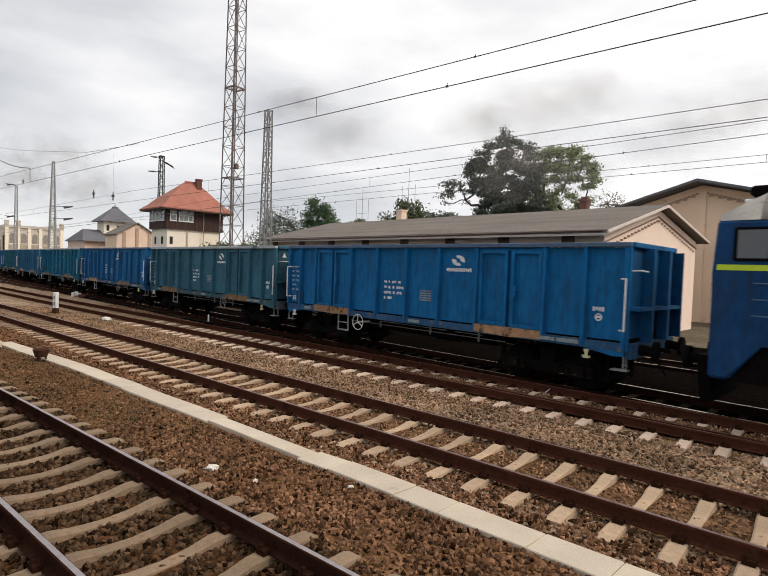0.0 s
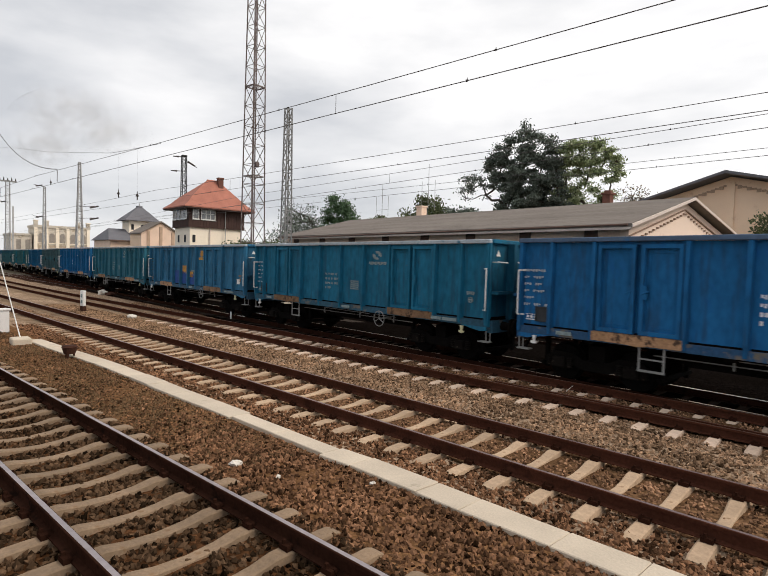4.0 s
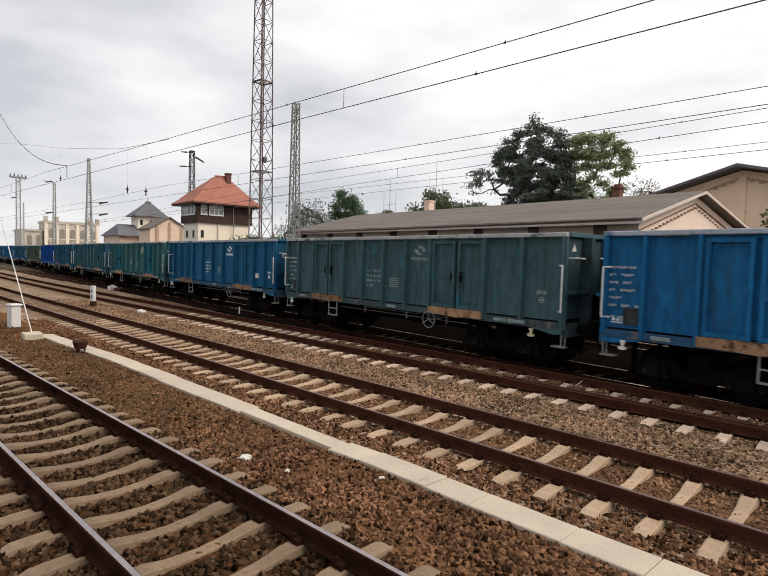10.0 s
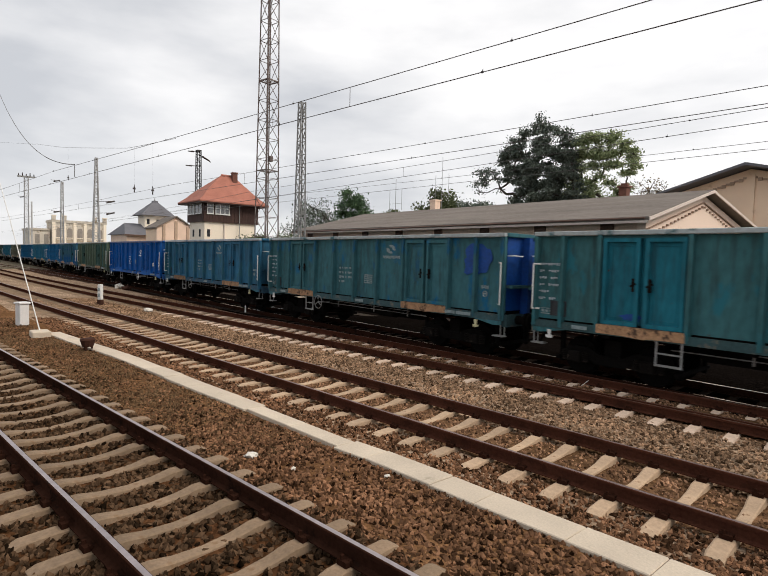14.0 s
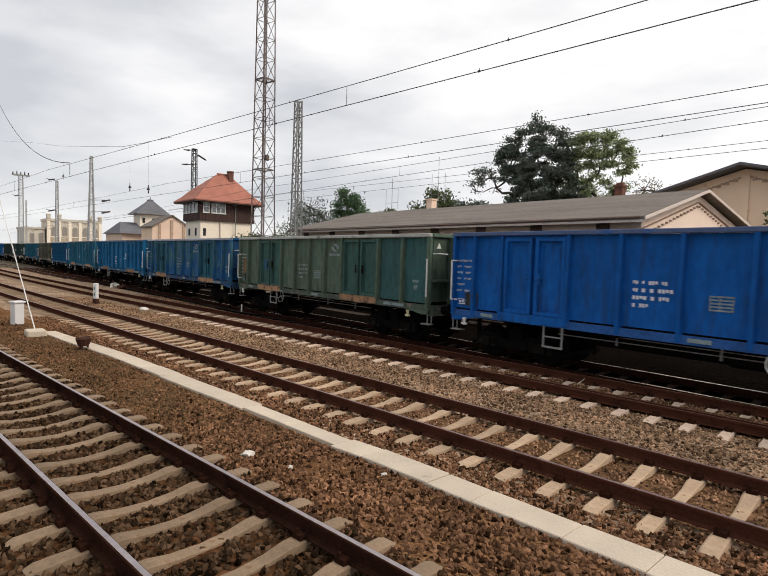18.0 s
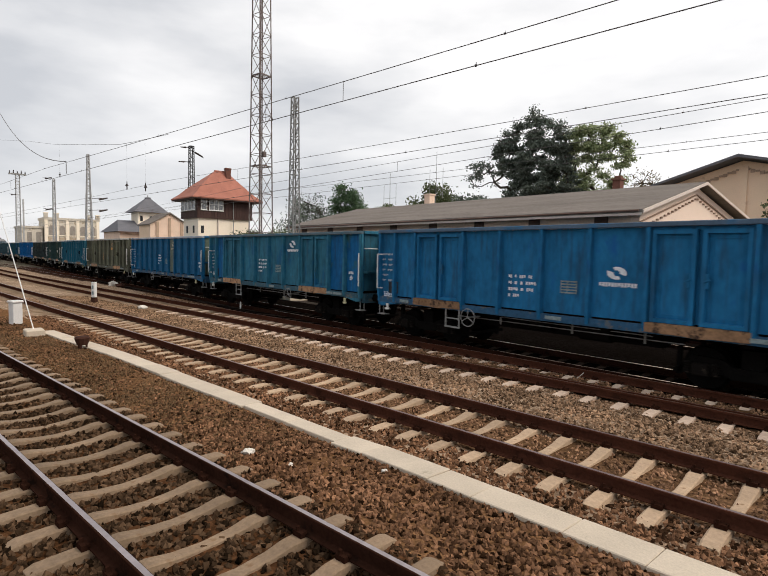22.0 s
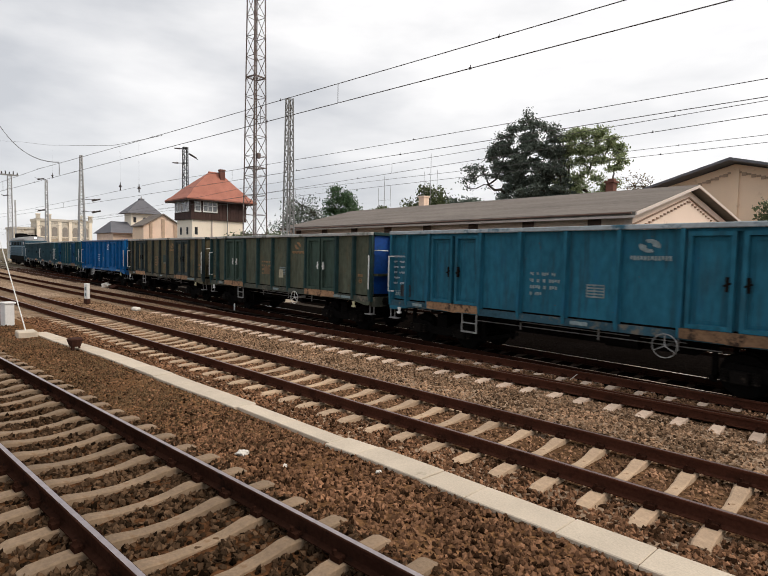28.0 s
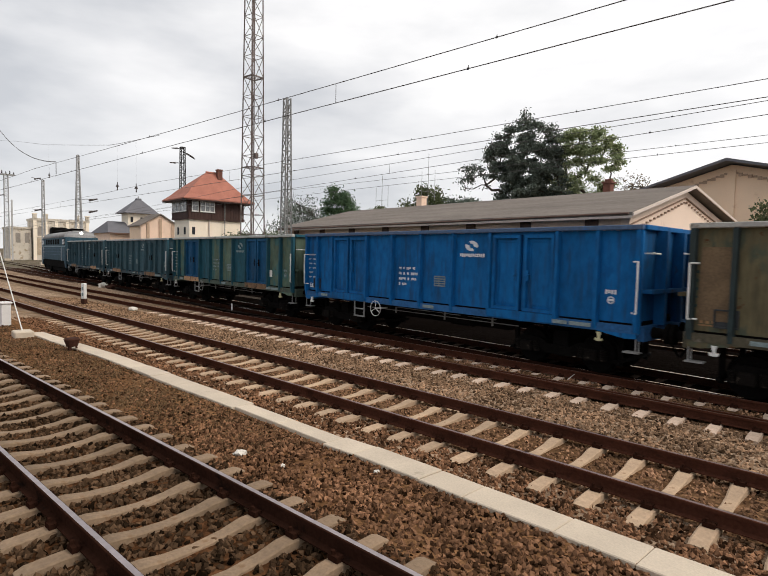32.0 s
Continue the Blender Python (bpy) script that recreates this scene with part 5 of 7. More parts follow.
def sleeper_mesh():
    """Pre-stressed concrete sleeper: deep under the rails, waisted and hollowed in the middle."""
    bm = bmesh.new()
    prof = [(-1.30, -0.215, 0.10), (-1.22, -0.185, 0.105), (-0.98, -0.178, 0.105), (-0.52, -0.178, 0.10), (-0.3, -0.215, 0.088), (0, -0.232, 0.082), (0.3, -0.215, 0.088), (0.52, -0.178, 0.10), (0.98, -0.178, 0.105), (1.22, -0.185, 0.105), (1.30, -0.215, 0.10)]
    rings = []
    for y, z, w in prof:
        w *= 0.88
        rings.append([bm.verts.new(p) for p in ((-w * 1.35, y, -0.36), (-w, y, z - 0.012), (-w + 0.02, y, z), (w - 0.02, y, z), (w, y, z - 0.012), (w * 1.35, y, -0.36))])
    for a, b in zip(rings, rings[1:]):
        for i in range(5):
            bm.faces.new((a[i], a[i + 1], b[i + 1], b[i]))
    bm.faces.new(rings[0])
    bm.faces.new(rings[-1][::-1])
    return data("sleeper", bm)


def clips_mesh():
    bm = bmesh.new()
    for yr in (-0.7525, 0.7525):
        for s in (-1, 1):
            box(bm, -0.06, 0.06, yr + s * 0.10 - 0.03, yr + s * 0.10 + 0.03, -0.18, -0.125)
            tube(bm, (-0.02, yr + s * 0.105, -0.14), (-0.02, yr + s * 0.105, -0.085), 0.02, 0.02, 6)
            tube(bm, (-0.07, yr + s * 0.07, -0.14), (0.07, yr + s * 0.07, -0.13), 0.018, 0.018, 5)
    return data("rail_fastenings", bm)


SLEEPER, CLIPS = sleeper_mesh(), clips_mesh()


def track(name, label, yf, z, x0, x1, head, sleeper_m, phase=0.0, web=RUST, clip_range=(-16, 6), polished=(8,), far_m=False):
    t = thing(name, label, "railway track", kind="structure")
    xs, x = [], x0
    while x < x1:
        xs.append(x)
        x += 2.0 if x < -40 else 1.0
    xs.append(x1)
    for off in (-0.7525, 0.7525):
        me = data("rail", rail_bm(yf, off, z, xs, polished))
        me.materials.append(web)
        me.materials.append(head)
        r = new("rail", me)
        r.parent = t
    n = 0
    x = x1 - 0.3 + phase
    while x > max(x0, -110) and n < 300:
        s = part("sleeper", SLEEPER, CONCRETE_WORN if far_m and x < -20 - 9 * random.random() else sleeper_m, t)
        s.matrix_basis = pose(x + random.uniform(-0.02, 0.02), yf(x), z + random.uniform(-0.012, 0.004), 0, 0, math.degrees(math.atan2(yf(x + 1) - yf(x - 1), 2)) + random.uniform(-0.6, 0.6))
        if clip_range[0] < x < clip_range[1]:
            part("rail_fastenings", CLIPS, RUST, s)
        x -= 0.6
        n += 1
    return t


track("track_1", "railway track with shiny rails on concrete sleepers", y_a, Z_A, -120, 12, RAIL_GREY, CONCRETE_WORN, 0.31, polished=(7, 8))
track("track_2", "railway track with rusty rails on pale concrete sleepers", y_b, Z_B, -260, 14, RAIL_USED, CONCRETE, 0.13, RUST_WARM, polished=(7, 8), far_m=True)
track_c = track("track_3", "railway track with rust-brown rails on concrete sleepers", y_c, Z_C, -260, 14, RAIL_DULL, CONCRETE_PALE, 0.165, RUST_WARM, far_m=True)
# dark sleepers here carry the shade beneath the train in their colour
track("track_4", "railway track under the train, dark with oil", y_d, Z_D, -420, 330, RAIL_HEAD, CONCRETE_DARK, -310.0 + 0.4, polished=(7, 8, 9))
check = data("check_rail", rail_bm(y_c, -0.60, Z_C + 0.004, [-7.5 + 0.5 * k for k in range(43)]))
check.materials.append(RUST_WARM)
check.materials.append(RAIL_DULL)
check_rail = tagged(new("check_rail", check), "rust-brown check rail inside the running rail")
check_rail.parent = track_c
for k in range(6):
    part("spacer_block", B(-6.9 + 2.4 * k, -6.72 + 2.4 * k, y_c(-6.8 + 2.4 * k) - 0.72, y_c(-6.8 + 2.4 * k) - 0.63, -0.17, -0.09), RUST, track_c)

track("track_6", "rusty siding running out of the fourth track", lambda x: y_d(x) - (-42 - x) * 0.085, Z_D, -150, -52, RAIL_USED, CONCRETE_DARK, 0.1, RUST_WARM, (0, 0), polished=(7, 8, 9))
track("track_5", "railway track beyond the train with worn rails on dark sleepers", lambda x: 19.3, Z_D, -70, 24, RAIL_HEAD, CONCRETE_DARK, 0.2, RUST, (0, 0), polished=(7, 8, 9))


SLEEPER_LINES = ((y_a, 12.01, 0.108), (y_b, 13.83, 0.069), (y_c, 13.865, 0.071))


# loose stones, the nearest stretch as real pieces
def stones(name, label, count, xr, inside, material, size, seed):
    rng = np.random.default_rng(seed)
    ico = np.array([(0, 0, 1), (0.9, 0, 0.1), (0.25, 0.85, 0), (-0.75, 0.5, 0.1), (-0.7, -0.55, 0), (0.3, -0.85, 0.1), (0, 0, -0.8)])
    tri = np.array([(0, 1, 2), (0, 2, 3), (0, 3, 4), (0, 4, 5), (0, 5, 1), (6, 2, 1), (6, 3, 2), (6, 4, 3), (6, 5, 4), (6, 1, 5)])
    vs, fs, k = [], [], 0
    while k < count:
        x = xr[1] - (xr[1] - xr[0]) * rng.random() ** 1.25
        y = rng.uniform(-1, 13.2)
        if not inside(x, y):
            continue
        if any(abs(y - yf(x)) < 1.17 and abs(((x - x0 + (y - yf(x)) * sl + 0.3) % 0.6) - 0.3) < 0.115 and rng.random() < 0.97 for yf, x0, sl in SLEEPER_LINES):
            continue
        s = size * rng.uniform(0.55, 1.35)
        q = Euler(rng.uniform(0, 6.28, 3)).to_matrix()
        p = (ico * rng.uniform(0.7, 1.2, (7, 1)) * (s, s * 0.75, s * 0.6)) @ np.array(q).T
        vs.append(p + (x, y, ground_z(x, y) + s * 0.12))
        fs.append(tri + 7 * k)
        k += 1
    me = bpy.data.meshes.new(name)
    me.from_pydata(np.concatenate(vs).tolist(), [], np.concatenate(fs).tolist())
    me.materials.append(material)
    return tagged(new(name, me), label, "ballast", kind="stuff")


TROUGH_X = (-21.0, -18.3, -16.6, -15.0, -13.5, -12.0, -11.0, -10.0, -9.2, -8.2, -7.4, -6.3, -5.6, -5.0, -4.4, -3.6, 2.0)
TROUGH_Y = (3.30, 3.60, 3.85, 4.05, 4.18, 4.29, 4.36, 4.45, 4.54, 4.575, 4.65, 4.725, 4.82, 4.87, 4.92, 4.96, 5.45)


def trough_y(x):
    return float(np.interp(x, TROUGH_X, TROUGH_Y))


def in_rusty(x, y):
    return (y_a(x) + 1.1 < y < trough_y(x) - 0.2 and not (in_fine(x, y) and math.sin(x * 12.9 + y * 78.2) * 43758 % 1 < min(0.88, (-6.5 - x) * 0.28))) or (trough_y(x) + 0.2 < y < y_b(x) - 0.9)


def in_grey(x, y):
    return y_b(x) + 0.85 < y < y_c(x) - 0.85 or y_c(x) + 0.9 < y < y_d(x) - 1.75


def in_brown(x, y):
    return abs(y - y_b(x)) < 0.9 or y_c(x) - 0.9 < y < y_c(x) + 0.9


def in_dark(x, y):
    return x * -0.09 - 0.4 < y < y_a(x) + 1.25


def in_fine(x, y):
    return y_a(x) + 0.8 < y < trough_y(x) - 0.2 and x < -6.5


stones("ballast_stones", "grey-brown crushed ballast stones", 36000, (-36, 3), in_grey, STONES, 0.046, 5)
stones("brown_ballast_stones", "dark brown crushed stones between the rails", 25000, (-36, 4), in_brown, STONES_BROWN, 0.036, 7)
stones("fine_rusty_stones", "fine soil-stained gravel beside the trough", 16000, (-26, -6.5), in_fine, STONES_FINE, 0.028, 8)
stones("rusty_ballast_stones", "rust-brown crushed ballast stones", 27000, (-26, 2), in_rusty, STONES_RUSTY, 0.045, 6)

stones("dark_ballast_stones", "dark brown crushed stones round the rails", 20000, (-26, 2), in_dark, STONES_DARK, 0.05, 9)

# withered weeds creeping over the fine gravel, thickest beside the ground lamp
WEED = leaf_mat("withered_weeds", (0.075, 0.046, 0.020), (0.24, 0.150, 0.072))


def weeds(count, seed):
    rng = np.random.default_rng(seed)
    vs = []
    while len(vs) < count:
        x = rng.uniform(-21, -7.5)
        lo, hi = y_a(x) + 1.35, trough_y(x) - 0.3
        y = rng.uniform(lo, hi)
        if noise.noise((x * 0.55, y * 0.9, 4.0)) + 0.25 - 0.5 * max(0.0, (x + 10.5) / 3) < rng.uniform(-0.1, 0.35):
            continue
        a, h, w = rng.uniform(0, 6.28), rng.uniform(0.012, 0.038), rng.uniform(0.008, 0.02)
        d, t = np.array((math.cos(a), math.sin(a), 0)), np.array((-math.sin(a), math.cos(a), 0))
        p = np.array((x, y, ground_z(x, y) + 0.005))
        vs.append((p - t * w, p + t * w, p + d * h * 0.9 + (0, 0, h)))
    me = bpy.data.meshes.new("weeds")
    me.from_pydata(np.concatenate(vs).tolist(), [], np.arange(3 * len(vs)).reshape(-1, 3).tolist())
    me.materials.append(WEED)
    return tagged(new("weeds", me), "low withered weeds on brown gravel", "weeds", kind="stuff")


weeds(4200, 31)

# ---- concrete cable trough beside the second track ----
trough = thing("cable_trough", "pale concrete cable trough with flat lids", "cable trough", kind="structure")
JOINTS = (2.0, 0.5, -0.7, -1.9, -2.7, -3.8, -4.45, -5.6, -6.2, -7.4, -8.7, -9.8, -10.9, -12.0, -13.1, -14.2, -15.3, -16.4, -17.5, -18.6, -19.6, -20.6)
for xb, xa in zip(JOINTS, JOINTS[1:]):
    lid = bmesh.new()
    w = (0.165 if -9.0 < (xa + xb) / 2 < -6.0 else 0.22) + random.uniform(-0.008, 0.008)
    top_z, shift = -0.118 + random.uniform(-0.01, 0.008), random.uniform(-0.012, 0.012)
    gap = 0.004
    pts = [(xa + gap, trough_y(xa) - w), (xb - gap, trough_y(xb) - w), (xb - gap, trough_y(xb) + w), (xa + gap, trough_y(xa) + w)]
    lo = [lid.verts.new((a, b + shift, -0.3)) for a, b in pts]
    hi = [lid.verts.new((a, b + shift, top_z + random.uniform(-0.004, 0.004))) for a, b in pts]
    for i in range(4):
        lid.faces.new((lo[i], lo[(i + 1) % 4], hi[(i + 1) % 4], hi[i]))
    lid.faces.new(hi)
    lid.faces.new(lo[::-1])
    part("lid", bevel(lid, 0.01), TROUGH, trough)

# ---- lineside things ----
post = thing("distance_post", "short white-topped concrete post with a brown foot", "post", m=pose(-31.1, 7.25, -0.22, 0, 0, 30))
part("shaft", bevel(B(-0.12, 0.12, -0.09, 0.09, 0.27, 1.08), 0.025), WHITE_STEEL, post)
part("foot", bevel(B(-0.135, 0.135, -0.105, 0.105, -0.1, 0.267), 0.02), DWARF, post)
for z in (0.72, 0.42):
    part("number_plate", B(-0.05, 0.05, -0.097, -0.091, z, z + 0.18), MARK_FADED, post)

dwarf = thing("ground_lamp", "small rusty cast-iron ground lamp on three short legs", "lamp", m=pose(-16.6, 3.55, -0.22))
part("housing", tube(bmesh.new(), (0, 0, 0.17), (0, 0, 0.36), 0.14, 0.2, 10), DWARF, dwarf)
part("cap", tube(bmesh.new(), (0, 0, 0.36), (0, 0, 0.4), 0.21, 0.16, 10), DWARF, dwarf)
for k in range(3):
    a = radians(90 + 120 * k)
    part("leg", bar(bmesh.new(), (0.13 * math.cos(a), 0.13 * math.sin(a), -0.08), (0.1 * math.cos(a), 0.1 * math.sin(a), 0.19), 0.045), DWARF, dwarf)

stake = thing("leaning_stake", "thin white pole leaning from a concrete block", "pole", m=pose(-20.0, 2.92, -0.24))
part("block", bevel(B(-0.32, 0.32, -0.26, 0.26, -0.05, 0.27), 0.03), TROUGH, stake)
part("pole", tube(bmesh.new(), (-0.1, 0, 0.26), (-1.72, -0.87, 5.1), 0.018, 0.012, 8), WHITE_STEEL, stake)

cab = thing("trackside_cabinet", "pale grey concrete cable cabinet with a flat lid", "cabinet", m=pose(-23.4, 2.86, -0.24, 0, 0, 20))
part("body", bevel(B(-0.16, 0.16, -0.16, 0.16, 0, 0.84), 0.015), CABINET_GREY, cab)
part("lid", bevel(B(-0.2, 0.2, -0.2, 0.2, 0.843, 0.92), 0.02), CABINET_GREY, cab)
part("foot", bevel(B(-0.24, 0.24, -0.24, 0.24, -0.06, -0.003), 0.01), TROUGH, cab)


def rock(x, y, s, material, label, seed):
    bm = bmesh.new()
    bmesh.ops.create_icosphere(bm, subdivisions=2, radius=s)
    for v in bm.verts:
        v.co *= 0.75 + 0.5 * noise.noise(v.co * (2.2 / s) + Vector((seed, 0, 0)))
        v.co.z *= 0.6
    me = data("stone", bm)
    me.materials.append(material)
    o = tagged(new("stone", me), label, "stone", "pale stones on the ballast")
    o.location = (x, y, ground_z(x, y) + s * 0.3)


rock(-6.58, 3.41, 0.115, RUBBLE, "pale crumpled lump lying on rusty ballast", 1)
rock(-5.9, 3.65, 0.05, RUBBLE, "small pale stone on rusty ballast", 2)
rock(-27.1, 8.42, 0.27, RUBBLE, "pale broken stone beside the third track", 3)
rock(-8.9, 4.25, 0.05, DWARF, "small dark lump on the cable trough", 4)
rock(-44.6, 11.75, 0.5, RUBBLE, "low pale rubble beside the third track", 5)
rock(-43.3, 11.9, 0.42, DWARF, "dark heap beside the pale rubble", 7)
rock(-5.0, 4.5, 0.05, RUBBLE, "small pale stone beside the trough", 6)
marker = thing("marker_peg", "small white marker peg in the ballast", "peg", m=pose(-24.7, 12.35, -0.25))
part("peg", tube(bmesh.new(), (0, 0, 0), (0, 0, 0.32), 0.04, 0.035, 8), WHITE_STEEL, marker)
part("tip", tube(bmesh.new(), (0, 0, 0.32), (0, 0, 0.36), 0.035, 0.01, 8), WHITE_STEEL, marker)


splinter = thing("splinter", "thin white splinter of wood leaning on the sleepers", "stick", m=pose(-6.22, 11.68, -0.21))
part("stick", bar(bmesh.new(), (-0.06, 0, 0), (0.1, 0.02, 0.16), 0.02, 0.012), WHITE_STEEL, splinter)


# ---- lattice masts ----
def lattice(name, label, x, y, z_top, w0, w1, material, step, turn=0.0, leg=0.09, lace=0.04, base_z=-0.3):
    t = thing(name, label, "mast", m=pose(x, y, base_z, 0, 0, turn))
    H = z_top - base_z
    at = lambda z: w0 + (w1 - w0) * z / H
    for sx, sy in ((-1, -1), (1, -1), (1, 1), (-1, 1)):
        part("leg", bar(bmesh.new(), (sx * at(0) / 2, sy * at(0) / 2, 0), (sx * at(H) / 2, sy * at(H) / 2, H), leg), material, t)
    bm = bmesh.new()
    z, flip = 0.0, False
    while z < H - 0.05:
        z2 = min(H, z + step)
        a, b = at(z) / 2, at(z2) / 2
        c0 = [(-a, -a, z), (a, -a, z), (a, a, z), (-a, a, z)]
        c1 = [(-b, -b, z2), (b, -b, z2), (b, b, z2), (-b, b, z2)]
        for i in range(4):
            j = (i + 1) % 4
            bar(bm, c0[j if flip else i], c1[i if flip else j], lace)
            bar(bm, c1[i], c1[j], lace)
        z, flip = z2, not flip
    tagged(part("bracing", bm, material, t), kind="stuff")
    return t


tower = lattice("floodlight_mast", "tall rusty lattice floodlight mast", -36.7, 20.0, 32.0, 1.3, 0.72, MAST_STEEL, 1.45, 12, 0.085, 0.035)
for z in (9.3, 15.9, 23.0):
    pf = bmesh.new()
    wz = 0.62 - 0.008 * z
    for a in (-wz, wz):
        bar(pf, (a, -wz, z), (a, wz, z), 0.06)
        bar(pf, (-wz, a, z), (wz, a, z), 0.06)
    for k in range(5):
        a = -wz + 2 * wz * (k + 0.5) / 5
        bar(pf, (a, -wz, z), (a, wz, z), 0.05, 0.02)
    part("platform", pf, MAST_STEEL, tower, "slatted steel landing")
ld = bmesh.new()
for a in (-0.06, 0.2):
    bar(ld, (a, -0.12, 0), (a, -0.12, 31), 0.04)
for k in range(88):
    bar(ld, (-0.06, -0.12, 0.3 + 0.35 * k), (0.2, -0.12, 0.3 + 0.35 * k), 0.02)
part("ladder", ld, MAST_STEEL, tower, "narrow steel ladder inside the mast")
part("lamp", bevel(B(0.45, 0.75, -0.4, -0.1, 9.9, 10.3), 0.04), MAST_STEEL, tower)
part("foot", B(-1.2, 1.2, -1.2, 1.2, -0.3, 0.25), TROUGH, tower)

POLE_H = [(-27.7, 17.3, 11.75, 0.56, 0.30), (-76.7, 17.4, 14.5, 0.95, 0.2), (-110.1, 19.5, 14.6, 0.55, 0.3), (-149.8, 19.3, 19.5, 0.95, 0.75)]
for x, y, zt, a, b in POLE_H:
    # masts far off take a paler steel, distance haze put into its colour
    p = lattice("catenary_mast", "grey lattice steel catenary mast", x, y, zt, a, b, GALV if x > -40 else GALV_HAZE, 0.75, 0, 0.075 if x > -40 else 0.10, 0.035 if x > -40 else 0.05)
    part("foot", B(-0.6, 0.6, -0.6, 0.6, -0.2, 0.5), TROUGH, p)
    for za in ((8.7, 7.2) if x == -76.7 else (14.4, 9.0) if x == -110.1 else (14.3,) if x < -140 else ()):
        part("cantilever", bar(bmesh.new(), (0, 0, za + 0.55), (0, 1.9 if x == -76.7 else -1.7, za + 0.75), 0.06), INSULATOR, p)
        part("insulator", tube(bmesh.new(), (0, 1.2 if x == -76.7 else -1.3, za + 0.5), (0, 2.2 if x == -76.7 else -0.3, za + 0.78), 0.12, 0.09, 8), INSULATOR, p)
    if x < -140:
        part("crossarm", B(-0.3, 0.3, -1.7, 1.7, zt + 0.0, zt + 0.3), GALV, p)
        for k in range(5):
            part("insulator", tube(bmesh.new(), (0, -1.5 + 0.75 * k, zt + 0.3), (0, -1.5 + 0.75 * k, zt + 0.85 + 0.2 * (k % 2)), 0.14, 0.08, 8), INSULATOR, p)
        part("stay", bar(bmesh.new(), (0, 1.0, 0), (0, 1.0, zt - 5.5), 0.3), GALV_HAZE, p)
anchor = lattice("power_mast", "dark lattice mast with insulator arms behind the signal box", -71.15, 28.5, 16.3, 0.75, 0.5, MAST_DARK, 0.7, 0, 0.09, 0.04)
part("cap", B(-0.3, 0.3, -0.3, 0.3, 16.6, 16.72), MAST_DARK, anchor)
for z, ya in ((16.5, -1.45), (14.6, -1.7)):
    part("crossarm", bar(bmesh.new(), (0, ya, z - 0.1), (0, 0.2, z + 0.02), 0.09), MAST_DARK, anchor)
    part("insulator", tube(bmesh.new(), (0, ya, z - 0.12), (0, ya + 0.75, z - 0.06), 0.05, 0.12, 8), INSULATOR, anchor)
part("crossarm", bar(bmesh.new(), (0, 0, 16.1), (0, 1.7, 15.35), 0.08), MAST_DARK, anchor)
part("insulator", tube(bmesh.new(), (0, 0.5, 15.95), (0, 1.5, 15.5), 0.13, 0.11, 8), INSULATOR, anchor)

# ---- overhead wires ----


def wire(label, pts, r=0.012, name="overhead_wire"):
    bm = bmesh.new()
    rings = []
    for p in pts:
        up, side = Vector((0, 0, 1)), Vector((0, 1, 0))
        if abs(pts[-1][2] - pts[0][2]) > abs(pts[-1][0] - pts[0][0]):
            up = Vector((1, 0, 0))
        rings.append([bm.verts.new(Vector(p) + r * (math.cos(2 * math.pi * k / 5) * up + math.sin(2 * math.pi * k / 5) * side)) for k in range(5)])
    for a, b in zip(rings, rings[1:]):
        for k in range(5):
            bm.faces.new((a[k], a[(k + 1) % 5], b[(k + 1) % 5], b[k]))
    me = data(name, bm)
    me.materials.append(WIRE)
    return tagged(new(name, me), label, "wire", "overhead wires")


def span(y0, s, z0, x0, x1, sag, x_sup, gap=60.0):
    pts = []
    x = x0
    while x <= x1:
        u = ((x - x_sup) / gap) % 1.0
        pts.append((x, y0 + s * x, z0 - sag * 4 * u * (1 - u)))
        x += 4.0
    return pts


CATENARY = [(7.26, 0.092, 5.60, 6.02, "second"), (11.70, 0.066, 5.59, 5.98, "third"), (13.6, -0.03, 5.78, 6.14, "train"), (17.6, 0.03, 5.90, 6.17, "outer")]


def clamp(parent, x, y, z, s):
    """A small dropper clamp with its bolt, gripping a wire."""
    bm = bmesh.new()
    box(bm, x - s, x + s, y - 0.6 * s, y + 0.6 * s, z - 0.7 * s, z + 0.9 * s)
    tube(bm, (x, y, z + 0.7 * s), (x + 0.5 * s, y, z + 2.6 * s), 0.35 * s, 0.25 * s, 5)
    part("clamp", bm, INSULATOR, parent)


for y0, s, zc, zm, words in CATENARY:
    sag_at = lambda x: zm + 0.12 - 0.2 * 4 * (((x + 28) / 65) % 1.0) * (1 - ((x + 28) / 65) % 1.0)
    contact = wire("taut copper contact wire over the " + words + " track", span(y0, s, zc, -160, 40, 0.0, 0), 0.008)
    carrier = wire("sagging dark catenary wire over the " + words + " track", span(y0, s, zm + 0.12, -160, 40, 0.2, -28, 65), 0.0075)
    for k in range(13):
        x = -62 + 5.6 * k + 0.7 * math.sin(5 * k + y0)
        clamp(contact, x, y0 + s * x, zc, 0.019)
        clamp(carrier, x + 0.5, y0 + s * (x + 0.5), sag_at(x + 0.5), 0.016)
    for k in range(8):
        x = -148 + 23.0 * k + 3.0 * y0
        if x > 38:
            continue
        wire("thin dropper between the overhead wires", [(x, y0 + s * x, zc), (x, y0 + s * x, sag_at(x))], 0.006, "dropper")
x = -8.61
wire("thin dropper between the overhead wires", [(x, 7.26 + 0.092 * x, 5.60), (x, 7.26 + 0.092 * x, 5.96)], 0.006, "dropper")

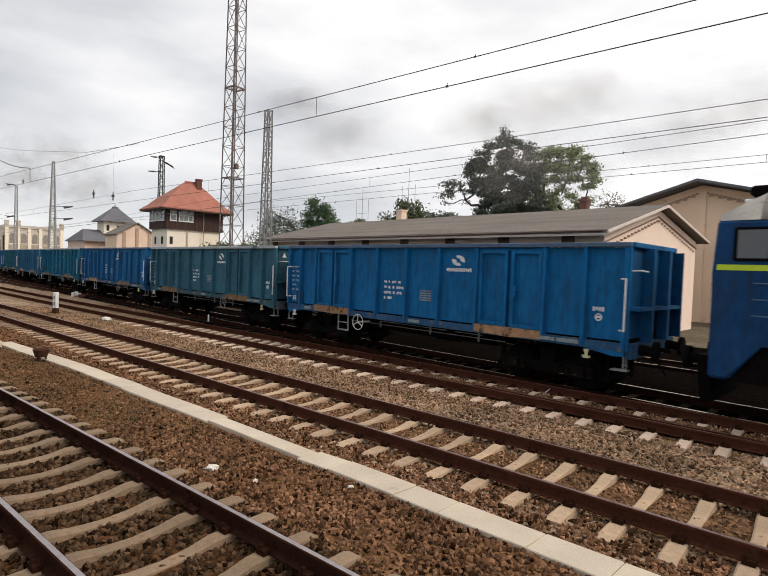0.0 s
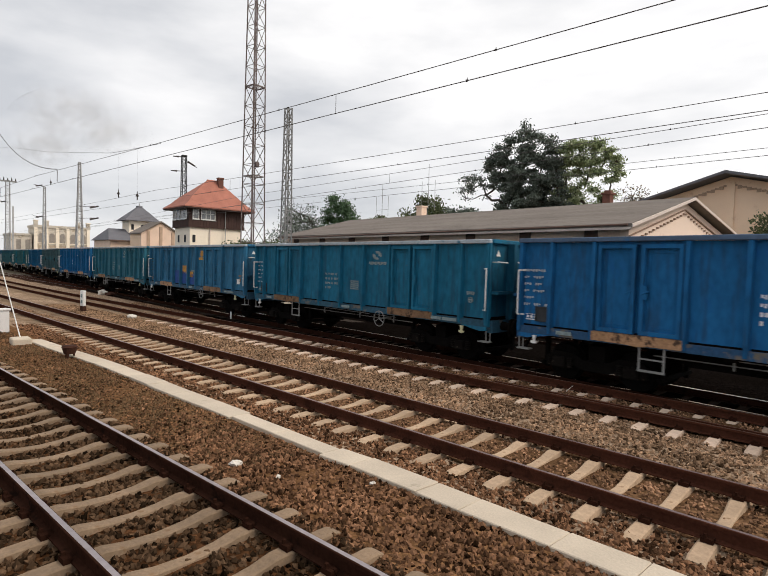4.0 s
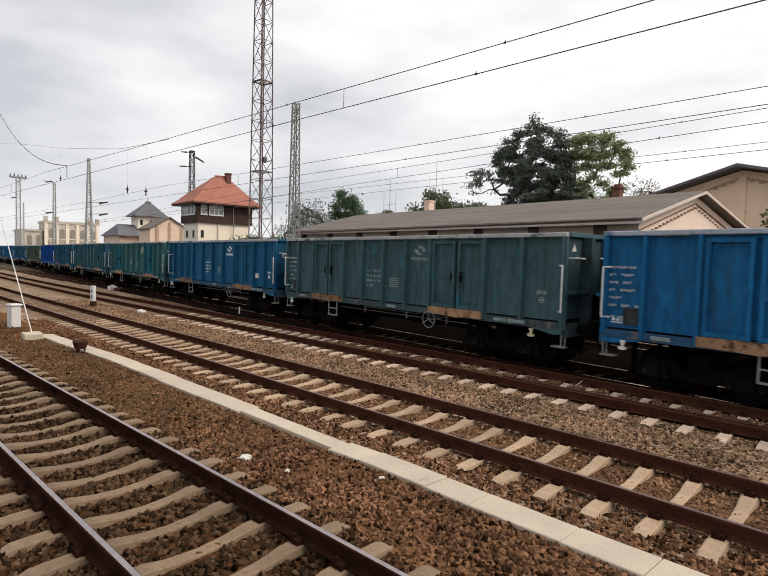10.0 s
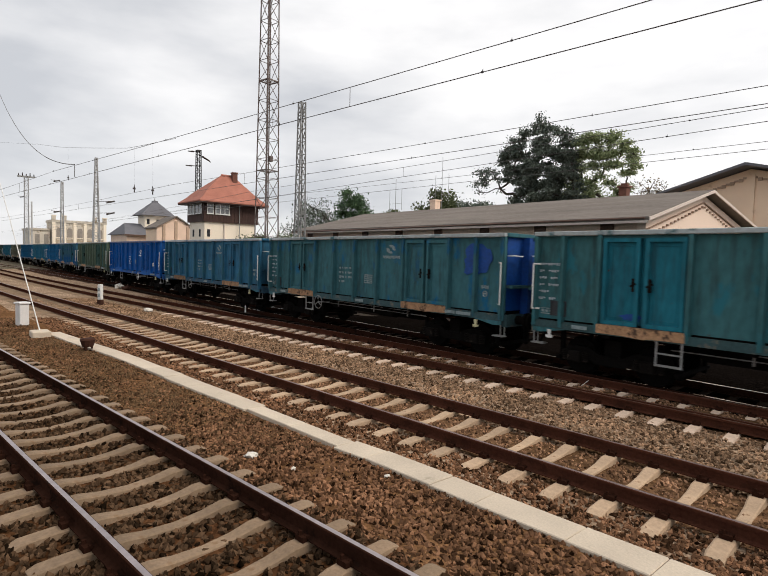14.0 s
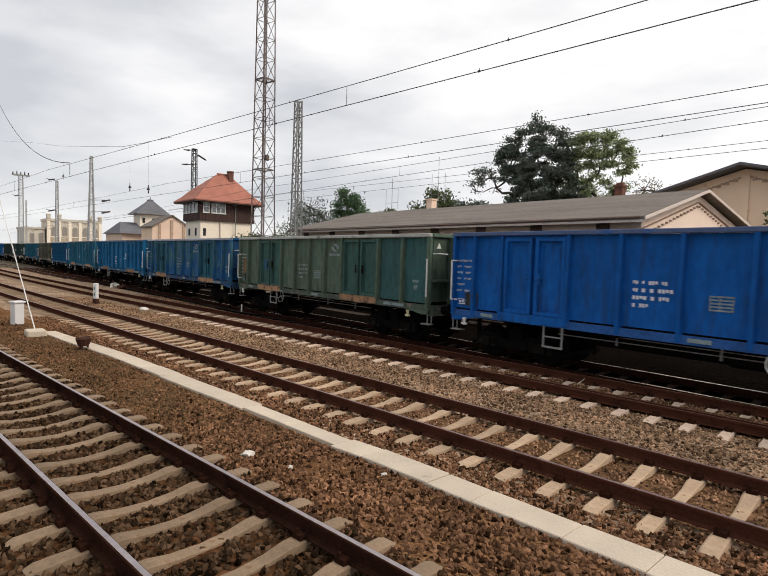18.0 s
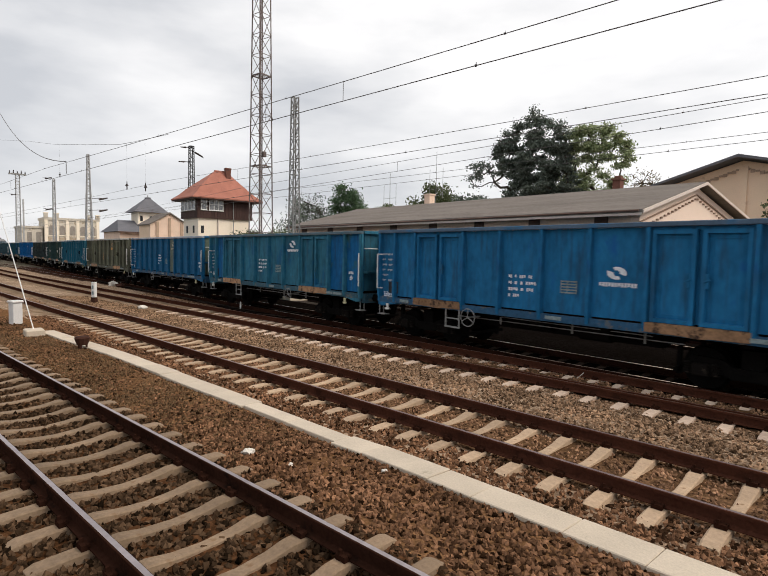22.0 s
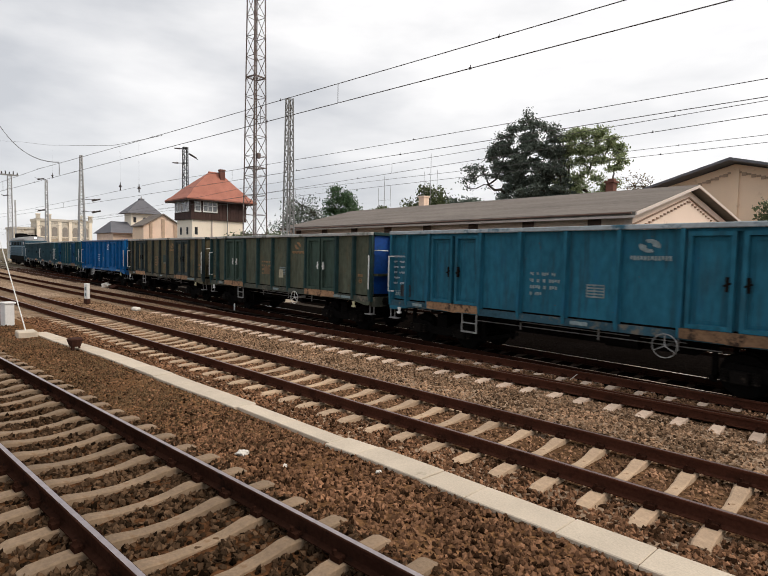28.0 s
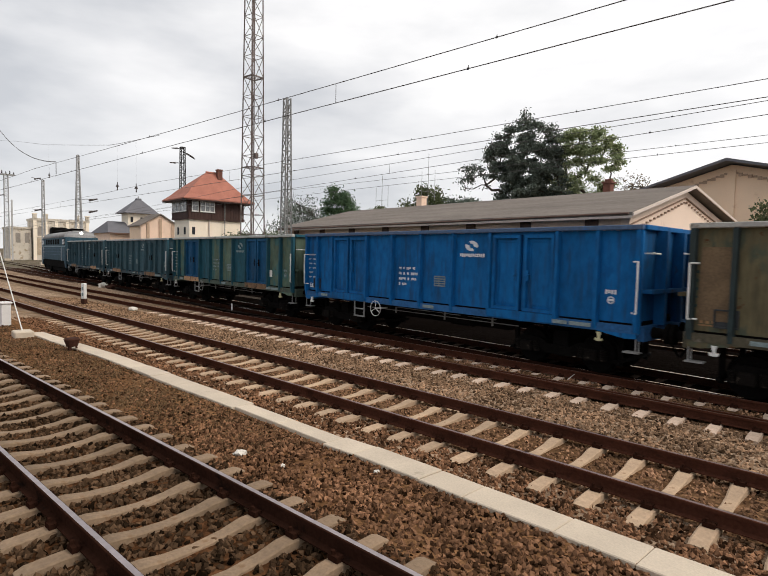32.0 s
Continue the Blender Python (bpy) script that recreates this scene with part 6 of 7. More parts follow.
# ---- goods shed ----
shed = thing("goods_shed", "long plastered goods shed with a low dark felt roof", "building")
XL, XR, Y0, Y1, ZE, YR, ZR = -36.0, -9.9, 22.7, 35.4, 4.55, 28.95, 6.3
part("wall", B(XL, XR - 0.173, Y0, Y0 + 0.35, -0.4, ZE + 0.05), PLASTER_DIRTY, shed, "dirty beige long wall")
part("wall", B(XL, XR - 0.173, Y1 - 0.35, Y1, -0.4, ZE + 0.35), PLASTER_DIRTY, shed)
part("gable", prism_x(bmesh.new(), [(Y0, -0.4), (Y0, ZE), (YR, ZR - 0.12), (Y1, ZE + 0.35), (Y1, -0.4)], XR - 0.17, XR + 0.18), PLASTER_PINK, shed, "pale pink plastered gable")
part("gable", prism_x(bmesh.new(), [(Y0, -0.4), (Y0, ZE), (YR, ZR - 0.12), (Y1, ZE + 0.35), (Y1, -0.4)], XL - 0.35, XL), PLASTER_DIRTY, shed)
for y_e, e_up in ((21.9, 0.0), (36.4, 0.4)):
    o = [(y_e, ZE - 0.1 + e_up), (y_e, ZE + 0.06 + e_up), (YR, ZR + 0.10), (YR, ZR - 0.06)]
    part("roof_slope", prism_x(bmesh.new(), o, XL - 0.2, XR + 0.62), ROOF_FELT, shed, "weathered dark felt roof")
    part("barge_board", prism_x(bmesh.new(), [(y_e, ZE - 0.1 + e_up), (y_e, ZE + 0.03 + e_up), (YR, ZR + 0.07), (YR, ZR - 0.06)], XR + 0.63, XR + 0.68), WOOD_TRIM, shed, "pale wooden barge board")
part("eaves_board", B(XL - 0.2, XR + 0.6, 21.88, 21.93, ZE - 0.19, ZE - 0.09), WOOD_TRIM, shed)
# added black band, keeps the view beneath the wagons in shade
part("plinth", B(XL, XR + 0.3, Y0 - 0.05, Y0 - 0.003, -0.4, 1.1), PLINTH_SHADE, shed, "sooty black plinth")
part("gutter", tube(bmesh.new(), (XL, 21.82, ZE - 0.08), (XR + 0.5, 21.82, ZE - 0.0), 0.04, 0.04, 8), RAFTER, shed)
for k in range(8):
    x = XL + 1.2 + k * 3.35
    part("rafter_end", B(x - 0.3, x + 0.3, Y0 - 0.06, Y0 - 0.002, 3.95, 4.5), RAFTER, shed)
for s, ye in ((0.0, Y0), (0.38, Y1)):
    for k in range(15):
        u = 0.08 + 0.9 * k / 14
        y = ye + (YR - ye) * u
        z = ZE + s + (ZR - ZE - s) * u - 0.70
        part("dentil", B(XR + 0.18, XR + 0.25, y - 0.08, y + 0.08, z - 0.035, z + 0.045), DENTIL, shed)
for s, ye in ((0.0, Y0), (0.38, Y1)):
    part("moulding", prism_x(bmesh.new(), [(ye, ZE - 0.43 + s), (ye, ZE - 0.38 + s), (YR, ZR - 0.48), (YR, ZR - 0.53)], XR + 0.18, XR + 0.25), DENTIL, shed)
ch = bmesh.new()
box(ch, -28.7, -28.15, 29.4, 29.95, 5.6, 7.1)
box(ch, -28.76, -28.09, 29.34, 30.01, 7.1, 7.2)
part("chimney", ch, PLASTER_DIRTY, shed, "pale rendered chimney")
ch = bmesh.new()
box(ch, -14.85, -14.4, 30.85, 31.3, 5.6, 7.15)
box(ch, -14.93, -14.32, 30.77, 31.4, 7.15, 7.25)
box(ch, -14.8, -14.45, 30.95, 31.25, 7.25, 7.4)
part("chimney", ch, BRICK, shed, "red brick chimney")

# ---- tall hall behind the shed ----
hall = thing("brick_hall", "tall ochre plastered hall with a shallow dark roof", "building")
HX0, HX1, HXM, HY, HZE, HZR = -17.3, -4.9, -11.3, 42.0, 7.75, 9.5
part("gable", prism(bmesh.new(), [(HX0 + 0.5, -0.4), (HX0 + 0.5, HZE), (HXM, HZR - 0.2), (HX1 - 0.5, HZE), (HX1 - 0.5, -0.4)], HY, HY + 0.4), PLASTER_OCHRE, hall, "ochre plastered gable")
part("wall", B(HX0 + 0.5, HX0 + 0.9, HY + 0.4, HY + 25, -0.4, HZE), PLASTER_OCHRE, hall)
part("wall", B(HX1 - 0.9, HX1 - 0.5, HY + 0.4, HY + 25, -0.4, HZE), PLASTER_OCHRE, hall)
for a in (HX0, HX1):
    part("roof_slope", prism(bmesh.new(), [(a, HZE - 0.08), (a, HZE + 0.08), (HXM, HZR + 0.08), (HXM, HZR - 0.1)], HY - 1.3, HY + 26), ROOF_SLATE, hall, "dark shallow roof")
for xp in (HXM - 0.2, HX0 + 0.5, HX1 - 1.0):
    part("pilaster", B(xp, xp + 0.5, HY - 0.12, HY - 0.002, -0.4, HZE + 0.5 if xp < HXM - 2 or xp > HXM + 2 else HZR - 0.6), PLASTER_OCHRE, hall)
for s, xe in ((1, HX0 + 0.6), (-1, HX1 - 0.6)):
    for k in range(20):
        u = 0.05 + 0.9 * k / 19
        xk = xe + (HXM - xe) * u
        zk = HZE + (HZR - HZE) * u - 0.75
        part("dentil", B(xk - 0.12, xk + 0.12, HY - 0.1, HY - 0.002, zk - 0.12 + 0.1 * (k % 2), zk + 0.1), DENTIL_PALE, hall)

# ---- signal box ----
sb = thing("signal_box", "signal box with brown boarded cabin and red hipped roof", "building")
KX, KY = -56.63, 23.4
AX, AY = -60.75, 29.45
part("lower_wall", B(AX, KX, KY, AY, -0.4, 6.12), PLASTER, sb, "cream plastered ground storey")
part("string_course", B(AX - 0.24, KX + 0.24, KY - 0.24, AY + 0.24, 6.12, 6.2), WOOD_BROWN, sb)
part("cabin", B(AX - 0.2, KX + 0.2, KY - 0.2, AY + 0.2, 6.2, 8.3), WOOD_BROWN, sb, "dark brown boarded cabin")
k = 0
while KY - 0.18 + k * 0.32 < AY - 0.1:
    yy = KY - 0.18 + k * 0.32
    top_z = 6.98 if yy < KY + 2.75 else 8.22
    part("board", bevel(B(KX + 0.203, KX + 0.235, yy, yy + 0.305, 6.21, top_z), 0.008), WOOD_BROWN, sb)
    k += 1
for k in range(13):
    part("board", bevel(B(AX - 0.18 + k * 0.345, AX + 0.15 + k * 0.345, KY - 0.235, KY - 0.203, 6.21, 6.98), 0.008), WOOD_BROWN, sb)


def cabin_window(face, a, b, sashes):
    """A white-framed cabin window on the east face (by y) or the south face (by x)."""
    put = (lambda d0, d1, u0, u1, z0, z1: (KX + 0.2 + d0, KX + 0.2 + d1, KY + u0, KY + u1, z0, z1)) if face == "east" else (lambda d0, d1, u0, u1, z0, z1: (AX + u0, AX + u1, KY - 0.2 - d1, KY - 0.2 - d0, z0, z1))
    pane = part("window", B(*put(0.004, 0.03, a, b, 7.04, 8.06)), GLASS_PALE, sb)
    fr = bmesh.new()
    for u in [a + (b - a) * q / sashes for q in range(sashes + 1)]:
        box(fr, *put(0.032, 0.075, u - 0.045, u + 0.045, 6.99, 8.12))
    for z in (7.02, 7.62, 8.08):
        box(fr, *put(0.032, 0.07, a, b, z - 0.04, z + 0.04))
    part("window_frame", fr, WHITE_STEEL, pane, "white window frame")
    part("window_sill", B(*put(0.03, 0.14, a - 0.08, b + 0.08, 6.93, 6.98)), WHITE_STEEL, pane)


cabin_window("east", 0.22, 0.85, 1)
cabin_window("east", 1.15, 2.7, 3)
cabin_window("south", 0.15, 1.9, 2)
cabin_window("south", 2.15, 3.9, 2)
for a in (1.1, 2.9):
    part("window", B(AX + a - 0.22, AX + a + 0.22, KY - 0.03, KY + 0.02, 4.5, 5.3), DARK_OPENING, sb)
part("window", B(KX - 0.02, KX + 0.03, KY + 0.3, KY + 0.62, 4.5, 5.3), DARK_OPENING, sb)
part("drainpipe", tube(bmesh.new(), (KX + 0.09, KY + 2.2, -0.3), (KX + 0.09, KY + 2.2, 6.1), 0.08, 0.08, 8), WOOD_TRIM, sb, "pale downpipe")
part("drainpipe", tube(bmesh.new(), (KX + 0.3, KY + 3.9, -0.3), (KX + 0.3, KY + 3.9, 8.1), 0.05, 0.05, 8), GALV, sb)
RX0, RX1, RY0, RY1 = AX - 1.1, KX + 1.1, KY - 1.0, AY + 1.1
rx, ry = (RX0 + RX1) / 2, (RY0 + RY1) / 2
rf = bmesh.new()
corners = ((-1, -1), (1, -1), (1, 1), (-1, 1))
levels = []
# the slopes flare out towards the eaves
for grow, z in ((1.0, 8.20), (1.0, 8.32), (0.80, 8.85), (0.62, 9.5)):
    levels.append([rf.verts.new((rx + sx * (RX1 - RX0) / 2 * grow, ry + sy * ((RY1 - RY0) / 2 * grow + 0.75 * (1 - grow)), z)) for sx, sy in corners])
tp = [rf.verts.new((rx, ry - 0.3, 11.6)), rf.verts.new((rx, ry + 1.15, 11.6))]
rf.faces.new(levels[0][::-1])
for lo, hi in zip(levels, levels[1:]):
    for i in range(4):
        rf.faces.new((lo[i], lo[(i + 1) % 4], hi[(i + 1) % 4], hi[i]))
m1 = levels[-1]
rf.faces.new((m1[0], m1[1], tp[0]))
rf.faces.new((m1[1], m1[2], tp[1], tp[0]))
rf.faces.new((m1[2], m1[3], tp[1]))
rf.faces.new((m1[3], m1[0], tp[0], tp[1]))
part("roof", rf, ROOF_RED, sb, "red clay tile hipped roof with flared eaves")
part("fascia", B(RX0 + 0.04, RX1 - 0.04, RY0 + 0.04, RY1 - 0.04, 8.08, 8.196), WOOD_BROWN, sb, "dark eaves soffit")
part("ridge", tube(bmesh.new(), (rx, ry - 0.33, 11.61), (rx, ry + 1.2, 11.61), 0.11, 0.11, 8), ROOF_RED, sb)
ch = bmesh.new()
box(ch, rx + 0.25, rx + 0.75, ry + 0.75, ry + 1.3, 10.4, 11.85)
box(ch, rx + 0.2, rx + 0.8, ry + 0.7, ry + 1.35, 11.85, 12.0)
part("chimney", ch, BRICK, sb)

# ---- far buildings at the left ----
far_tower = thing("water_tower", "cream tower building with a grey pyramid roof", "building")
tx, ty = -91.0, 29.8
part("wall", B(tx - 3.4, tx + 0.0, ty - 2.1, ty + 2.1, -0.4, 8.75), PLASTER, far_tower)
rf = bmesh.new()
e = [rf.verts.new(p) for p in ((tx - 4.2, ty - 2.9, 8.6), (tx + 0.8, ty - 2.9, 8.6), (tx + 0.8, ty + 2.6, 8.6), (tx - 4.2, ty + 2.6, 8.6))]
e2 = [rf.verts.new((tx - 1.7 + a * 0.45, ty + b * 0.45, 10.85)) for a, b in ((-1, -1), (1, -1), (1, 1), (-1, 1))]
rf.faces.new(e[::-1])
rf.faces.new(e2)
for i in range(4):
    rf.faces.new((e[i], e[(i + 1) % 4], e2[(i + 1) % 4], e2[i]))
part("roof", rf, ROOF_SLATE, far_tower, "dark grey pyramid roof")
part("lantern", bevel(B(tx - 2.1, tx - 1.3, ty - 0.4, ty + 0.4, 10.8, 11.15), 0.05), ROOF_SLATE, far_tower)
part("finial", tube(bmesh.new(), (tx - 1.7, ty, 11.1), (tx - 1.7, ty, 11.6), 0.12, 0.04, 6), GALV, far_tower)
for k in range(3):
    part("window", B(tx - 0.02, tx + 0.04, ty - 1.75 + 1.5 * k, ty - 1.35 + 1.5 * k, 7.15, 8.0), DARK_OPENING, far_tower)

annex = thing("gabled_annex", "ochre gabled annex with a dark roof edge", "building")
gx, gy0, gym, gy1 = -80.0, 26.0, 28.75, 31.5
part("gable", prism_x(bmesh.new(), [(gy0, -0.4), (gy0, 6.3), (gym, 7.85), (gy1, 6.3), (gy1, -0.4)], gx - 0.4, gx), PLASTER_DIRTY, annex)
for ye in (gy0 - 0.25, gy1 + 0.25):
    part("roof_slope", prism_x(bmesh.new(), [(ye, 6.1), (ye, 6.26), (gym, 8.08), (gym, 7.9)], gx - 5, gx + 0.3), ROOF_FELT, annex)
part("wall", B(gx - 4.8, gx - 0.4, gy0, gy0 + 0.35, -0.4, 6.2), PLASTER_OCHRE, annex)
for k in range(3):
    part("pilaster", B(gx, gx + 0.12, gy0 + 0.8 + 1.75 * k, gy0 + 1.2 + 1.75 * k, -0.4, 6.6 + (0.7 if k == 1 else 0)), DENTIL_PALE, annex)

low = thing("low_shed", "low shed with a grey slate roof", "building")
part("wall", B(-97.5, -88.5, 24.3, 31.5, -0.4, 5.35), PLASTER_DIRTY, low)
rf = bmesh.new()
e = [rf.verts.new(p) for p in ((-98.2, 23.9, 5.3), (-88.0, 23.9, 5.3), (-88.0, 32.0, 5.3), (-98.2, 32.0, 5.3))]
r0, r1 = rf.verts.new((-93.0, 25.2, 7.25)), rf.verts.new((-93.0, 32.0, 7.25))
for f in ((e[3], e[2], e[1], e[0]), (e[0], e[1], r0), (e[1], e[2], r1, r0), (e[2], e[3], r1), (e[3], e[0], r0, r1)):
    rf.faces.new(f)
part("roof", rf, ROOF_SLATE, low, "grey slate roof with a hipped end")
part("eaves_board", B(-88.0, -87.94, 23.9, 32.0, 5.14, 5.29), RAFTER, low)

hallf = thing("station_building", "long sand-coloured building with pilasters and small turrets", "building")
fx, fy0, fy1 = -158.0, 25.8, 38.2
part("wall", B(fx - 8, fx, fy0, fy1, -0.4, 9.6), PLASTER_SAND, hallf)
part("parapet", B(fx - 8.2, fx + 0.25, fy0 - 0.2, fy1 + 0.2, 9.6, 10.2), PLASTER_SAND, hallf)
for k in range(6):
    yy = fy0 + 0.3 + k * 2.36
    part("pilaster", B(fx, fx + 0.25, yy - 0.35, yy + 0.35, -0.4, 9.6), PLASTER, hallf)
    if k in (0, 1, 4, 5):
        part("turret", B(fx - 0.6, fx + 0.4, yy - 0.42, yy + 0.42, 10.2, 11.2), PLASTER_SAND, hallf)
        part("turret_cap", B(fx - 0.7, fx + 0.5, yy - 0.52, yy + 0.52, 11.2, 11.4), PLASTER, hallf)
for k in range(5):
    yy = fy0 + 1.48 + k * 2.36
    part("window", prism_x(bmesh.new(), [(yy - 0.6, 5.8), (yy + 0.6, 5.8), (yy + 0.6, 7.7), (yy + 0.3, 8.2), (yy - 0.3, 8.2), (yy - 0.6, 7.7)], fx - 0.05, fx + 0.03), DUSTY_GLASS, hallf)
    part("window_sill", B(fx, fx + 0.2, yy - 0.75, yy + 0.75, 5.6, 5.78), PLASTER, hallf)
for k in range(5):
    yy = fy0 + 1.48 + k * 2.36
    part("wall_panel", B(fx + 0.01, fx + 0.06, yy - 0.72, yy + 0.72, 1.0, 5.2), PLASTER_CRUMBLING, hallf, "bare brown patch of crumbling plaster")
wing = thing("station_wing", "lower sand-coloured wing of the station", "building")
part("wall", B(fx - 12, fx - 1, 21.0, 25.5, -0.4, 7.4), PLASTER_SAND, wing)
part("parapet", B(fx - 12.2, fx - 0.8, 20.8, 25.55, 7.4, 7.9), PLASTER_SAND, wing)
for k in range(2):
    part("window", B(fx - 1.02, fx - 0.96, 22.2 + 1.9 * k, 23.2 + 1.9 * k, 4.0, 6.4), DUSTY_GLASS, wing)


# ---- trees ----
def tree(label, x, y, blobs, trunk_h, leaves, leaf, material, seed, spread=0.55, base=-0.3, twigs=5):
    """blobs: (dx, dy, z, radius xy, radius z). Limbs run to each blob; leaves hang in clumps inside the blobs."""
    rng = np.random.default_rng(seed)
    t = thing("tree", label, "tree", m=pose(x, y, base))
    part("trunk", tube(bmesh.new(), (0, 0, 0), (0.1, 0, trunk_h), 0.32, 0.2, 10), BARK, t)
    lb = bmesh.new()
    top = Vector((0.1, 0, trunk_h * 0.97))
    order = sorted((Vector(b[:3]) for b in blobs), key=lambda p: (p - top).length)
    nodes, parent, load = [top], [None], [1]
    for p in order:
        up = min(range(len(nodes)), key=lambda k: (nodes[k] - p).length + 0.3 * (nodes[k] - top).length)
        nodes.append(p)
        parent.append(up)
        load.append(1)
    for k in range(len(nodes) - 1, 0, -1):
        load[parent[k]] += load[k]
    for k in range(1, len(nodes)):
        a, b = nodes[parent[k]], nodes[k]
        r0 = 0.035 * math.sqrt(load[k])
        pts = [a + (b - a) * f + Vector(rng.normal(size=3)) * 0.09 * (b - a).length * (0 < f < 1) for f in (0, 0.35, 0.7, 1)]
        for f, (p, q) in enumerate(zip(pts, pts[1:])):
            tube(lb, p, q, r0 * (1.25 - 0.15 * f), r0 * (1.1 - 0.15 * f), 6)
    for dx, dy, z, r, rz in blobs:
        for k in range(twigs):
            d = rng.normal(size=3)
            d /= np.linalg.norm(d)
            tube(lb, (dx, dy, z), (dx + d[0] * r * 0.8, dy + d[1] * r * 0.8, z + d[2] * rz * 0.8), 0.03, 0.012, 5)
    part("branchwork", lb, BARK, t)
    vol = np.array([b[3] ** 2 * b[4] for b in blobs])
    vol = vol / vol.sum()
    V = []
    for (dx, dy, z, r, rz), share in zip(blobs, vol):
        n_cl = max(5, int(11 * r))
        c = rng.normal(size=(n_cl, 3))
        c /= np.linalg.norm(c, axis=1)[:, None]
        c *= (rng.random((n_cl, 1)) ** 0.4)
        c = c * (r, r, rz) + (dx, dy, z)
        n = int(leaves * share)
        pick = rng.integers(0, n_cl, n)
        p = c[pick] + rng.normal(size=(n, 3)) * (spread, spread, spread * 0.6)
        a = rng.normal(size=(n, 3))
        a /= np.linalg.norm(a, axis=1)[:, None]
        b = np.cross(a, rng.normal(size=(n, 3)))
        b /= np.linalg.norm(b, axis=1)[:, None]
        s = leaf * rng.uniform(0.6, 1.3, (n, 1))
        V.append(np.stack([p - a * s, p + b * s * 0.5, p + a * s, p - b * s * 0.5], 1).reshape(-1, 3))
    V = np.concatenate(V)
    me = bpy.data.meshes.new("crown")
    me.from_pydata(V.tolist(), [], np.arange(len(V)).reshape(-1, 4).tolist())
    me.materials.append(material)
    cr = new("crown", me)
    cr.parent = t
    return t


tree("tall dark-leaved tree with a pointed crown", -30.6, 45.5, [
    (0.5, 0, 17.25, 0.2, 0.4), (0.55, 0, 16.6, 0.5, 0.4), (0.75, 0, 15.9, 0.95, 0.5), (-0.6, 0, 15.6, 0.8, 0.5), (1.9, 0.1, 15.6, 0.9, 0.5), (3.1, 0.2, 15.0, 0.75, 0.5), (3.7, 0.3, 14.2, 0.7, 0.8), (-1.8, 0, 15.0, 0.8, 0.5),
    (-2.8, 0, 14.5, 0.7, 0.5), (-3.0, -0.2, 13.4, 0.9, 0.8), (-1.2, 0, 13.8, 1.3, 0.9), (0.8, 0, 14.2, 1.4, 0.8), (2.4, 0.2, 13.2, 1.5, 1.1), (3.9, 0.3, 12.6, 0.9, 1.1), (0.2, 0, 12.0, 1.8, 1.2), (-2.2, 0, 12.0, 1.3, 1.0),
    (2.2, 0.2, 11.0, 1.8, 1.2), (4.1, 0.4, 10.7, 0.9, 1.1), (-0.4, 0, 10.3, 1.5, 1.1), (1.5, 0.3, 9.4, 2.3, 1.1), (4.5, 0.4, 9.2, 1.2, 0.8), (-1.5, 0, 9.2, 1.0, 0.5), (1.0, 0.5, 7.8, 3.2, 1.1),
    (-4.5, -0.5, 12.2, 0.6, 0.35), (-5.9, -0.6, 12.1, 0.7, 0.35), (-6.4, -0.6, 11.2, 0.4, 0.5), (-5.2, -0.6, 11.2, 0.7, 0.35), (-5.9, -0.7, 10.2, 0.25, 0.4), (-3.9, -0.5, 11.5, 0.5, 0.35), (-3.4, -0.5, 10.4, 0.25, 0.4)],
    5.5, 62000, 0.125, LEAF_DARK, 11, 0.27, twigs=7)
tree("broad green tree with an open crown", -24.0, 46.5, [
    (-2.0, 0, 14.2, 0.9, 0.5), (-0.7, 0, 14.4, 0.9, 0.5), (0.7, 0, 14.1, 0.9, 0.5), (1.7, 0, 13.4, 0.8, 0.5), (2.7, 0, 12.6, 0.7, 0.6), (2.8, 0, 11.5, 0.6, 0.5), (2.1, 0, 10.9, 0.6, 0.4), (1.3, 0, 11.8, 0.8, 0.4), (0.4, 0, 12.9, 1.1, 0.6),
    (-1.1, 0, 13.2, 1.0, 0.6), (-2.2, 0, 13.0, 0.7, 0.6), (0.8, 0, 10.3, 0.6, 0.4), (-1.9, 0, 11.7, 0.6, 0.4), (-2.0, 0, 10.6, 0.5, 0.4), (-0.9, 0.2, 9.5, 0.8, 0.4), (-2.0, 0.3, 9.0, 1.1, 0.6), (0.3, 0.3, 8.5, 0.9, 0.4), (-0.5, 0.4, 7.6, 2.0, 0.7), (-1.2, 0.2, 10.5, 0.7, 0.4), (-0.2, 0.3, 10.9, 0.6, 0.3), (1.5, 0.2, 9.5, 0.7, 0.5), (-1.0, 0.3, 12.0, 0.7, 0.4), (2.3, 0.2, 9.7, 0.4, 0.3), (1.0, 0.3, 8.7, 0.9, 0.4), (-3.0, 0.3, 9.6, 0.8, 0.9), (-2.9, 0.3, 11.0, 0.6, 0.7), (0.3, 0.2, 11.9, 0.6, 0.3)],
    8.0, 25000, 0.12, LEAF_GREEN, 12, 0.25, twigs=8)
tree("round green tree behind the shed", -47.0, 36.0, [(0, 0, 9.0, 1.6, 1.3), (-1.2, 0, 8.0, 1.3, 1.2), (1.3, 0, 7.8, 1.2, 1.1), (0, 0, 6.8, 2.3, 1.2)], 4.5, 9000, 0.13, LEAF_MID, 13, 0.34)
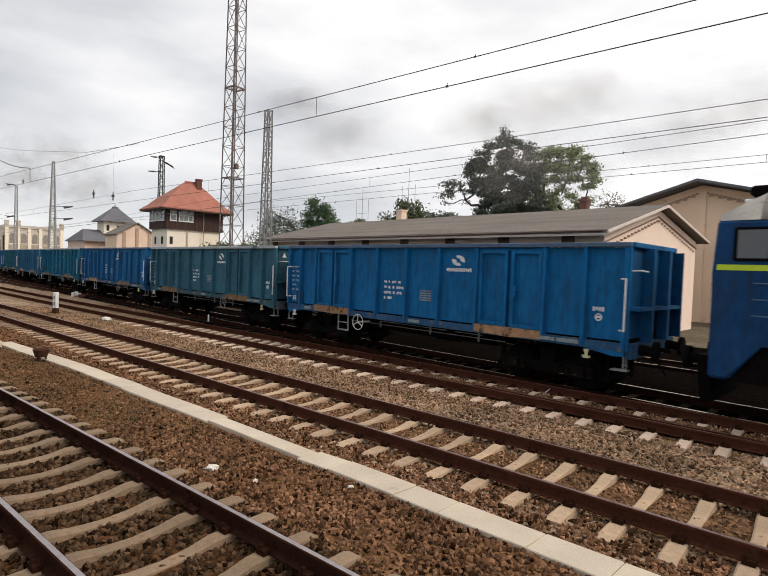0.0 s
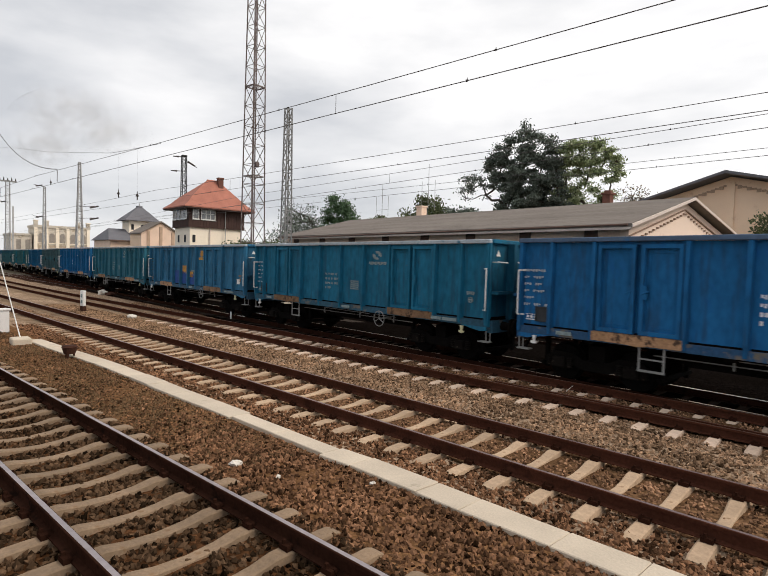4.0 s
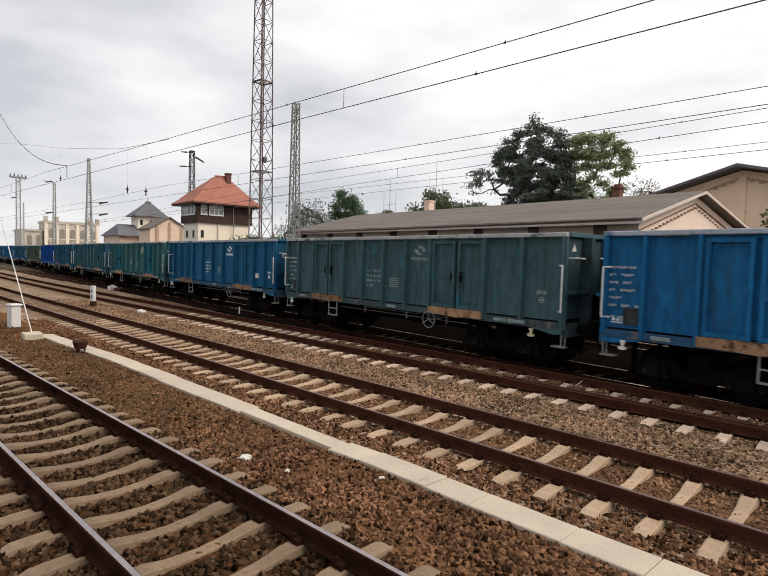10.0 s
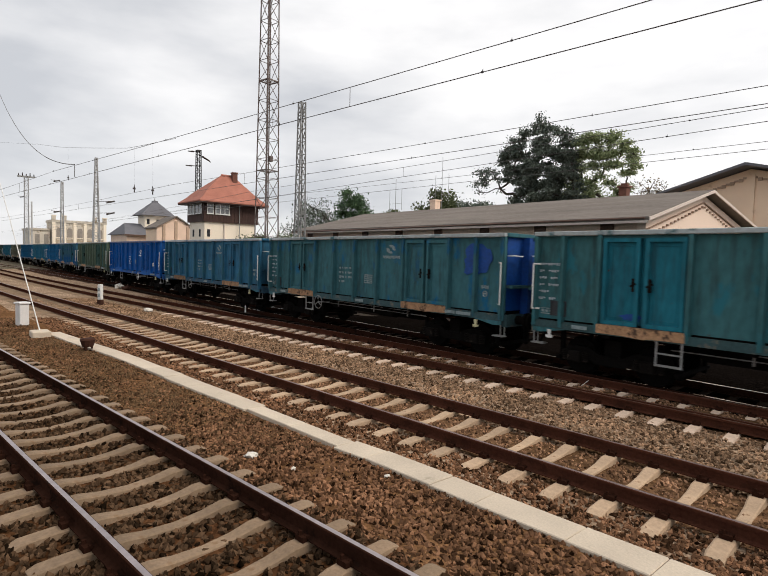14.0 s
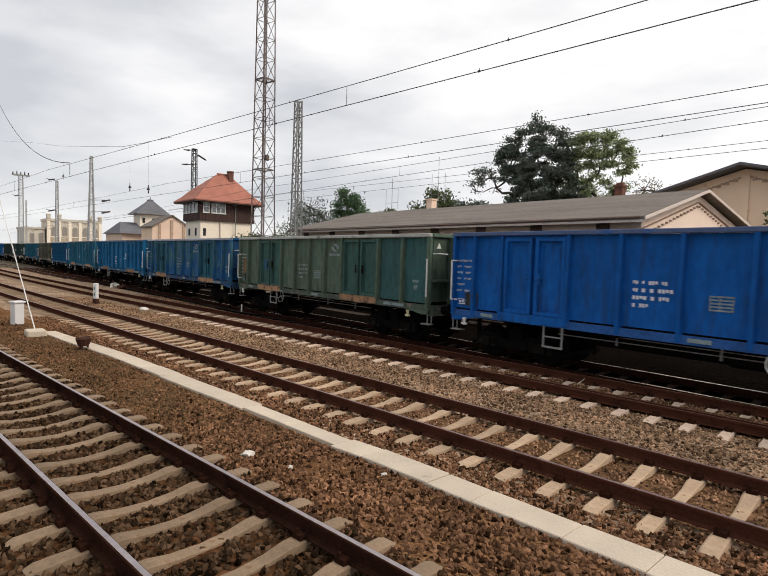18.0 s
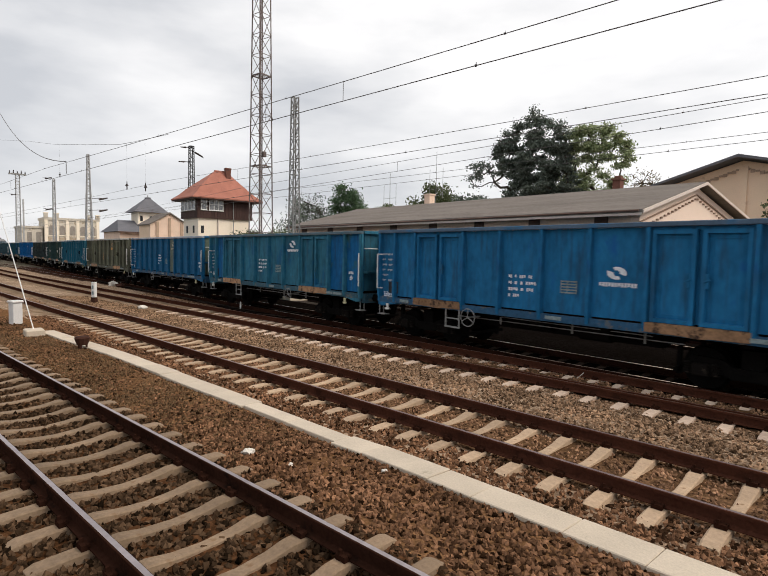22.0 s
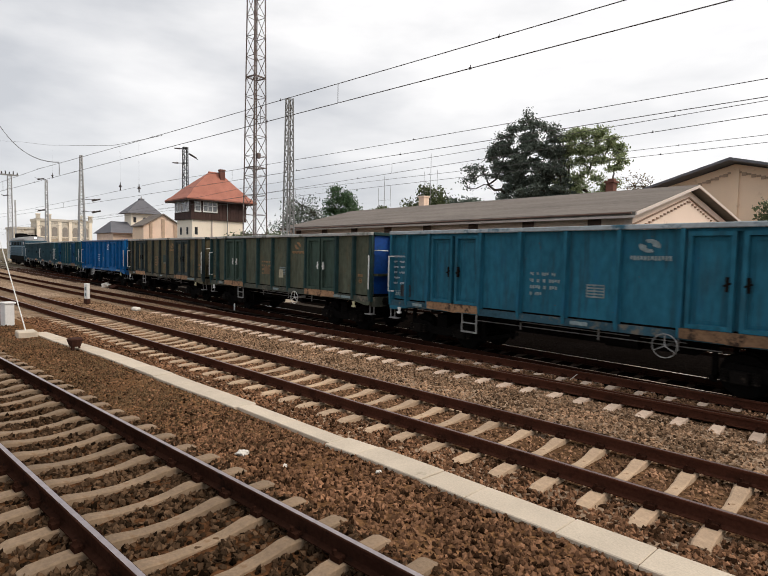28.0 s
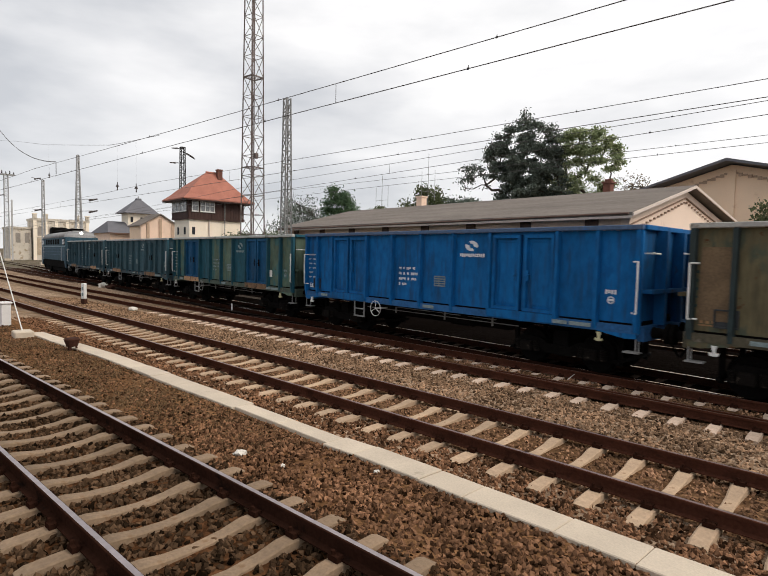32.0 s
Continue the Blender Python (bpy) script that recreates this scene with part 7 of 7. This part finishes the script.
tree("half-bare bush with thin twigs beside the catenary mast", -54.5, 36.0, [(0, 0, 8.7, 1.8, 1.4), (2.2, 0, 7.6, 1.6, 1.1), (-2.4, 0, 7.8, 1.4, 1.2), (-0.6, 0, 6.2, 3.6, 1.2), (3.4, 0, 6.0, 1.6, 0.8)], 3.8, 5200, 0.13, LEAF_DARK, 14, 0.55, twigs=34)
tree("feathery olive tree behind the shed", -33.7, 36.0, [(0, 0, 8.3, 1.2, 1.3), (-1.5, 0, 7.4, 1.2, 0.9), (1.1, 0, 7.5, 1.1, 1.0), (0, 0, 6.8, 2.4, 1.0)], 5.2, 6000, 0.15, LEAF_OLIVE, 15, 0.35)
tree("low dark bush behind the shed", -30.4, 36.4, [(0, 0, 7.3, 1.4, 0.9), (1.3, 0, 7.0, 1.0, 0.8)], 5.0, 3400, 0.14, LEAF_DARK, 16, 0.35)
tree("small bush beyond the shed roof", -40.2, 36.0, [(0, 0, 7.1, 1.0, 0.7)], 5.0, 1300, 0.13, LEAF_OLIVE, 17, 0.25)
tree("thin tree beside the brick chimney", -19.6, 46.0, [(0, 0, 9.2, 1.0, 0.9), (0.9, 0, 9.0, 0.6, 0.9)], 7.0, 420, 0.10, LEAF_BROWN, 18, 0.3, twigs=22)
tree("green bush in front of the hall", -7.9, 38.9, [(0, 0, 6.0, 1.0, 0.6), (0.9, 0.2, 5.9, 0.9, 0.6), (0.3, 0, 4.9, 1.3, 0.8)], 4.0, 4200, 0.11, LEAF_OLIVE, 19, 0.3)
tree("low green bushes at the foot of the mast", -45.5, 25.5, [(0, 0, 3.9, 2.2, 0.9), (2.0, 1.0, 4.2, 1.6, 0.8), (-2.8, -0.6, 4.0, 1.6, 0.8)], 2.2, 6000, 0.12, LEAF_OLIVE, 20, 0.4)

# ---- aerials, insulators, loose feeder wire ----
for ax, ay, zt in ((-29.2, 31.2, 10.7), (-31.5, 28.4, 8.9)):
    an = thing("aerial", "thin grey rooftop aerial", "aerial", m=pose(ax, ay, 5.4))
    part("rod", tube(bmesh.new(), (0, 0, 0), (0, 0, zt - 5.4), 0.025, 0.015, 6), GALV, an)
    ab = bmesh.new()
    bar(ab, (-0.7, 0, (zt - 5.4) * 0.45), (0.7, 0, (zt - 5.4) * 0.45), 0.02)
    for k in (-0.7, 0.7):
        bar(ab, (k, 0, (zt - 5.4) * 0.3), (k, 0, (zt - 5.4) * 0.75), 0.02)
    part("crossbar", ab, GALV, an)
FEED_X, FEED_Z = (-58.0, -51.2, -47.5, -43.9, -40.1, -36.5, -32.3, -28.2), (16.2, 13.06, 11.5, 10.17, 9.0, 8.04, 7.14, 6.55)
feed = np.polyfit(FEED_X, FEED_Z, 3)
wire("slack feeder wire dropping to the catenary", [(x, 5.5, float(np.polyval(feed, x))) for x in np.linspace(-58.0, -28.2, 25)], 0.02, "feeder_wire")
wire("short dropper at the end of the feeder wire", [(-28.2, 5.5, 6.5), (-28.2, 5.5, 6.0)], 0.015, "dropper")
SLACK = [(-168.7, 14.0, 29.36), (-131.2, 14.0, 23.64), (-97.2, 14.0, 18.55), (-77.6, 14.0, 15.38), (-61.9, 14.0, 13.19), (-50.9, 14.0, 11.69), (-46.8, 14.0, 11.34), (-39.1, 14.0, 10.78)]
slack = wire("thin slack line across the tracks", SLACK, 0.016, "feeder_wire")
for x, z_low in ((-75.33, 11.44), (-48.78, 8.00), (-44.04, 7.47)):
    z_top = float(np.interp(x, [p[0] for p in SLACK], [p[2] for p in SLACK]))
    hung = part("hanging_insulator", tube(bmesh.new(), (x, 14.0, z_low - 0.32), (x, 14.0, z_low + 0.34), 0.05, 0.03, 8), INSULATOR, slack, "dark glazed hanging insulator")
    part("skirt", tube(bmesh.new(), (x, 14.0, z_low - 0.05), (x, 14.0, z_low + 0.12), 0.14, 0.06, 10), INSULATOR, hung)
    part("line", tube(bmesh.new(), (x, 14.0, z_low + 0.3), (x, 14.0, z_top), 0.0035, 0.0035, 5), WIRE, hung)


# ---- exhaust smoke left hanging by the engine: thin lens-shaped veils that rise and blow away ----
SMOKE = bpy.data.materials.new("thin_exhaust_smoke")
SMOKE.use_nodes = True
sn, sl_ = SMOKE.node_tree.nodes, SMOKE.node_tree.links
sn.clear()
s_out, s_tr, s_df, s_mx = (sn.new(k) for k in ("ShaderNodeOutputMaterial", "ShaderNodeBsdfTransparent", "ShaderNodeBsdfDiffuse", "ShaderNodeMixShader"))
s_no, s_co, s_mr, s_mp, s_len, s_fall, s_mul = (sn.new(k) for k in ("ShaderNodeTexNoise", "ShaderNodeTexCoord", "ShaderNodeMapRange", "ShaderNodeMapping", "ShaderNodeVectorMath", "ShaderNodeMapRange", "ShaderNodeMath"))
s_df.inputs["Color"].default_value = (0.42, 0.385, 0.355, 1)
s_no.inputs["Scale"].default_value, s_no.inputs["Detail"].default_value = 0.35, 3
s_mr.inputs["From Min"].default_value, s_mr.inputs["From Max"].default_value, s_mr.inputs["To Min"].default_value, s_mr.inputs["To Max"].default_value = 0.36, 0.66, 0.12, 1.0
s_mp.inputs["Location"].default_value, s_mp.inputs["Scale"].default_value = (-1.0, 0.0, -1.0), (2.0, 0.0, 2.0)
s_len.operation = "LENGTH"
s_fall.interpolation_type = "SMOOTHSTEP"
s_fall.inputs["From Min"].default_value, s_fall.inputs["From Max"].default_value = 0.0, 0.95
s_fall.inputs["To Min"].default_value, s_fall.inputs["To Max"].default_value = 0.26, 0.0
s_mul.operation = "MULTIPLY"
sl_.new(s_co.outputs["Object"], s_no.inputs["Vector"])
sl_.new(s_no.outputs["Fac"], s_mr.inputs["Value"])
sl_.new(s_co.outputs["Generated"], s_mp.inputs["Vector"])
sl_.new(s_mp.outputs["Vector"], s_len.inputs[0])
sl_.new(s_len.outputs["Value"], s_fall.inputs["Value"])
sl_.new(s_fall.outputs["Result"], s_mul.inputs[0])
sl_.new(s_mr.outputs["Result"], s_mul.inputs[1])
sl_.new(s_mul.outputs[0], s_mx.inputs["Fac"])
sl_.new(s_tr.outputs["BSDF"], s_mx.inputs[1])
sl_.new(s_df.outputs["BSDF"], s_mx.inputs[2])
sl_.new(s_mx.outputs["Shader"], s_out.inputs["Surface"])


def smoke_puff(x, y, z, r, rz, seed):
    bm = bmesh.new()
    bmesh.ops.create_icosphere(bm, subdivisions=3, radius=1.0)
    for v in bm.verts:
        d = v.co.copy()
        v.co = Vector((d.x * r, d.y * r * 0.3 + 0.3 * r * noise.noise(d * 2 + Vector((seed, 0, 0))), d.z * rz))
    me = data("smoke_puff", bm, True)
    me.materials.append(SMOKE)
    o = tagged(new("smoke_puff", me), "thin grey puff of diesel exhaust smoke", "smoke", "exhaust smoke")
    o.matrix_basis = pose(x, y, z, 0, 0, 46)
    o.visible_shadow = False
    return o, Vector((x, y, z))


PUFFS = ((-9.3, 15.5, 7.9, 3.2, 1.6, 1), (-12.3, 17.0, 8.4, 2.2, 1.2, 2), (-7.1, 15.0, 7.9, 2.1, 1.1, 3), (-4.3, 14.5, 6.3, 2.4, 1.4, 4), (-3.0, 14.5, 6.7, 1.4, 1.1, 5), (-19.2, 16.0, 8.7, 3.1, 1.8, 6), (-24.3, 17.0, 11.3, 3.1, 1.7, 7), (-72.6, 16.0, 13.8, 8.7, 5.0, 8), (-59.5, 17.0, 9.7, 5.0, 2.8, 9), (-97.3, 17.0, 13.5, 8.2, 4.1, 10), (-11.7, 19.0, 7.0, 3.0, 1.9, 11), (-9.2, 19.0, 6.3, 2.0, 1.3, 12))
puffs = [smoke_puff(*p) for p in PUFFS]

motions()
